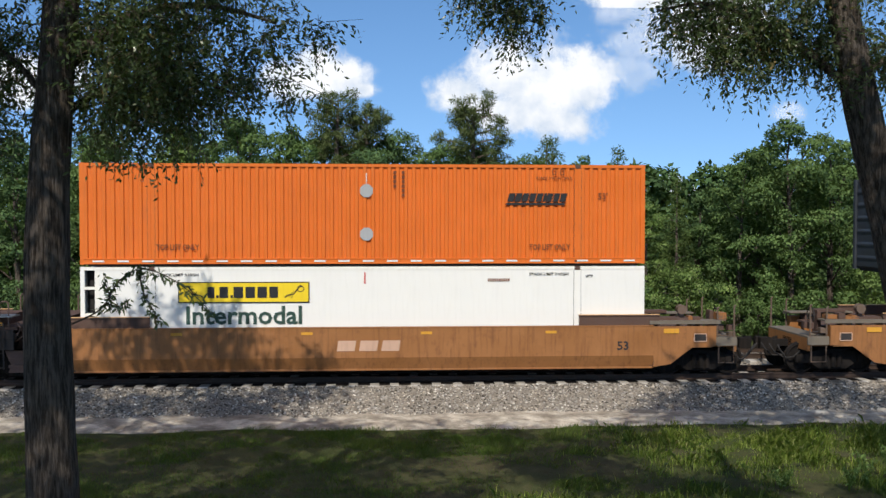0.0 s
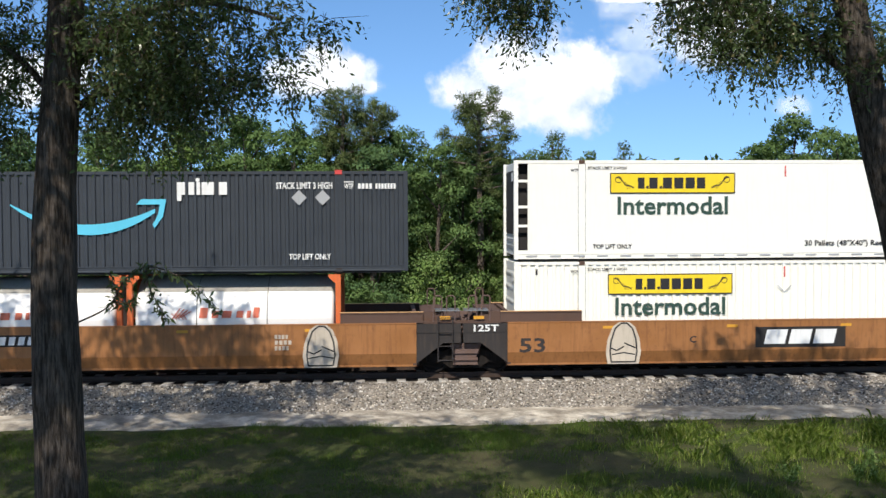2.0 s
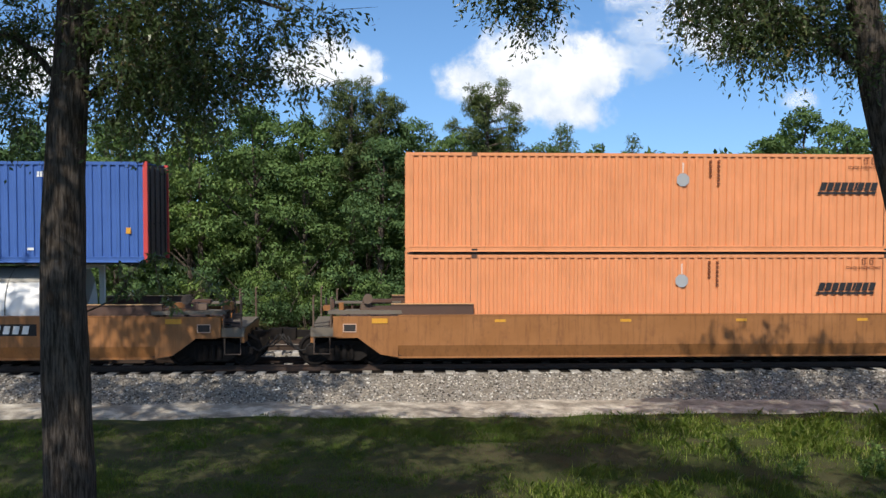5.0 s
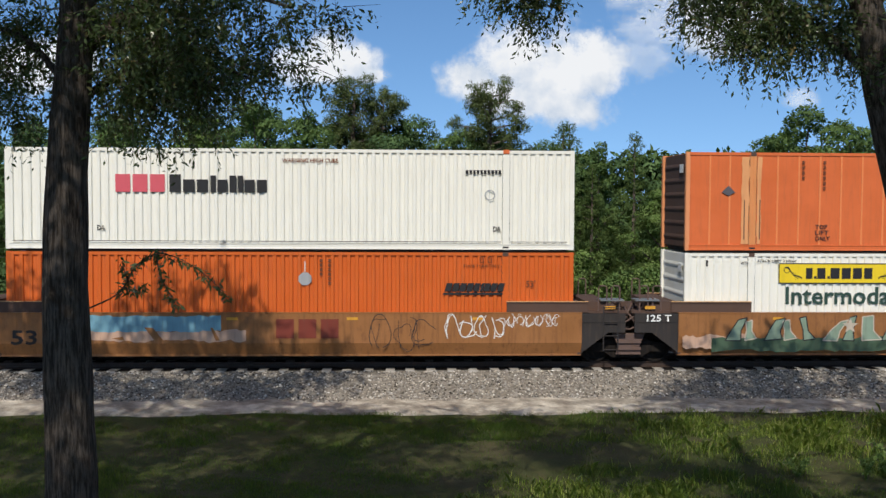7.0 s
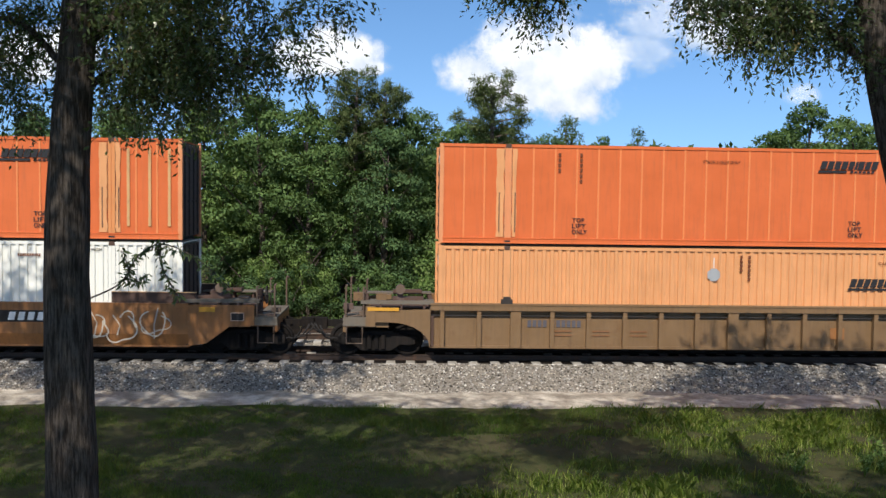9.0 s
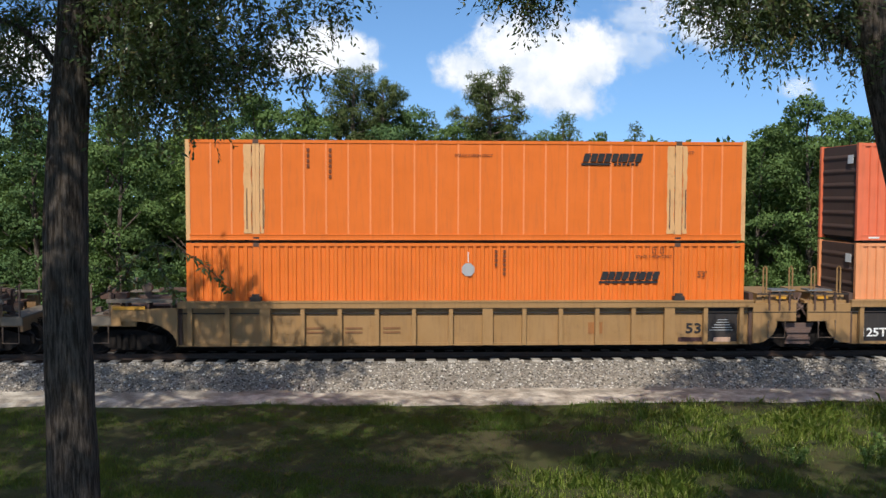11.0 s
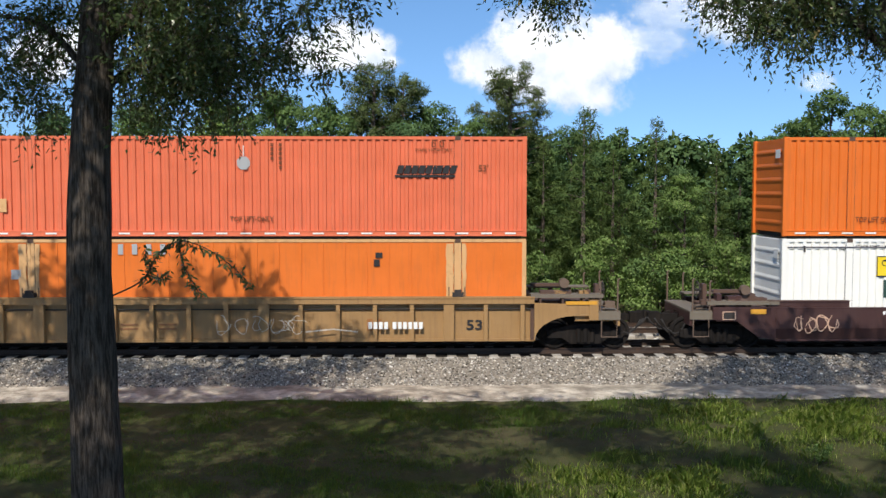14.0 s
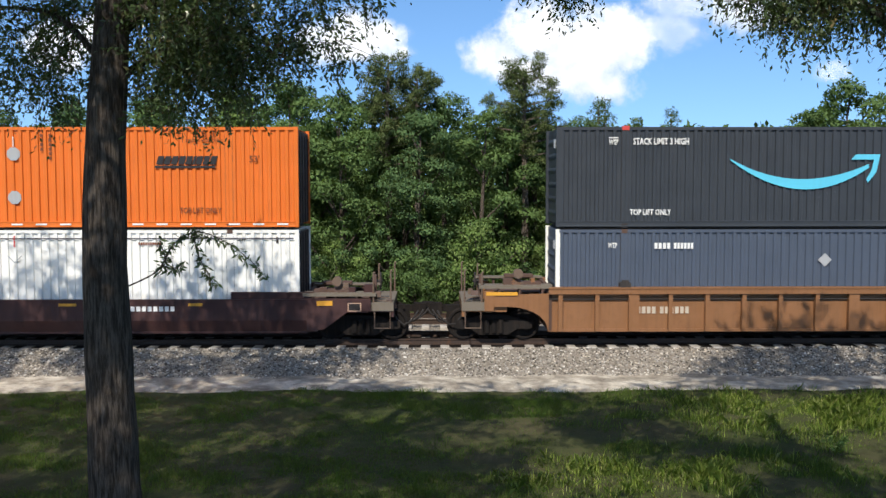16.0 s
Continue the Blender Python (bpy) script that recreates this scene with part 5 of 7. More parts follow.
def unit_f():
    car = load(well_car(BROWN_CAR, CAR_BROWN, "joint", "joint", number=7), 6, 0)
    car_mark(car, "125 T", -1.15, 1.27, 0.72, 0.2, CHALK, -1.5)
    car_mark(car, "53", 0.2, 0.62, 0.72, 0.42, GRIME_GREY)
    y = -SIDE_Y - 0.006
    blobs = [blot(2.3, 6.05, 1.0, 1.43, 3, rag=0.25)]
    plate("sprayed_cloud", blobs, SPRAY_BLUE, car, y, "faded blue sprayed shapes")
    plate("sprayed_fill", [blot(2.3, 6.75, 0.72, 1.06, 5, rag=0.5)], SPRAY_PINK, car, y + 0.002)
    plate("sprayed_streak", [[(4.2, 0.72), (4.45, 0.72), (4.15, 1.1), (3.9, 1.12)], [(5.9, 0.74), (6.02, 0.74), (5.82, 1.1), (5.75, 1.1)], [(3.0, 0.8), (3.35, 0.74), (3.3, 0.86)]], CAR_BROWN, car, y - 0.003)
    plate("name_blocks", bars(7.6, 0.8, 1.9, 0.55, [(1, 1), (1, 1), (1, 1)], 0.0, 0.2), TTX_RED, car, y)
    plate("sprayed_outline", loop_scrawl(10.2, 0.42, 2.0, 1.02, 3, 5, 0.02), GRIME_GREY, car, y)
    plate("sprayed_letters", loop_scrawl(12.35, 0.72, 1.8, 0.76, 4, 62, 0.03) + loop_scrawl(14.2, 1.12, 1.55, 0.36, 6, 64, 0.02), CHALK, car, y)
    up = load(container("white ribbed freight container with crimson and black name", "ribbed", WHITE), 6, UP)
    plate("name_blocks", bars(3.07, 1.64, 1.45, 0.5, [(1, 1), (1, 1), (1, 1)], 0, 0.14), PINK_RED, up, label="crimson name in plain blocks")
    plate("name_blocks", bars(4.58, 1.64, 2.8, 0.5, [(1, 1), (0.72, 1), (0.72, 1), (0.95, 0.5), (0.72, 0.9), (0.95, 0.6), (0.95, 0.5), (0.72, 0.9), (0.72, 0.9)], 0, 0.16), INK, up, label="black name in plain blocks")
    word("WARNING HIGH CUBE", 7.75, 2.5, 1.6, 0.12, INK_RED, up)
    plate("number_bars", bars(13.0, 2.2, 1.05, 0.12, [(1, 1)] * 10), INK, up)
    for a, b in ((0.2, LIFT[0] - 0.14), (LIFT[0] + 0.14, LIFT[1] - 0.14), (LIFT[1] + 0.14, LONG - 0.2)):
        part("rail_lip", Shape().box(a, b, -HALF - 0.03, -HALF, 0.215, 0.24), WHITE, up)
        part("rail_seam", flat([rect(a, b, 0.243, 0.262)], -HALF - 0.006), GRIME_GREY, up)
    for x in (2.55, 13.8):
        word("DA", x, 0.55, 0.22, 0.15, INK, up)
    plate("sensor_ring", ribbon(disc(13.7, 1.6, 0.14, 12), 0.03, True), SILVER, up)
    for x in LIFT:
        box_part("lift_tab", (x - 0.09, x + 0.09, -HALF - 0.014, -HALF + 0.1, HIGH - 0.1, HIGH + 0.01), ORANGE_RED, up)
    lo = load(container("deep orange ribbed freight container under a white one", "ribbed", ORANGE_DEEP), 6, LOW)
    orange_marks(lo, logo_x=12.4, logo_z=1.66, placards=(8.4,))


def unit_g():
    car = load(well_car("yellow-brown well car sprayed with green shapes, on railway track", CAR_BROWN, "joint", "coupled", number=8), 7, 0)
    car_mark(car, "125 T", -1.15, 1.27, 0.72, 0.2, CHALK, -1.5)
    y = -SIDE_Y - 0.006
    r = random.Random(12)
    plate("sprayed_base", [blot(0.75, 8.1, 0.42, 0.80, 21, 50, 0.35)], SPRAY_GREEN, car, y + 0.002, "dark green sprayed band")
    plate("sprayed_haze", [blot(-0.1, 1.9, 0.5, 0.86, 26, 20, 0.5)], SPRAY_PINK, car, y + 0.003)
    for k in range(9):
        x = 1.15 + 0.58 * k
        w, up, lean = r.uniform(0.34, 0.6), r.uniform(1.22, 1.47), r.uniform(-0.35, 0.45)
        o = [(x, 0.72), (x + w, 0.70 + r.uniform(0, 0.1)), (x + w * 0.8 + lean * 0.5, 1.0), (x + w + lean, up), (x + w * 0.45 + lean, up - 0.05), (x + 0.1 + lean * 0.4, 1.02)]
        fill = plate("sprayed_wedge", [o], SPRAY_TEAL, car, y - 0.002)
        plate("sprayed_edge", ribbon(o, 0.03, True), SPRAY_WHITE if k % 2 else INK, fill, y - 0.007)
    star = [(4.85 + (0.24 if k % 2 == 0 else 0.1) * math.sin(k * math.pi / 5), 1.15 + (0.24 if k % 2 == 0 else 0.1) * math.cos(k * math.pi / 5)) for k in range(10)]
    plate("sprayed_star", [star], SPRAY_WHITE, car, y - 0.012)
    plate("sprayed_script", loop_scrawl(6.6, 1.0, 3.1, 0.36, 8, 47, 0.022), SPRAY_TEAL, car, y)
    number_box(car, 9.95, wide=3.15)
    plate("sprayed_letters", loop_scrawl(13.1, 0.45, 2.8, 0.98, 3, 15, 0.04), SPRAY_WHITE, car, y - 0.004)
    up = load(container("red-orange sheet-sided freight container with buff posts", "posted", ORANGE_RED, post=BUFF_ORANGE, strip=PALE_STRIP, corner=PALE_ORANGE, end_paint=RUST_DARK), 7, UP)
    orange_marks(up, "posted", logo_x=11.1, logo_z=2.2, placards=())
    bare_posts(up, BUFF_PALE, "bleached paint beside the lifting post")
    plate("placard", [[(1.05, 1.72), (1.25, 1.92), (1.45, 1.72), (1.25, 1.62)]], GREY_BLUE, up)
    plate("bare_strip", [rect(14.6, 14.68, 0.4, 2.6), rect(15.2, 15.28, 0.4, 2.6), rect(15.75, 15.83, 0.4, 2.6)], BUFF, up)
    lo = load(container("white ribbed freight container with yellow sign", "ribbed", WHITE), 7, LOW)
    yellow_sign(lo, 2.78, 2.0)
    white_marks(lo)


RIB_CAR = "dusty yellow ribbed well car on railway track"


def rib_marks(car, left_mark=True, right_mark=True, dark_left=True, dark_right=True):
    y = -SIDE_Y + 0.16
    if dark_left:
        plate("dark_panel", [rect(0.05, 1.0, 0.3, 1.36)], GRIME_GREY, car, y, "dark grey data panel")
    if left_mark:
        car_mark(car, "125T", 0.21, 0.5, 0.74, 0.26, CHALK, y - 0.006)
    if dark_right:
        plate("dark_panel", [rect(15.05, 15.95, 0.3, 1.36)], GRIME_GREY, car, y)
        plate("data_bars", [rect(15.38 - 0.06 * k, 15.66 + 0.04 * k, 1.0 - 0.075 * k, 1.025 - 0.075 * k) for k in range(5)], SILVER, car, y - 0.006)
        plate("paint_tag", [rect(15.25, 15.75, 0.36, 0.5)], SPRAY_PINK, car, y - 0.006)
        plate("primer_patch", [rect(14.2, 15.0, 0.32, 0.5)], CAR_MAROON, car, y)
    if right_mark:
        car_mark(car, "53", 14.42, 0.62, 0.46, 0.3, INK, y - 0.004)
    plate("faded_notice", [rect(a, a + 0.42, 0.62, 0.95) for a in (11.55,)], CAR_BROWN, car, y)
    plate("data_bars", [rect(a, a + 0.5, z, z + 0.05) for a in (3.4, 4.5, 5.6) for z in (0.66, 0.78)], CAR_RUST, car, y)


def unit_h():
    car = load(well_car("dull brown ribbed well car on railway track", CAR_DULL, "coupled", "coupled", "ribbed", 9), 8, 0)
    rib_marks(car, False, True, False, False)
    plate("number_bars", bars(2.6, 0.92, 1.6, 0.2, [(1, 1)] * 4 + [(0, 0.6)] + [(1, 1)] * 6), GREY_BLUE, car, -SIDE_Y + 0.16)
    up = load(container("red-orange sheet-sided freight container with buff posts", "posted", ORANGE_RED, post=PALE_ORANGE, strip=PALE_STRIP, corner=PALE_ORANGE, end_paint=RUST_DARK), 8, UP)
    orange_marks(up, "posted", logo_x=11.1, logo_z=2.2, placards=())
    bare_posts(up, BUFF_PALE, "bleached paint beside the lifting post")
    lo = load(container("sun-bleached buff-orange ribbed freight container", "ribbed", BUFF_PALE), 8, LOW)
    orange_marks(lo, logo_x=12.1, logo_z=1.7)


def unit_i():
    car = load(well_car(RIB_CAR, CAR_YELLOW, "coupled", "joint", "ribbed", 10), 9, 0)
    rib_marks(car, False, True, False, True)
    up = load(container("bright orange sheet-sided freight container with buff posts", "posted", ORANGE, post=BUFF, strip=PALE_STRIP, corner=BUFF), 9, UP)
    orange_marks(up, "posted", logo_x=11.35, logo_z=2.2, placards=(), lifted=False)
    bare_posts(up)
    lo = load(container("bright orange ribbed freight container", "ribbed", ORANGE_BRIGHT), 9, LOW)
    orange_marks(lo, logo_x=11.9, logo_z=1.72)


def unit_j():
    car = load(well_car(RIB_CAR, CAR_YELLOW, "joint", "joint", "ribbed", 11), 10, 0)
    rib_marks(car)
    plate("name_blocks", [rect(8.82, 9.2, 0.66, 1.2), rect(9.25, 9.56, 0.66, 1.2), rect(9.78, 10.3, 0.66, 1.2)], TTX_RED, car, -SIDE_Y + 0.15)
    up = load(container("faded red-orange ribbed freight container", "ribbed", SALMON, tape=True, end_paint=RUST_DARK), 10, UP)
    orange_marks(up, placards=())
    plate("placard", [[(7.6, 1.72), (7.82, 1.5), (8.04, 1.72), (7.82, 1.94)]], SILVER, up)
    plate("placard_mark", [[(7.68, 1.72), (7.82, 1.58), (7.96, 1.72), (7.82, 1.86)]], INK, up, -HALF - 0.013)
    plate("notice", [rect(1.08, 1.34, 0.72, 1.1)], BUFF, up)
    word("TOP LIFT-ONLY", 7.2, 0.45, 1.25, 0.15, INK_RED, up)
    lo = load(container("sun-bleached orange ribbed freight container", "ribbed", PALE_ORANGE, end_paint=RUST_DARK), 10, LOW)
    orange_marks(lo)
    plate("patch", [rect(4.2, 5.1, 2.5, 2.75)], ORANGE_BRIGHT, lo)


def unit_k():
    car = load(well_car(RIB_CAR, CAR_YELLOW, "joint", "coupled", "ribbed", 12), 11, 0)
    rib_marks(car, True, True, True, False)
    y = -SIDE_Y + 0.0
    plate("sprayed_script", loop_scrawl(7.2, 0.55, 2.6, 0.5, 5, 21, 0.022) + ribbon([(9.8, 0.6), (10.6, 0.68), (11.3, 0.6)], 0.04), SPRAY_WHITE, car, y)
    plate("number_bars", bars(11.6, 0.68, 1.6, 0.2, [(1, 1)] * 4 + [(0, 0.6)] + [(1, 1)] * 6), CHALK, car, y)
    up = load(container("faded red-orange ribbed freight container", "ribbed", SALMON, tape=True, end_paint=RUST_DARK), 11, UP)
    orange_marks(up, logo_x=12.4)
    plate("notice", [rect(1.08, 1.34, 0.72, 1.1)], BUFF, up)
    word("TOP LIFT-ONLY", 7.65, 0.45, 1.25, 0.15, INK_RED, up)
    lo = load(container("bright orange sheet-sided freight container with buff posts", "posted", ORANGE_BRIGHT, post=BUFF, rail=BUFF, corner=BUFF), 11, LOW)
    bare_posts(lo)
    for x, w, h in ((3.0, 0.1, 0.13), (3.42, 0.1, 0.13)):
        plate("number_bars", [rect(x, x + w, 2.5 - 0.19 * k, 2.5 - 0.19 * k + h) for k in range(4 if x < 3.2 else 6)], INK_RED, lo)
    plate("notice", [rect(1.42, 1.7, 1.74, 2.02)], SILVER, lo)
    plate("small_mark", [rect(11.75, 11.92, 2.1, 2.3), rect(11.8, 12.0, 2.35, 2.5)], INK, lo)
    plate("patch", [rect(4.45 + 0.4 * k, 4.6 + 0.4 * k, 2.45, 2.75) for k in range(4)] + [rect(0.45 + 0.42 * k, 0.58 + 0.42 * k, 2.45, 2.75) for k in range(2)], SILVER, lo)


def unit_l():
    car = load(well_car("dark maroon well car with yellow stripes, on railway track", CAR_MAROON, "coupled", "coupled", number=13, low=0.27), 12, 0)
    y = -SIDE_Y - 0.006
    plate("number_bars", bars(3.95, 0.94, 1.85, 0.22, [(1, 1)] * 3 + [(0, 0.5)] + [(1, 1)] * 5), CHALK, car, y)
    plate("small_bars", bars(2.9, 1.06, 0.5, 0.1, [(1, 1)] * 5) + bars(6.1, 0.96, 0.4, 0.12, [(1, 1)] * 3) + bars(10.3, 1.0, 0.9, 0.08, [(1, 1)] * 9), CHALK, car, y)
    plate("yellow_stripe", [rect(3.3, 3.75, 1.06, 1.16), rect(6.6, 7.1, 1.08, 1.16), rect(9.3, 9.8, 1.08, 1.16), rect(13.0, 13.4, 1.08, 1.16)], AMBER, car, y)
    plate("round_emblem", [disc(11.1, 1.0, 0.15, 14)] + bars(11.35, 0.93, 1.3, 0.14, [(1, 1)] * 8), CHALK, car, y)
    plate("sprayed_letters", loop_scrawl(0.3, 0.55, 1.3, 0.5, 4, 31, 0.03), SPRAY_PINK, car, y)
    up = load(container("orange ribbed freight container stacked on a white one", "ribbed", ORANGE, tape=True), 12, UP)
    orange_marks(up, second=True)
    top_lift(up, INK_RED)
    lo = load(container("white ribbed freight container with yellow sign", "ribbed", WHITE_CLEAN), 12, LOW)
    yellow_sign(lo, 2.78, 1.78)
    white_marks(lo)
    plate("roof_line", [rect(0.15, LONG - 0.15, 2.62, 2.66)], GREY_BLUE, lo)


def unit_m():
    car = load(well_car("rusty brown ribbed well car on railway track", CAR_RUST, "coupled", "coupled", "ribbed", 14), 13, 0)
    plate("number_bars", bars(2.35, 0.82, 1.55, 0.2, [(1, 1)] * 4 + [(0, 0.6)] + [(1, 1)] * 6), SPRAY_WHITE, car, -SIDE_Y + 0.16)
    up = load(container("dark slate freight container with light blue arrow", "ribbed", NAVY), 13, UP)
    smile_marks(up)
    lo = load(container("slate blue ribbed freight container with white corner post", "ribbed", SLATE_BLUE, corner=WHITE), 13, LOW)
    word("WTP", 1.5, 2.35, 0.27, 0.15, CHALK, lo)
    plate("number_bars", bars(2.85, 2.33, 1.15, 0.17, [(1, 1)] * 4 + [(0, 0.6)] + [(1, 0.8)] * 6), CHALK, lo)
    plate("placard", [[(7.6, 2.0), (7.8, 1.8), (8.0, 2.0), (7.8, 2.2)]], SILVER, lo)


for build in (unit_z, unit_a, unit_b, unit_c, unit_d, unit_e, unit_f, unit_g, unit_h, unit_i, unit_j, unit_k, unit_l, unit_m):
    build()


def gone(t):
    """Metres the train has rolled to the left by t seconds."""
    u = t / 16
    return t * (15.3754 + 0.3146 * u - 0.6909 * u * u + 0.3439 * u ** 3)


# ---------------- trees ----------------
def leaf_mesh(name, at, along, face, length, width, material, normals=None):
    """Pointed leaves: at the stalk, along the leaf's axis, face its normal; all arrays."""
    n = len(at)
    along = along / np.linalg.norm(along, axis=1, keepdims=True)
    side = np.cross(along, face)
    side /= np.maximum(np.linalg.norm(side, axis=1, keepdims=True), 1e-6)
    l, w = length[:, None], width[:, None]
    nrm = np.cross(side, along)
    mid = at + along * l * 0.5
    v = np.stack([at, mid + side * w * 0.5 + nrm * w * 0.12, at + along * l - nrm * w * 0.1, mid - side * w * 0.5 + nrm * w * 0.12], 1)
    return quads(name, v.reshape(-1, 3), n, 4, material, normals)


def unit_rows(r, n):
    v = r.normal(0, 1, (n, 3))
    return v / np.linalg.norm(v, axis=1, keepdims=True)


def twig_leaves(r, blobs, per_twig=11, leaf=(0.055, 0.10), slim=0.38, twig=(0.2, 0.5), droop=0.5):
    """Leaves along many small drooping twigs inside ellipsoids (centre, radii, number of twigs)."""
    at, along, face, ln = [], [], [], []
    twigs = []
    for (c, rad, n) in blobs:
        p = unit_rows(r, n) * (r.uniform(0, 1, n) ** 0.45)[:, None]
        start = np.array(c) + p * np.array(rad)
        way = unit_rows(r, n) * 0.8 + p * 0.7 + np.array((0, 0, -droop))
        way /= np.linalg.norm(way, axis=1, keepdims=True)
        length = r.uniform(*twig, n)
        for k in range(per_twig):
            u = (k + r.uniform(0, 1, n)) / per_twig
            bend = np.zeros((n, 3))
            bend[:, 2] = -0.35 * (u * length) ** 2 / np.maximum(length, 0.1)
            at.append(start + way * (u * length)[:, None] + bend)
            along.append(way * 0.55 + unit_rows(r, n) * 0.9 + np.array((0, 0, -0.25)))
            face.append(unit_rows(r, n) + np.array((0, -0.2, 0.7)))
            ln.append(r.uniform(*leaf, n))
        twigs.append((start, way, length))
    ln = np.concatenate(ln)
    return (np.concatenate(at), np.concatenate(along), np.concatenate(face), ln, ln * slim), twigs


def twig_mesh(name, twigs, material, every=2):
    """Thin three-cornered stems under the leaves."""
    out = []
    for start, way, length in twigs:
        s, w, l = start[::every], way[::every], length[::every]
        side = np.cross(w, (0, 1, 0.1))
        side /= np.maximum(np.linalg.norm(side, axis=1, keepdims=True), 1e-6)
        tip = s + w * l[:, None]
        out.append(np.stack([s + side * 0.004, s - side * 0.004, tip - side * 0.0015, tip + side * 0.0015], 1))
    v = np.concatenate(out)
    return quads(name, v.reshape(-1, 3), len(v), 4, material)


def curve_points(points, n):
    """A smooth line through a few points."""
    pts = [Vector(p) for p in points]
    out = []
    for i in range(len(pts) - 1):
        a, b, c, d = pts[max(i - 1, 0)], pts[i], pts[i + 1], pts[min(i + 2, len(pts) - 1)]
        for k in range(n):
            t = k / n
            out.append(0.5 * ((2 * b) + (c - a) * t + (2 * a - 5 * b + 4 * c - d) * t * t + (3 * b - a - 3 * c + d) * t ** 3))
    return out + [pts[-1]]


def bole(points, radii, seed, sides=40, n=26):
    """A furrowed trunk: a tube whose skin is ridged lengthwise."""
    line = curve_points(points, n)
    rr = np.interp(np.linspace(0, 1, len(line)), np.linspace(0, 1, len(radii)), radii)
    verts, faces = [], []
    for i, p in enumerate(line):
        for k in range(sides):
            a = 2 * math.pi * k / sides
            q = 1 + 0.05 * noise.noise((math.cos(a) * 5.0, math.sin(a) * 5.0 + seed, p.z * 0.9)) + 0.03 * noise.noise((math.cos(a) * 13, math.sin(a) * 13, p.z * 2.4 + seed)) + 0.05 * noise.noise((math.cos(a), seed, p.z * 1.3))
            verts.append((p.x + rr[i] * q * math.cos(a), p.y + rr[i] * q * math.sin(a), p.z))
    for i in range(len(line) - 1):
        for k in range(sides):
            a, b = i * sides + k, i * sides + (k + 1) % sides
            faces.append((a, b, b + sides, a + sides))
    return Shape().add(verts, faces)


def limb(parent, points, r0, r1, material=BARK):
    line = curve_points(points, 5)
    radii = [r0 + (r1 - r0) * i / (len(line) - 1) for i in range(len(line))]
    return part("limb", Shape().tube(line, radii, 8), material, parent, smooth=True)


def oak(label, trunk_points, trunk_radii, limbs, blobs, high_blobs, seed, leaf=(0.045, 0.095), more=2.6):
    r = np.random.default_rng(seed)
    t = thing("oak_tree", label, "tree")
    part("trunk", bole(trunk_points, trunk_radii, seed), BARK, t, "furrowed grey-brown trunk", smooth=True)
    for pts, a, b in limbs:
        limb(t, pts, a, b)
    data, twigs = twig_leaves(r, [(c, rad, int(n * more)) for c, rad, n in blobs], leaf=leaf)
    part("crown", leaf_mesh("crown", *data, OAK_LEAF), None, t, "narrow dark green leaves on drooping twigs")
    tagged(part("twig_growth", twig_mesh("twig_growth", twigs, BARK), None, t), kind="stuff")
    if high_blobs:
        data, twigs = twig_leaves(r, high_blobs, per_twig=12, leaf=(0.11, 0.19), slim=0.5, twig=(0.4, 0.9), droop=0.25)
        part("upper_crown", leaf_mesh("upper_crown", *data, OAK_LEAF), None, t, "dense upper crown of green leaves")
    return t


def roof_blobs(spots, thick=0.7, twigs_per=108):
    """Flat clumps of the high crown: x, y, z, radius."""
    return [((x, y, z), (rad, rad, thick), int(twigs_per * rad * rad)) for x, y, z, rad in spots]


# where the high crowns leave gaps for the sun: x, y, radii, at the height of the crown
GAPS = ((6.3, 10.5, 3.2, 2.9), (1.2, 6.5, 2.4, 1.7), (-4.0, 10.5, 0.8, 0.7), (-1.0, 9.4, 0.8, 0.6), (-13.4, 13.8, 2.2, 1.0), (5.6, 7.3, 0.8, 0.7), (3.6, 7.6, 1.5, 1.0), (-3.4, 7.6, 1.0, 0.9))


def crown_spots(x0, x1, y0, y1, z0, z1, step, r, keep=1.0):
    out = []
    y = y0
    while y <= y1:
        x = x0
        while x <= x1:
            px, py = x + r.uniform(-0.3, 0.3) * step, y + r.uniform(-0.3, 0.3) * step
            if r.random() < keep and all(((px - gx) / ga) ** 2 + ((py - gy) / gb) ** 2 > 1 for gx, gy, ga, gb in GAPS):
                out.append((px, py, r.uniform(z0, z1), step * r.uniform(0.55, 0.75)))
            x += step
        y += step
    return out


rr = random.Random(5)
left_high = crown_spots(-14, -0.5, 0.6, 13.1, 9.8, 10.8, 1.25, rr) + crown_spots(-15, -6.9, 13.6, 17.8, 10.6, 12.2, 1.3, rr, 0.82) + crown_spots(-6.6, -4.8, 13.6, 16.0, 10.2, 11.4, 1.2, rr, 0.5)
left_high += crown_spots(-9.5, -5.0, 13.9, 15.2, 10.0, 10.6, 1.2, rr, 0.55) + crown_spots(-4.8, 5.4, 13.35, 13.4, 10.0, 10.4, 1.15, rr, 0.34)
left_high += crown_spots(-6.8, -3.8, 16.3, 17.7, 10.4, 11.2, 1.15, rr, 0.42)
right_high = crown_spots(0.6, 14, 0.6, 12.9, 9.8, 10.8, 1.25, rr) + crown_spots(4.9, 15, 13.5, 14.8, 10.2, 10.8, 1.25, rr, 0.95) + crown_spots(6.2, 16, 15.2, 17.5, 10.4, 11, 1.25, rr, 0.62)

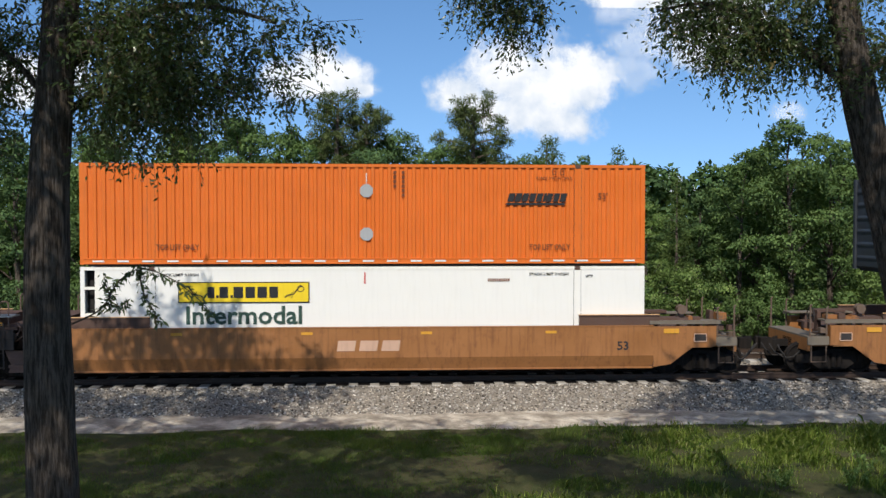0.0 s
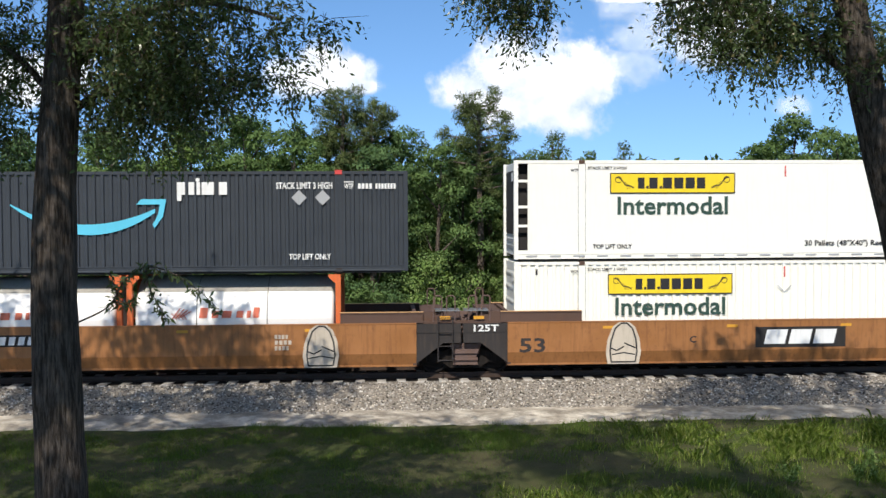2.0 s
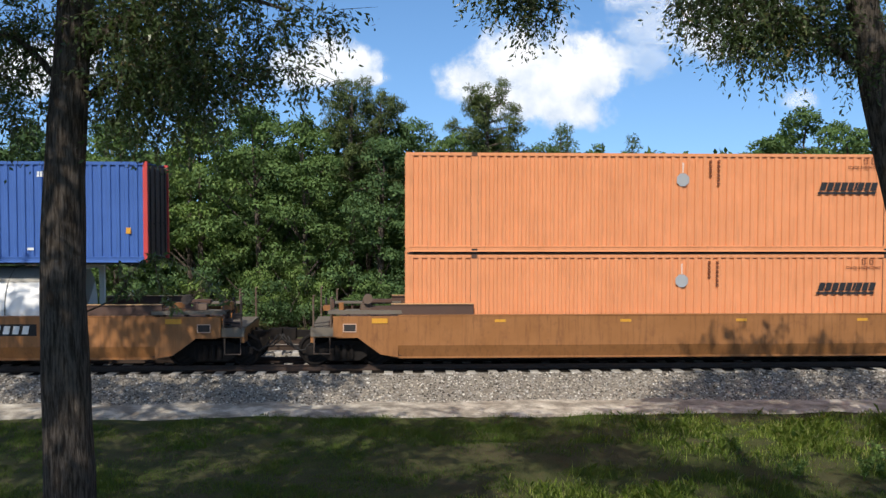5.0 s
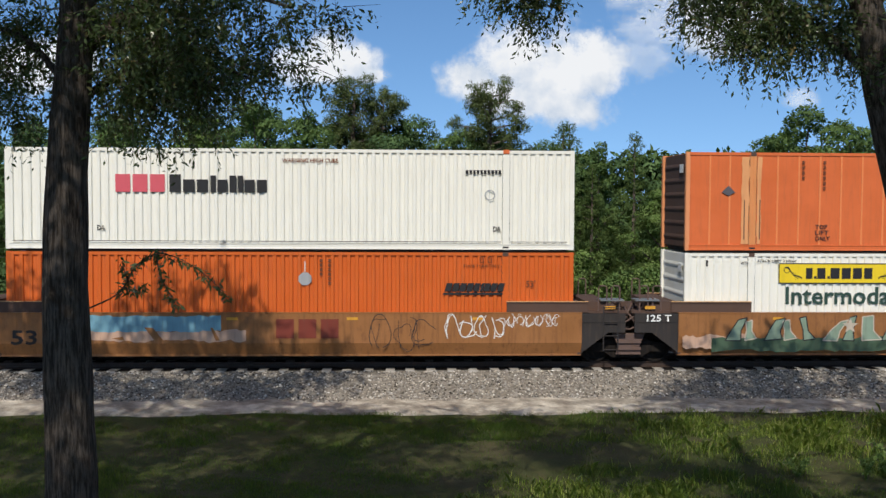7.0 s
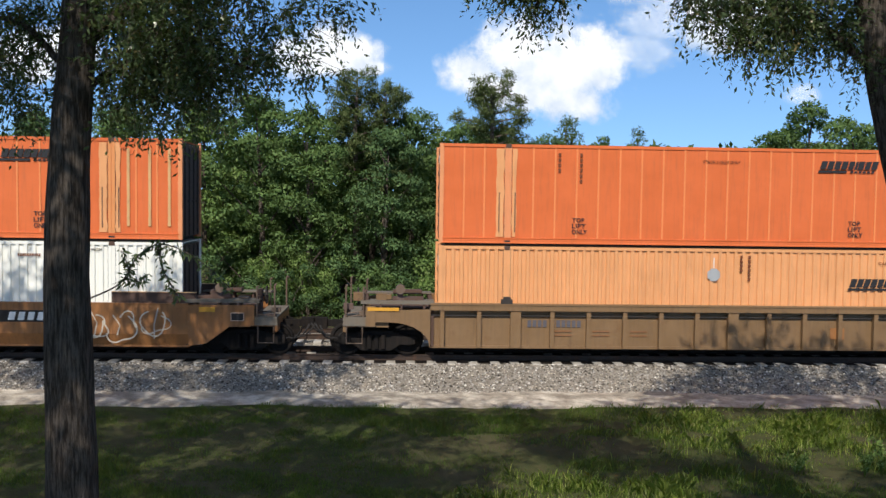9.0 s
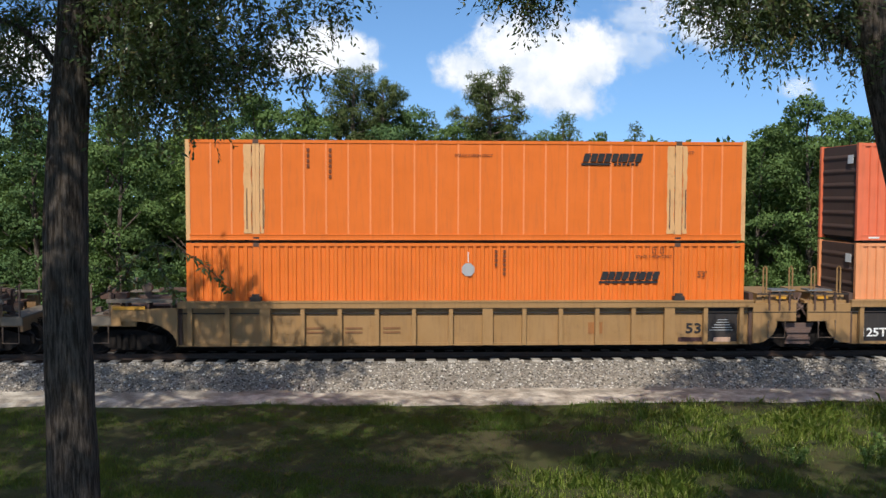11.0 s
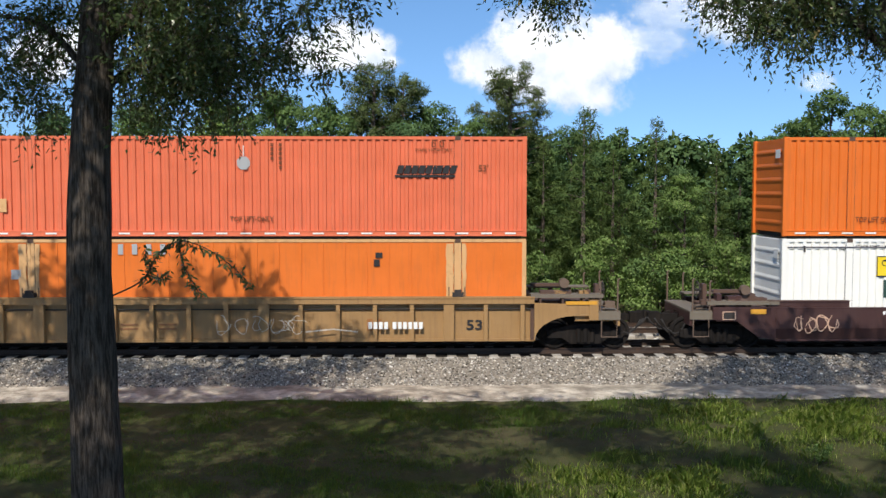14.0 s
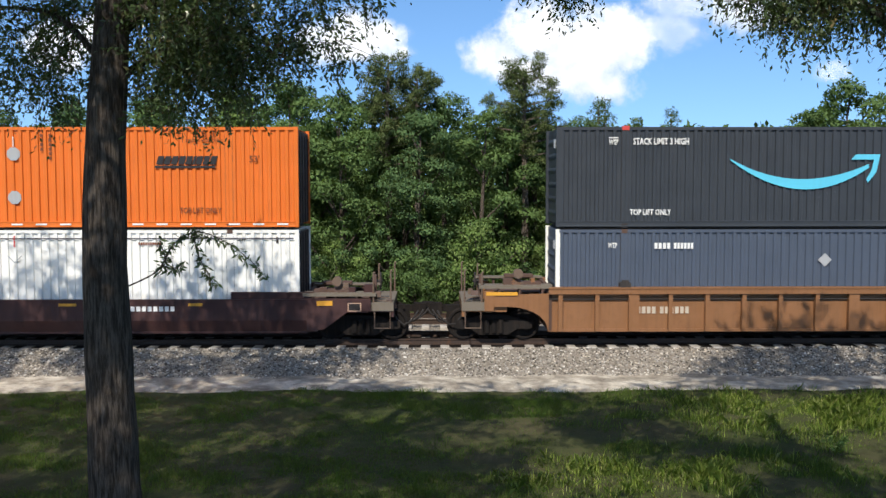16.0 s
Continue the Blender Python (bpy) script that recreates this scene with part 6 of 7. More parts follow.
oak("tall oak with furrowed grey trunk, on the lawn",
    [(-3.72, 11, -0.85), (-3.70, 11, 0.4), (-3.74, 11, 2.2), (-3.76, 11, 4.0), (-3.72, 11, 5.0), (-3.62, 11, 6.4), (-3.5, 11.1, 8.2), (-3.4, 11.3, 10.2)],
    [0.40, 0.305, 0.268, 0.24, 0.222, 0.195, 0.175, 0.12],
    [([(-3.6, 11, 6.2), (-2.9, 11.2, 6.9), (-2.0, 11.0, 7.0), (-1.2, 10.9, 6.8)], 0.07, 0.015),
     ([(-3.65, 11, 5.7), (-3.0, 11.3, 6.2), (-2.2, 11.2, 6.2), (-1.5, 11.1, 5.95)], 0.05, 0.01),
     ([(-3.7, 11, 5.9), (-4.3, 11.2, 6.5), (-5.0, 11.1, 6.6)], 0.05, 0.012),
     ([(-3.5, 11, 8.0), (-5.5, 12, 9.8), (-8.5, 13.5, 10.9), (-11, 15.5, 11.5)], 0.16, 0.03),
     ([(-3.5, 11, 8.2), (-2.0, 12, 9.6), (-0.6, 13.5, 10.2)], 0.13, 0.03),
     ([(-3.4, 11, 8.6), (-4.2, 9.5, 10), (-5.5, 7.5, 10.3)], 0.13, 0.03),
     ([(-3.6, 11, 7.6), (-1.4, 11.6, 9.2), (0.9, 12.0, 8.6), (1.7, 12.0, 7.9)], 0.09, 0.012)],
    [((-2.9, 11.2, 6.75), (0.75, 0.7, 0.55), 210), ((-2.35, 11.1, 6.35), (0.85, 0.7, 0.5), 215), ((-2.95, 11.2, 6.0), (0.6, 0.55, 0.36), 165), ((-2.25, 11.1, 5.98), (0.45, 0.5, 0.26), 62),
     ((-2.0, 11.0, 7.2), (0.9, 0.7, 0.35), 130), ((-1.35, 11.0, 6.65), (0.4, 0.3, 0.16), 26), ((-0.85, 10.9, 6.75), (0.35, 0.2, 0.12), 14), ((-1.35, 11.0, 6.2), (0.45, 0.3, 0.15), 26), ((-0.95, 11.0, 5.98), (0.2, 0.2, 0.08), 7),
     ((-2.75, 11.0, 5.5), (0.7, 0.3, 0.12), 26), ((-4.3, 11.4, 6.6), (0.4, 0.6, 0.55), 75), ((-4.9, 11.4, 6.2), (0.75, 0.7, 0.65), 115), ((-4.4, 11.4, 5.75), (0.4, 0.4, 0.3), 26), ((-3.5, 11.5, 6.9), (0.8, 0.4, 0.45), 80),
     ((1.12, 12.0, 7.42), (0.24, 0.3, 0.12), 20), ((1.55, 12.0, 7.3), (0.26, 0.3, 0.22), 38), ((1.68, 12.0, 7.02), (0.12, 0.15, 0.16), 15), ((1.9, 12.0, 7.32), (0.16, 0.2, 0.2), 18), ((1.5, 12.0, 7.95), (0.6, 0.5, 0.3), 70)],
    roof_blobs(left_high), 21)

NEAR = 11.0 / 13.0


def nearer(p, k=NEAR):
    """Moves a place towards the eye along its line of sight."""
    return (p[0] * k, p[1] * k, EYE[2] + (p[2] - EYE[2]) * k)


right_trunk = [nearer(p) for p in ((7.85, 13, 1.0), (7.44, 13, 2.93), (7.06, 13, 4.52), (6.66, 13, 6.09), (6.42, 13, 7.2), (6.2, 13.1, 8.6), (6.1, 13.3, 10.4))]
oak("leaning oak with sunlit leaves, on the lawn",
    [(7.0, 11, -0.85)] + right_trunk,
    [0.40, 0.27, 0.235, 0.215, 0.21, 0.18, 0.17, 0.11],
    [([nearer(p) for p in pts], ra * NEAR, rb * NEAR) for pts, ra, rb in (
        ([(6.5, 13, 6.4), (5.6, 13.2, 7.2), (4.6, 13.2, 7.6), (3.8, 13.2, 7.5)], 0.07, 0.012),
        ([(6.6, 13, 6.5), (7.2, 13.1, 7.0), (8.0, 13, 7.3)], 0.06, 0.012),
        ([(6.2, 13, 8.4), (9.0, 13.2, 9.4), (13, 13.4, 11.4)], 0.06, 0.012),
        ([(6.2, 13, 8.4), (4.4, 12.6, 9.8), (2.0, 11, 11.0)], 0.06, 0.012),
        ([(6.15, 13, 8.8), (8.6, 11.5, 10.4), (11.5, 8, 11.0)], 0.05, 0.012))],
    [(nearer(c), tuple(v * NEAR for v in rad), int(n * 0.62)) for c, rad, n in (
        ((4.4, 13.3, 7.6), (0.65, 0.45, 0.28), 110), ((5.1, 13.3, 7.3), (0.75, 0.5, 0.36), 175), ((5.75, 13.3, 7.15), (0.6, 0.45, 0.36), 150), ((6.55, 13.3, 7.2), (0.6, 0.35, 0.36), 110), ((4.8, 13.3, 6.95), (0.4, 0.3, 0.16), 50),
        ((5.2, 13.2, 6.72), (0.28, 0.2, 0.1), 18), ((6.2, 12.75, 6.6), (0.14, 0.12, 0.16), 12), ((4.1, 13, 7.2), (0.25, 0.25, 0.15), 18), ((7.25, 13.2, 7.0), (0.45, 0.35, 0.35), 75), ((5.6, 13.2, 7.85), (1.5, 0.6, 0.25), 200), ((6.75, 12.7, 6.75), (0.2, 0.12, 0.14), 14))],
    roof_blobs(right_high), 22)


def sprig():
    """The thin shoot that arches out of the trunk."""
    r = np.random.default_rng(9)
    t = thing("oak_shoot", "thin leafy shoot arching from the oak trunk", "twig")
    main = curve_points([(-3.5, 11.0, 3.42), (-3.15, 10.95, 3.6), (-2.95, 10.9, 3.9), (-2.72, 10.9, 4.04), (-2.45, 10.9, 3.98), (-2.15, 10.9, 3.78), (-1.92, 10.9, 3.55)], 6)
    forks = [main, curve_points([(-2.72, 10.9, 4.04), (-2.68, 10.9, 3.8), (-2.58, 10.9, 3.6), (-2.5, 10.9, 3.45)], 5), curve_points([(-3.1, 10.95, 3.66), (-2.95, 10.95, 3.62), (-2.85, 10.95, 3.7)], 4),
             curve_points([(-3.05, 10.95, 3.72), (-3.12, 10.95, 3.95)], 4)]
    at, along = [], []
    for f in forks:
        part("stem", Shape().tube(f, [0.011 - 0.008 * i / (len(f) - 1) for i in range(len(f))], 6), BARK, t)
        for i, p in enumerate(f):
            if f is main and i < 6:
                continue
            for k in range(5 if i % 3 else 10):
                d = Vector(r.normal(0, 1, 3)).normalized()
                at.append(np.array(p) + r.normal(0, 0.02, 3))
                along.append(np.array(d) + np.array((0, 0, -0.7)))
    n = len(at)
    ln = r.uniform(0.06, 0.115, n)
    part("leaves", leaf_mesh("leaves", np.array(at), np.array(along), unit_rows(r, n), ln, ln * 0.30, OAK_LEAF), None, t)


sprig()


# ---------------- woods behind the tracks ----------------
def clumps(r, blobs, size, per, flat_up=0.5, wide=0.55):
    """Leaves on the skins of rounded clumps, facing roughly outward."""
    at, along, face, ln, soft = [], [], [], [], []
    for c, rad in blobs:
        rad = np.array(rad)
        n = int(per * (rad[0] * rad[2]) + 20)
        d = unit_rows(r, n)
        d[:, 2] = np.abs(d[:, 2]) * np.where(r.uniform(0, 1, n) < 0.72, 1, -1)
        q = 0.62 + 0.42 * r.uniform(0, 1, n) ** 0.6
        lump = 1 + 0.22 * np.sin(d[:, 0] * 5 + c[0] * 3) * np.cos(d[:, 2] * 4 + c[2])
        at.append(np.array(c) + d * rad * (q * lump)[:, None])
        face.append(d * 0.8 + np.array((0, 0, flat_up)) + unit_rows(r, n) * 0.7)
        along.append(unit_rows(r, n) + np.array((0, 0, -0.35)))
        ln.append(r.uniform(size[0], size[1], n))
        nm = d * 0.9 + np.array((0, 0, 0.25)) + unit_rows(r, n) * 0.35
        soft.append(nm / np.linalg.norm(nm, axis=1, keepdims=True))
    ln = np.concatenate(ln)
    return np.concatenate(at), np.concatenate(along), np.concatenate(face), ln, ln * wide, np.concatenate(soft)


def clump_mesh(name, data, material):
    return leaf_mesh(name, *data[:5], material, data[5])


def broad_tree(label, high, wide, leaf_material, seed, base=0.15, per=1250, size=(0.09, 0.20)):
    """A broadleaf tree: trunk, forking limbs and clumped crown; origin at the foot."""
    r, q = np.random.default_rng(seed), random.Random(seed)
    t = thing("woodland_tree", label, "tree", "trees behind the tracks")
    lean = q.uniform(-0.3, 0.3)
    top = (lean, 0, high * 0.86)
    part("trunk", Shape().tube(curve_points([(0, 0, -0.2), (lean * 0.2, 0, high * 0.35), top], 5), [0.17, 0.16, 0.15, 0.14, 0.13, 0.12, 0.1, 0.08, 0.06, 0.045, 0.03], 8), BARK, t, smooth=True)
    blobs = []
    n = int(high * 2.4)
    for k in range(n):
        u = base + (0.97 - base) * k / (n - 1)
        a = k * 2.4 + q.uniform(-0.4, 0.4)
        spread = wide * 0.5 * (math.sin(math.pi * min(0.97, 0.16 + 0.84 * u)) ** 0.7) * q.uniform(0.45, 1.05)
        c = (lean * u + spread * math.cos(a), spread * 0.8 * math.sin(a), high * u - q.uniform(0, 0.3))
        s = q.uniform(0.42, 0.85) * wide / 4.2
        blobs.append((c, (s, s * 0.9, s * q.uniform(0.36, 0.6))))
        for j in range(2):
            b, f = a + q.uniform(-1.0, 1.0), q.uniform(0.7, 1.25)
            z = c[2] + q.uniform(-0.45, 0.45)
            w = s * q.uniform(0.4, 0.7)
            blobs.append(((lean * u + spread * f * math.cos(b), spread * 0.8 * f * math.sin(b), z), (w, w, w * q.uniform(0.35, 0.6))))
        if k % 2 == 0:
            z0 = max(0.3, c[2] - spread * 0.8 - 0.4)
            part("limb", Shape().tube([(lean * z0 / high, 0, z0), (c[0] * 0.6, c[1] * 0.6, (z0 + c[2]) / 2 + 0.15), c], [0.05, 0.03, 0.012], 5), BARK, t)
    part("crown", clump_mesh("crown", clumps(r, blobs, size, per), leaf_material), None, t)
    return t


def pine(label, high, seed, bare=0.62, wide=4.2):
    r, q = np.random.default_rng(seed), random.Random(seed)
    t = thing("pine_tree", label, "tree", "trees behind the tracks")
    part("trunk", Shape().tube([(0, 0, -0.2), (0.05, 0, high * 0.4), (-0.05, 0, high * 0.75), (0.05, 0, high * 0.97)], [0.2, 0.165, 0.11, 0.03], 10), PINE_BARK, t, "bare grey-brown pine trunk", smooth=True)
    blobs = []
    whorls = 30
    for k in range(whorls):
        u = bare + (1 - bare) * (k + 0.5) / whorls
        a = k * 2.4 + q.uniform(-0.5, 0.5)
        sp = wide * 0.5 * (1 - ((u - bare) / (1 - bare) - 0.35) ** 2 * 1.1) * q.uniform(0.55, 1.05)
        c = (sp * math.cos(a), sp * math.sin(a), high * u + q.uniform(-0.1, 0.25))
        part("limb", Shape().tube([(0, 0, high * u - 0.35), (c[0] * 0.55, c[1] * 0.55, high * u - 0.15), c], [0.05, 0.035, 0.012], 5), PINE_BARK, t)
        for j in range(4):
            f, s = q.uniform(0.4, 1.1), q.uniform(0.17, 0.36)
            blobs.append(((c[0] * f + q.uniform(-0.3, 0.3), c[1] * f + q.uniform(-0.3, 0.3), c[2] - 0.2 * (1 - f) + q.uniform(-0.4, 0.4)), (s, s, s * 0.8)))
    d = clumps(r, blobs, (0.12, 0.26), 2300, 0.8, 0.17)
    part("crown", clump_mesh("crown", d, NEEDLE), None, t, "open tufts of pine needles")
    return t


def conifer(label, high, wide, material, seed):
    r, q = np.random.default_rng(seed), random.Random(seed)
    t = thing("cedar_tree", label, "tree", "trees behind the tracks")
    part("trunk", Shape().tube([(0, 0, -0.2), (0, 0, high * 0.97)], [0.16, 0.02], 8), PINE_BARK, t)
    blobs = []
    n = int(high * 4)
    for k in range(n):
        u = 0.1 + 0.9 * k / (n - 1)
        a = k * 2.4
        sp = wide * 0.5 * (1 - u) ** 0.75 * q.uniform(0.5, 1.0)
        s = 0.28 + 0.4 * (1 - u)
        blobs.append(((sp * math.cos(a), sp * math.sin(a), high * u), (s, s, s * 0.75)))
        if k % 3 == 0:
            part("limb", Shape().tube([(0, 0, high * u - 0.2), (sp * math.cos(a), sp * math.sin(a), high * u)], [0.03, 0.01], 5), PINE_BARK, t)
    part("crown", clump_mesh("crown", clumps(r, blobs, (0.09, 0.18), 1500, 0.5, 0.3), material), None, t)
    return t


def bush(label, high, wide, material, seed, size=(0.08, 0.16), per=1300):
    r, q = np.random.default_rng(seed), random.Random(seed)
    t = thing("bush", label, "bush", "bushes behind the tracks")
    blobs = []
    for k in range(int(9 + wide * 3)):
        a = k * 2.4
        sp = wide * 0.5 * q.uniform(0.1, 1.0)
        z = high * q.uniform(0.12, 0.95) * (1 - 0.35 * sp / (wide * 0.5))
        c = (sp * math.cos(a), sp * 0.8 * math.sin(a), z)
        s = q.uniform(0.3, 0.55)
        blobs.append((c, (s, s, s * 0.75)))
        if k < 7:
            part("stem", Shape().tube([(c[0] * 0.15, c[1] * 0.15, -0.1), (c[0] * 0.5, c[1] * 0.5, z * 0.6), c], [0.035, 0.022, 0.008], 5), BARK, t)
    part("foliage", clump_mesh("foliage", clumps(r, blobs, size, per), material), None, t)
    return t


FOOT = LAWN_Z - 0.15


def set_at(ob, x, y, turn=0.0, scale=1.0, stretch=1.0):
    ob.matrix_basis = pose(x, y, FOOT, 0, 0, turn) @ Matrix.Diagonal((scale, scale, scale * stretch, 1))
    return ob


KINDS = [broad_tree("leafy green broadleaf tree at the wood's edge", 9.0, 5.4, LEAF_A, 31),
         broad_tree("dark green broadleaf tree at the wood's edge", 9.0, 4.8, LEAF_C, 32),
         broad_tree("bright green broadleaf tree at the wood's edge", 9.0, 5.2, LEAF_B, 33),
         broad_tree("tall green broadleaf tree at the wood's edge", 9.0, 4.2, LEAF_A, 34, base=0.3)]
PLACES = []
used = set()
# x, y, height, kind, turn
WOOD = [(-4.6, 50, 9.8, 3, 20), (-3.0, 51, 10.0, 0, 75), (-1.5, 51, 9.8, 2, 160), (0.6, 50.5, 9.9, 1, 70), (6.6, 53, 8.8, 0, 33), (19.0, 47.5, 9.2, 0, 81), (-6.5, 46, 10.2, 0, 10), (-9.5, 47, 10.0, 2, 130), (-13.0, 45, 9.2, 0, 200), (-17.0, 46, 9.0, 1, 50), (-21.0, 47, 8.8, 0, 90), (-25.5, 45, 9.0, 2, 10),
        (-4.2, 44.5, 9.3, 0, 300), (-0.8, 44, 8.6, 1, 210), (2.2, 45.5, 8.9, 0, 160), (5.4, 50, 9.2, 1, 25), (3.9, 52, 9.0, 1, 125), (9.4, 49, 7.6, 1, 0), (6.2, 48.5, 7.2, 0, 77), (10.0, 48, 8.6, 3, 44), (17.0, 45, 8.7, 0, 115),
        (19.4, 44.5, 10.0, 0, 15), (22.0, 46, 9.6, 0, 250), (25.0, 45, 8.8, 2, 31), (16.3, 49, 7.2, 1, 141), (13.8, 50, 7.0, 1, 10), (28.5, 47, 8.8, 0, 60), (32.0, 46, 8.6, 1, 10), (-30, 46, 9.0, 0, 77), (-34, 47, 9.0, 1, 20),
        (-7.5, 53, 10.6, 1, 65), (-11.5, 54, 10.4, 3, 14), (-16, 53, 10.2, 1, 199), (8.5, 54, 9.4, 1, 250), (12.2, 44, 6.6, 2, 5), (20.5, 52, 9.0, 1, 130), (-20, 54, 9.8, 3, 22), (26, 53, 9.4, 1, 48)]
for x, y, h, k, turn in WOOD:
    ob = KINDS[k]
    if k in used:
        ob = copy_thing(ob, Matrix())
    used.add(k)
    set_at(ob, x, y, turn, h / 9.0 * (0.98 if 6 < x < 18 else 1.02))
set_at(pine("tall pine with bare trunk and open crown", 11.2, 41), 4.45, 47.0)
set_at(pine("tall pine standing over the wood's edge", 11.9, 43, 0.55, 3.6), -2.3, 49.0)
set_at(pine("tall pine standing over the wood's edge", 11.3, 44, 0.5, 3.4), -0.85, 49.3)
cedars = conifer("feathery green conical tree at the wood's edge", 8.6, 3.6, CEDAR, 42)
set_at(cedars, 11.1, 45.0, 0, 1.02)
set_at(copy_thing(cedars, Matrix()), 7.7, 45.0, 210, 1.07)
set_at(copy_thing(cedars, Matrix()), 9.3, 46.0, 120, 0.86)
set_at(copy_thing(cedars, Matrix()), 6.0, 46.5, 300, 0.9)
set_at(copy_thing(cedars, Matrix()), 14.6, 47.0, 80, 0.86)
set_at(copy_thing(cedars, Matrix()), 8.9, 50.0, 160, 1.12)
set_at(copy_thing(cedars, Matrix()), 1.9, 51.0, 40, 1.08)

BUSHES = [bush("bright green leafy bush beside the track", 3.6, 3.6, LEAF_B, 51), bush("green leafy bush at the wood's edge", 2.8, 4.2, LEAF_A, 52), bush("dark green undergrowth bush at the wood's edge", 3.4, 4.6, LEAF_C, 53)]
taken = set()
q = random.Random(77)
spots = [(2.0, 40.2, 0, 1.15), (4.6, 40.6, 0, 0.9), (-1.5, 41, 1, 1.0), (-5.0, 40.8, 2, 1.0), (0.3, 40.0, 1, 0.8), (7.8, 41, 0, 1.0), (11.0, 40.5, 0, 0.95)]
spots += [(-36 + 2.9 * k + q.uniform(-0.8, 0.8), q.uniform(40.3, 42.5), q.choice((0, 1, 1, 2, 2)), q.uniform(0.75, 1.2)) for k in range(26)]
for x, y, k, s in spots:
    ob = BUSHES[k]
    if k in taken:
        ob = copy_thing(ob, Matrix())
    taken.add(k)
    set_at(ob, x, y, q.uniform(0, 360), s)

# dark wood further in
r = np.random.default_rng(61)
deep = [((x + q.uniform(-1, 1), 58 + q.uniform(0, 4), z), (1.7, 1.2, 1.2)) for x in range(-46, 50, 2) for z in (0.4, 1.7, 3.0, 4.3, 5.6, 6.8)]
tagged(new("far_woods", clump_mesh("far_woods", clumps(r, deep, (0.3, 0.6), 230), LEAF_C)), "dense dark green woods in the distance", "woods", kind="stuff")


# ---------------- lawn ----------------
def blades(n, x0, x1, y0, y1, h0, h1, w, seed, bare=(), tall=False):
    r = np.random.default_rng(seed)
    x, y = r.uniform(x0, x1, n), r.uniform(y0, y1, n)
    tuft = np.array([noise.noise((a * 0.9, b * 0.9, 3.3)) + 0.6 * noise.noise((a * 2.6, b * 2.6, 1.3)) for a, b in zip(x, y)])
    edge = np.array([road_edge(a) for a in x])
    keep = (r.uniform(-0.75, 0.55, n) < tuft) & (y < edge + r.normal(0.05, 0.14, n))
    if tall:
        # two patches where pools of sun fall get the paler blades
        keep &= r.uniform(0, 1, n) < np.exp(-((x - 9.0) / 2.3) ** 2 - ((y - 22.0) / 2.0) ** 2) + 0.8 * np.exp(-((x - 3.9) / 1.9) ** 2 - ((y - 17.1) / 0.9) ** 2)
    for bx, by, ra, rb in bare:
        keep &= (((x - bx) / ra) ** 2 + ((y - by) / rb) ** 2 > 1) | (r.uniform(0, 1, n) < 0.25)
    x, y, tuft = x[keep], y[keep], tuft[keep]
    m = len(x)
    z = np.array([ground_z(a, b) for a, b in zip(x, y)]) - 0.01
    h = r.uniform(h0, h1, m) * (0.75 + 0.9 * np.clip(tuft, -0.5, 1))
    a = r.uniform(0, 6.28, m)
    lean = r.uniform(0.15, 0.9, m)
    p = np.stack([x, y, z], -1)
    side = np.stack([np.cos(a), np.sin(a), np.zeros(m)], -1) * w * r.uniform(0.6, 1.3, m)[:, None]
    bend = np.stack([np.sin(a), -np.cos(a), np.zeros(m)], -1)
    up = np.array((0, 0, 1.0))
    mid = p + up * (h * 0.6)[:, None] + bend * (h * lean * 0.3)[:, None]
    tip = p + up * (h * (1 - 0.25 * lean))[:, None] + bend * (h * lean * 0.8)[:, None]
    # corners run so that the face looks up and away from the bend
    v = np.stack([p + side * 0.5, p - side * 0.5, mid - side * 0.4, tip, mid + side * 0.4], 1) if tall else np.stack([p + side * 0.5, p - side * 0.5, tip], 1)
    return quads("grass", v.reshape(-1, 3), m, 5 if tall else 3, TALL_GRASS_SUNLIT if tall else GRASS)


BARE = ((3.0, 20.5, 3.0, 1.0), (-4.6, 20.4, 2.2, 0.8), (-0.6, 19.6, 1.6, 0.6), (6.6, 19.7, 1.6, 0.7), (9.6, 20.0, 1.2, 0.5), (-1.5, 22.0, 1.0, 0.4))
tagged(new("grass", blades(480000, -12, 15.5, 15.6, 24.9, 0.035, 0.13, 0.012, 71, BARE)), "short green lawn grass with worn patches", "grass", kind="stuff")
tagged(new("tall_grass", blades(130000, 1.0, 15, 15.8, 24.6, 0.08, 0.28, 0.010, 72, (), True)), "taller tufts of green grass, coloured paler for the pools of sun", "grass", kind="stuff")


def weed(x, y, high, seed):
    r, q = np.random.default_rng(seed), random.Random(seed)
    t = thing("weed", "leggy green roadside weed growing in the lawn", "weed", "weeds in the lawn")
    at, along = [], []
    for k in range(6):
        a = q.uniform(0, 6.28)
        pts = [(0, 0, -0.02), (0.08 * math.cos(a), 0.08 * math.sin(a), high * 0.5), (0.2 * math.cos(a), 0.2 * math.sin(a), high * q.uniform(0.75, 1.0))]
        part("stem", Shape().tube(curve_points(pts, 4), 0.006, 5), GRASS, t)
        for p in curve_points(pts, 6)[3:]:
            for j in range(3):
                at.append(np.array(p))
                along.append(r.normal(0, 1, 3) + np.array((0, 0, 0.4)))
    n = len(at)
    ln = r.uniform(0.05, 0.12, n)
    part("leaves", leaf_mesh("leaves", np.array(at), np.array(along), unit_rows(r, n), ln, ln * 0.4, LEAF_B), None, t)
    t.location = (x, y, ground_z(x, y))


for k, (x, y, h) in enumerate(((9.7, 18.6, 0.7), (9.2, 18.3, 0.55), (10.4, 19.0, 0.8), (11.6, 20.4, 0.9), (12.4, 21.6, 1.0), (7.9, 18.5, 0.4), (12.9, 22.6, 1.2), (11.9, 19.4, 0.9))):
    weed(x, y, h, 90 + k)


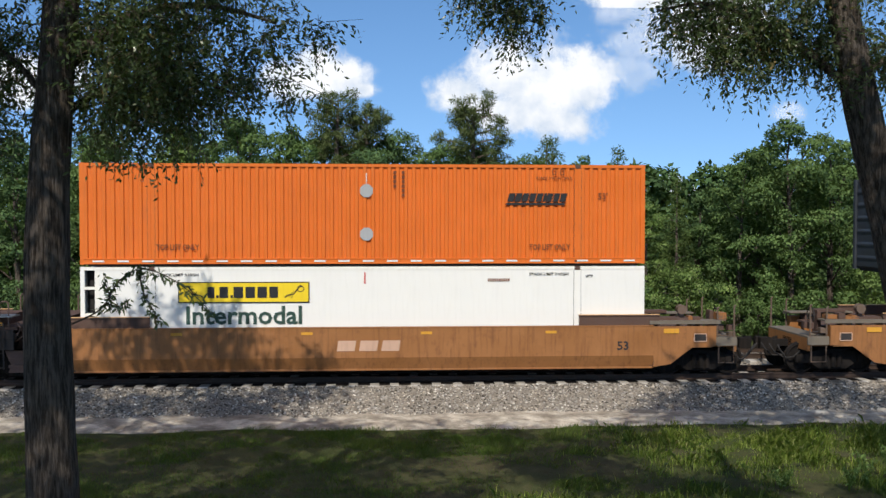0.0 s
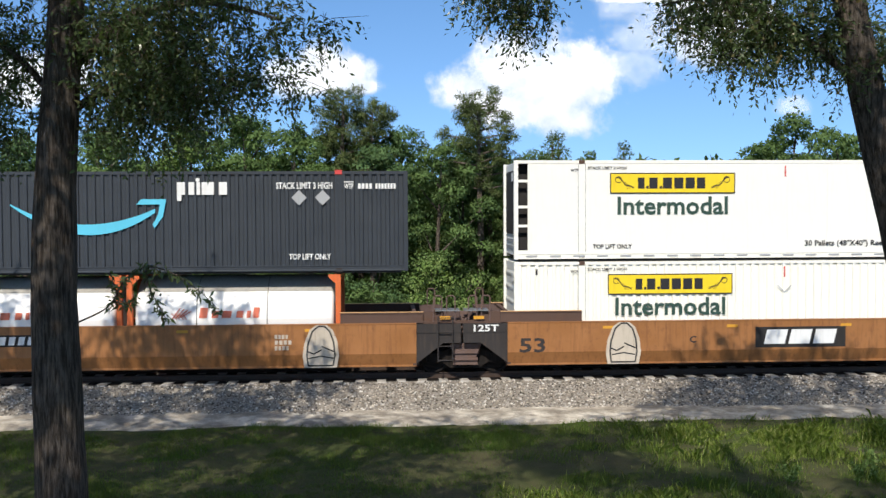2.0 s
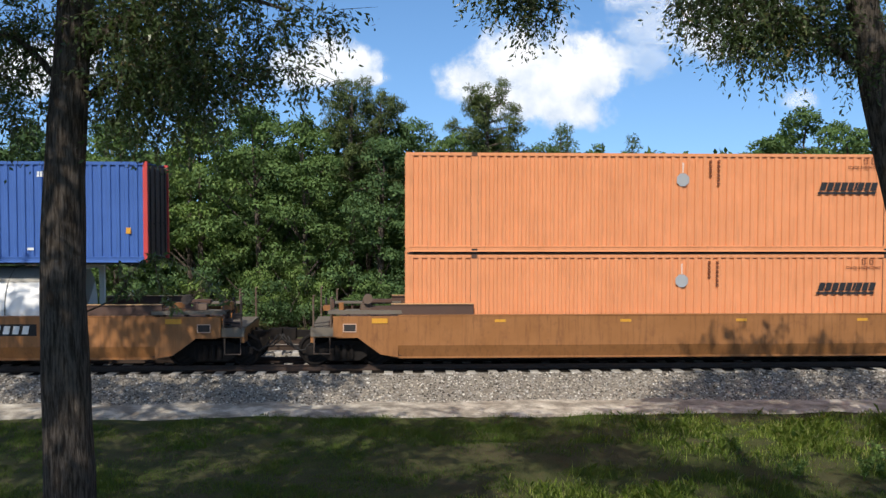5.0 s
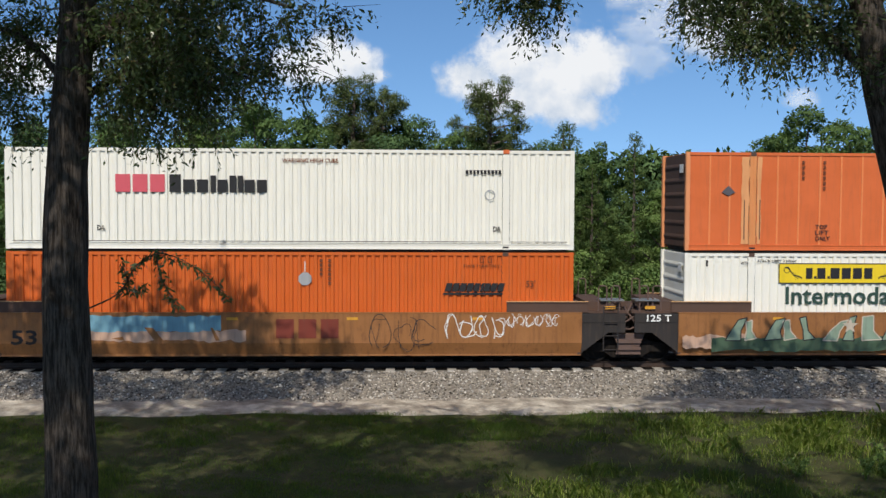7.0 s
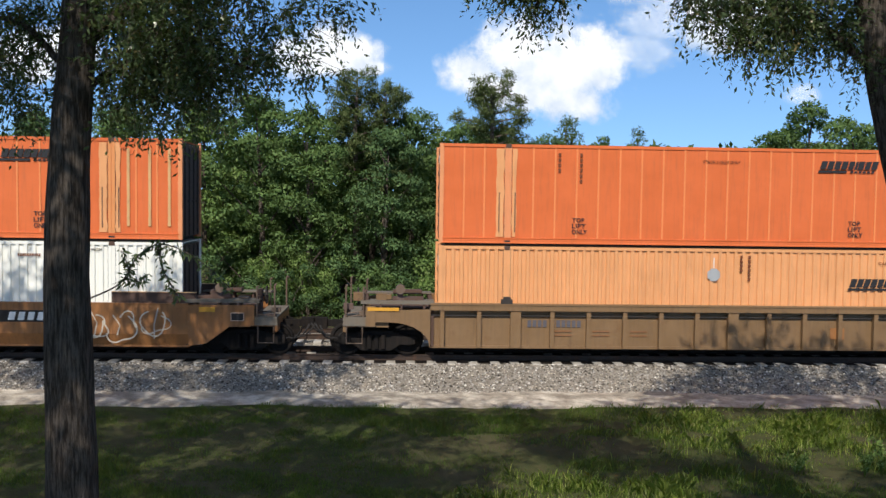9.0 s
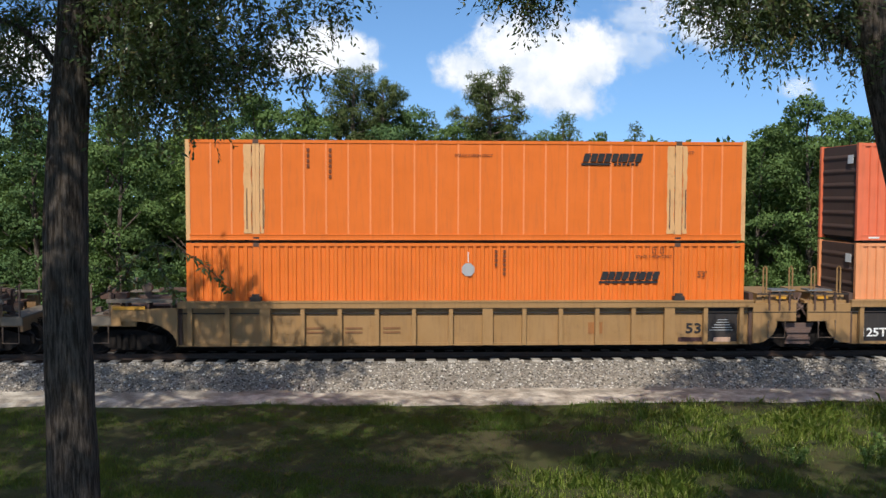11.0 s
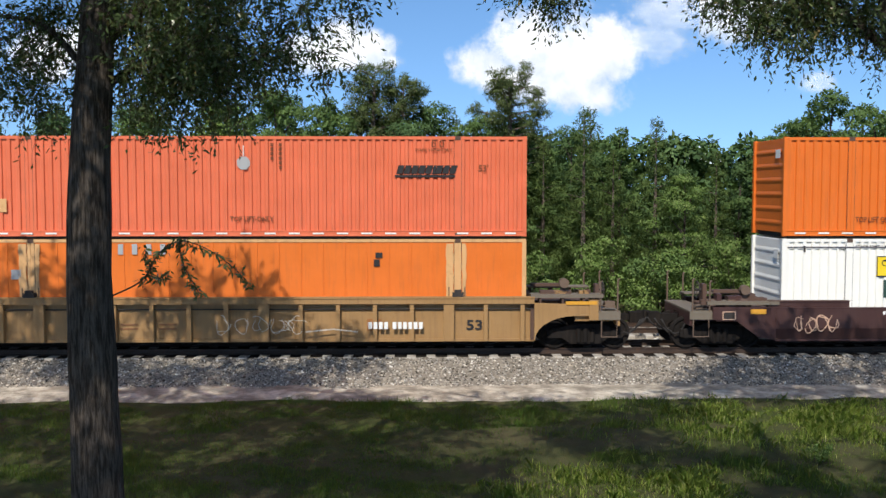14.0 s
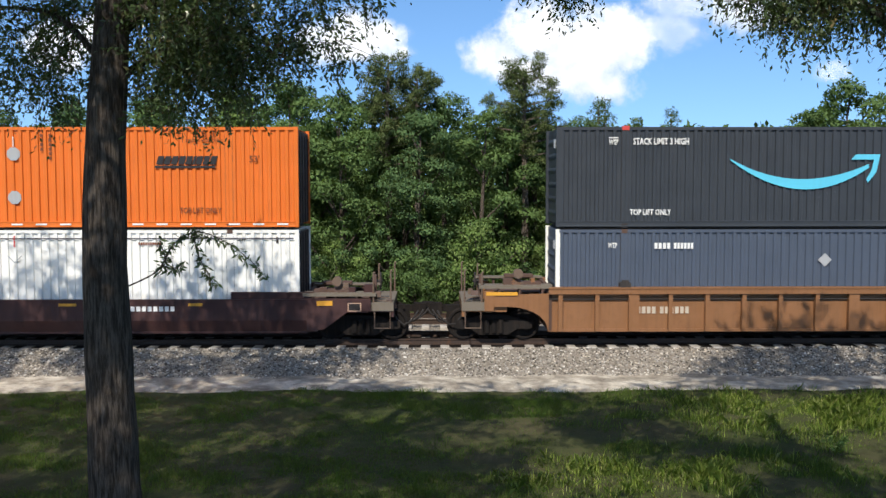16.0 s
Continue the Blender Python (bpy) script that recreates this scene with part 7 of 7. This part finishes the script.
# ---------------- clouds: a far backdrop that drifts ----------------
def cloud_material(name, lobes, wisp, seed, soft=0.5):
    """White vapour: rounded lobes (x, z, radius x, radius z) broken up by noise."""
    m, n, l, b = nodes_of(name)
    co = n.new("ShaderNodeTexCoord").outputs["Object"]
    best = None
    for x, z, rx, rz in lobes:
        mp, le = n.new("ShaderNodeMapping"), n.new("ShaderNodeVectorMath")
        mp.vector_type = "TEXTURE"
        mp.inputs["Location"].default_value, mp.inputs["Scale"].default_value = (x, 0, z), (rx, 1000, rz)
        le.operation = "LENGTH"
        l.new(co, mp.inputs[0])
        l.new(mp.outputs[0], le.inputs[0])
        v = n.new("ShaderNodeMath")
        v.operation = "SUBTRACT"
        v.inputs[0].default_value = 1.0
        l.new(le.outputs["Value"], v.inputs[1])
        if best is None:
            best = v.outputs[0]
        else:
            mx = n.new("ShaderNodeMath")
            mx.operation = "SMOOTH_MAX"
            mx.inputs[2].default_value = 0.2
            l.new(best, mx.inputs[0])
            l.new(v.outputs[0], mx.inputs[1])
            best = mx.outputs[0]
    mp = n.new("ShaderNodeMapping")
    mp.inputs["Location"].default_value = (seed * 37.0, 0, seed * 11.0)
    l.new(co, mp.inputs[0])
    nz = n.new("ShaderNodeTexNoise")
    nz.inputs["Scale"].default_value, nz.inputs["Detail"].default_value, nz.inputs["Roughness"].default_value = 0.03, 10, 0.62
    l.new(mp.outputs[0], nz.inputs["Vector"])
    ad = n.new("ShaderNodeMath")
    ad.operation, ad.inputs[1].default_value, ad.inputs[2].default_value = "MULTIPLY_ADD", wisp, -0.5 * wisp
    l.new(nz.outputs["Fac"], ad.inputs[0])
    su = n.new("ShaderNodeMath")
    su.operation = "ADD"
    l.new(best, su.inputs[0])
    l.new(ad.outputs[0], su.inputs[1])
    cl = n.new("ShaderNodeMath")
    cl.operation, cl.use_clamp = "MULTIPLY_ADD", True
    cl.inputs[1].default_value, cl.inputs[2].default_value = 4.0, 1.6
    l.new(best, cl.inputs[0])
    mu = n.new("ShaderNodeMath")
    mu.operation = "MULTIPLY"
    l.new(su.outputs[0], mu.inputs[0])
    l.new(cl.outputs[0], mu.inputs[1])
    alpha = ramp_of(n, l, mu.outputs[0], [(0.04, (0, 0, 0)), (0.04 + soft, (1, 1, 1))])
    alpha.node.color_ramp.interpolation = "EASE"
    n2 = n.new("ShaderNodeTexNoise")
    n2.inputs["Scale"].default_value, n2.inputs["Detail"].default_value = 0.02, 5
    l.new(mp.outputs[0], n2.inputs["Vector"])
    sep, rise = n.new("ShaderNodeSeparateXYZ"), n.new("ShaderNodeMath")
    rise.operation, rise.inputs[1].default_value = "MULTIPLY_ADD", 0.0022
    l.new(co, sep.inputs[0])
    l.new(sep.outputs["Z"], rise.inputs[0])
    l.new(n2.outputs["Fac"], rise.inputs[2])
    # the cloud's shading painted into its glow: greyer towards the base
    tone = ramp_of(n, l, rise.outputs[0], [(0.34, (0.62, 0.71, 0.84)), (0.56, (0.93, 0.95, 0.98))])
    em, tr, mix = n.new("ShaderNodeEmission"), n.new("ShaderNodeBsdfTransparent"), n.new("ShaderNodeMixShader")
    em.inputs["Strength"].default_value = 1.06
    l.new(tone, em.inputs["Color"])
    l.new(alpha, mix.inputs[0])
    l.new(tr.outputs[0], mix.inputs[1])
    l.new(em.outputs[0], mix.inputs[2])
    l.new(mix.outputs[0], n["Material Output"].inputs["Surface"])
    return m


FAR = 1200.0
CLOUDS = []


def cloud(az, el, wide, high, lobes, wisp, seed, soft=0.5):
    """A cloud bank at a bearing and height in degrees, its size in degrees too."""
    s = FAR * math.tan(radians(1))
    w, h = wide * s, high * s
    x, z = FAR * math.tan(radians(az)), EYE[2] + FAR / math.cos(radians(az)) * math.tan(radians(el))
    me = bpy.data.meshes.new("cloud")
    me.from_pydata([(-w, 0, -h), (w, 0, -h), (w, 0, h), (-w, 0, h)], [], [(0, 1, 2, 3)])
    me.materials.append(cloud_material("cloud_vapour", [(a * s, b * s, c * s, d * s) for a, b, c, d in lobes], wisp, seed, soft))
    ob = tagged(new("backdrop_cloud", me), "white fair-weather cumulus cloud in a blue sky", "cloud", kind="structure")
    CLOUDS.append((ob, x, z))


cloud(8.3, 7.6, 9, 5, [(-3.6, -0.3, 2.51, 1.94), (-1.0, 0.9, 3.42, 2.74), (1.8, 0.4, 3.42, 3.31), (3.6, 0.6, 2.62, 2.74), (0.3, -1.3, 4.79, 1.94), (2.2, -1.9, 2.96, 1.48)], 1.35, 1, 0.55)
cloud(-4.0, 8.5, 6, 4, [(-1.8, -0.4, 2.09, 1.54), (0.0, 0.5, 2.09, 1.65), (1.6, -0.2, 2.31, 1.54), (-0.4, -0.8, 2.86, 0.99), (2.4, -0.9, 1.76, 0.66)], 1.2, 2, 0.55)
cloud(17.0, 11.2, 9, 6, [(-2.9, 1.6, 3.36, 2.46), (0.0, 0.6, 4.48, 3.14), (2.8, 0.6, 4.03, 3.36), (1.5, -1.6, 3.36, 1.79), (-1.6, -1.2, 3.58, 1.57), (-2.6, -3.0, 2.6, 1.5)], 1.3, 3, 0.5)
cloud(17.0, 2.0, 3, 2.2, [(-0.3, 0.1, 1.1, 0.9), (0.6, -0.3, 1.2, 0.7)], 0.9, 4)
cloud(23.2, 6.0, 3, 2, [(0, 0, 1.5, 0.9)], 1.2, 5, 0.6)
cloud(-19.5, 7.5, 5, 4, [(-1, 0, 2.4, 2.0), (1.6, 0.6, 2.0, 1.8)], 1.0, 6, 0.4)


def motions():
    times = [0.5 * k for k in range(33)]
    for ob, unit, z in MOVING:
        x = UNIT_X[unit] + (ob.get("dx") or 0)
        walk(ob, [(t, pose(x - gone(t), TRACK_Y, z)) for t in times])
        if "dx" in ob:
            del ob["dx"]
    for ob, x, z in CLOUDS:
        walk(ob, [(t, pose(x - 1.25 * t + 2, FAR, z)) for t in (0, 8, 16)])
    beats = [k / 30 for k in range(481)]
    turns = [gone(t) / 0.457 for t in beats]
    for w, at in WHEELS:
        walk(w, [(t, Matrix.Translation(at) @ Matrix.Rotation(-a, 4, "Y")) for t, a in zip(beats, turns)])


motions()
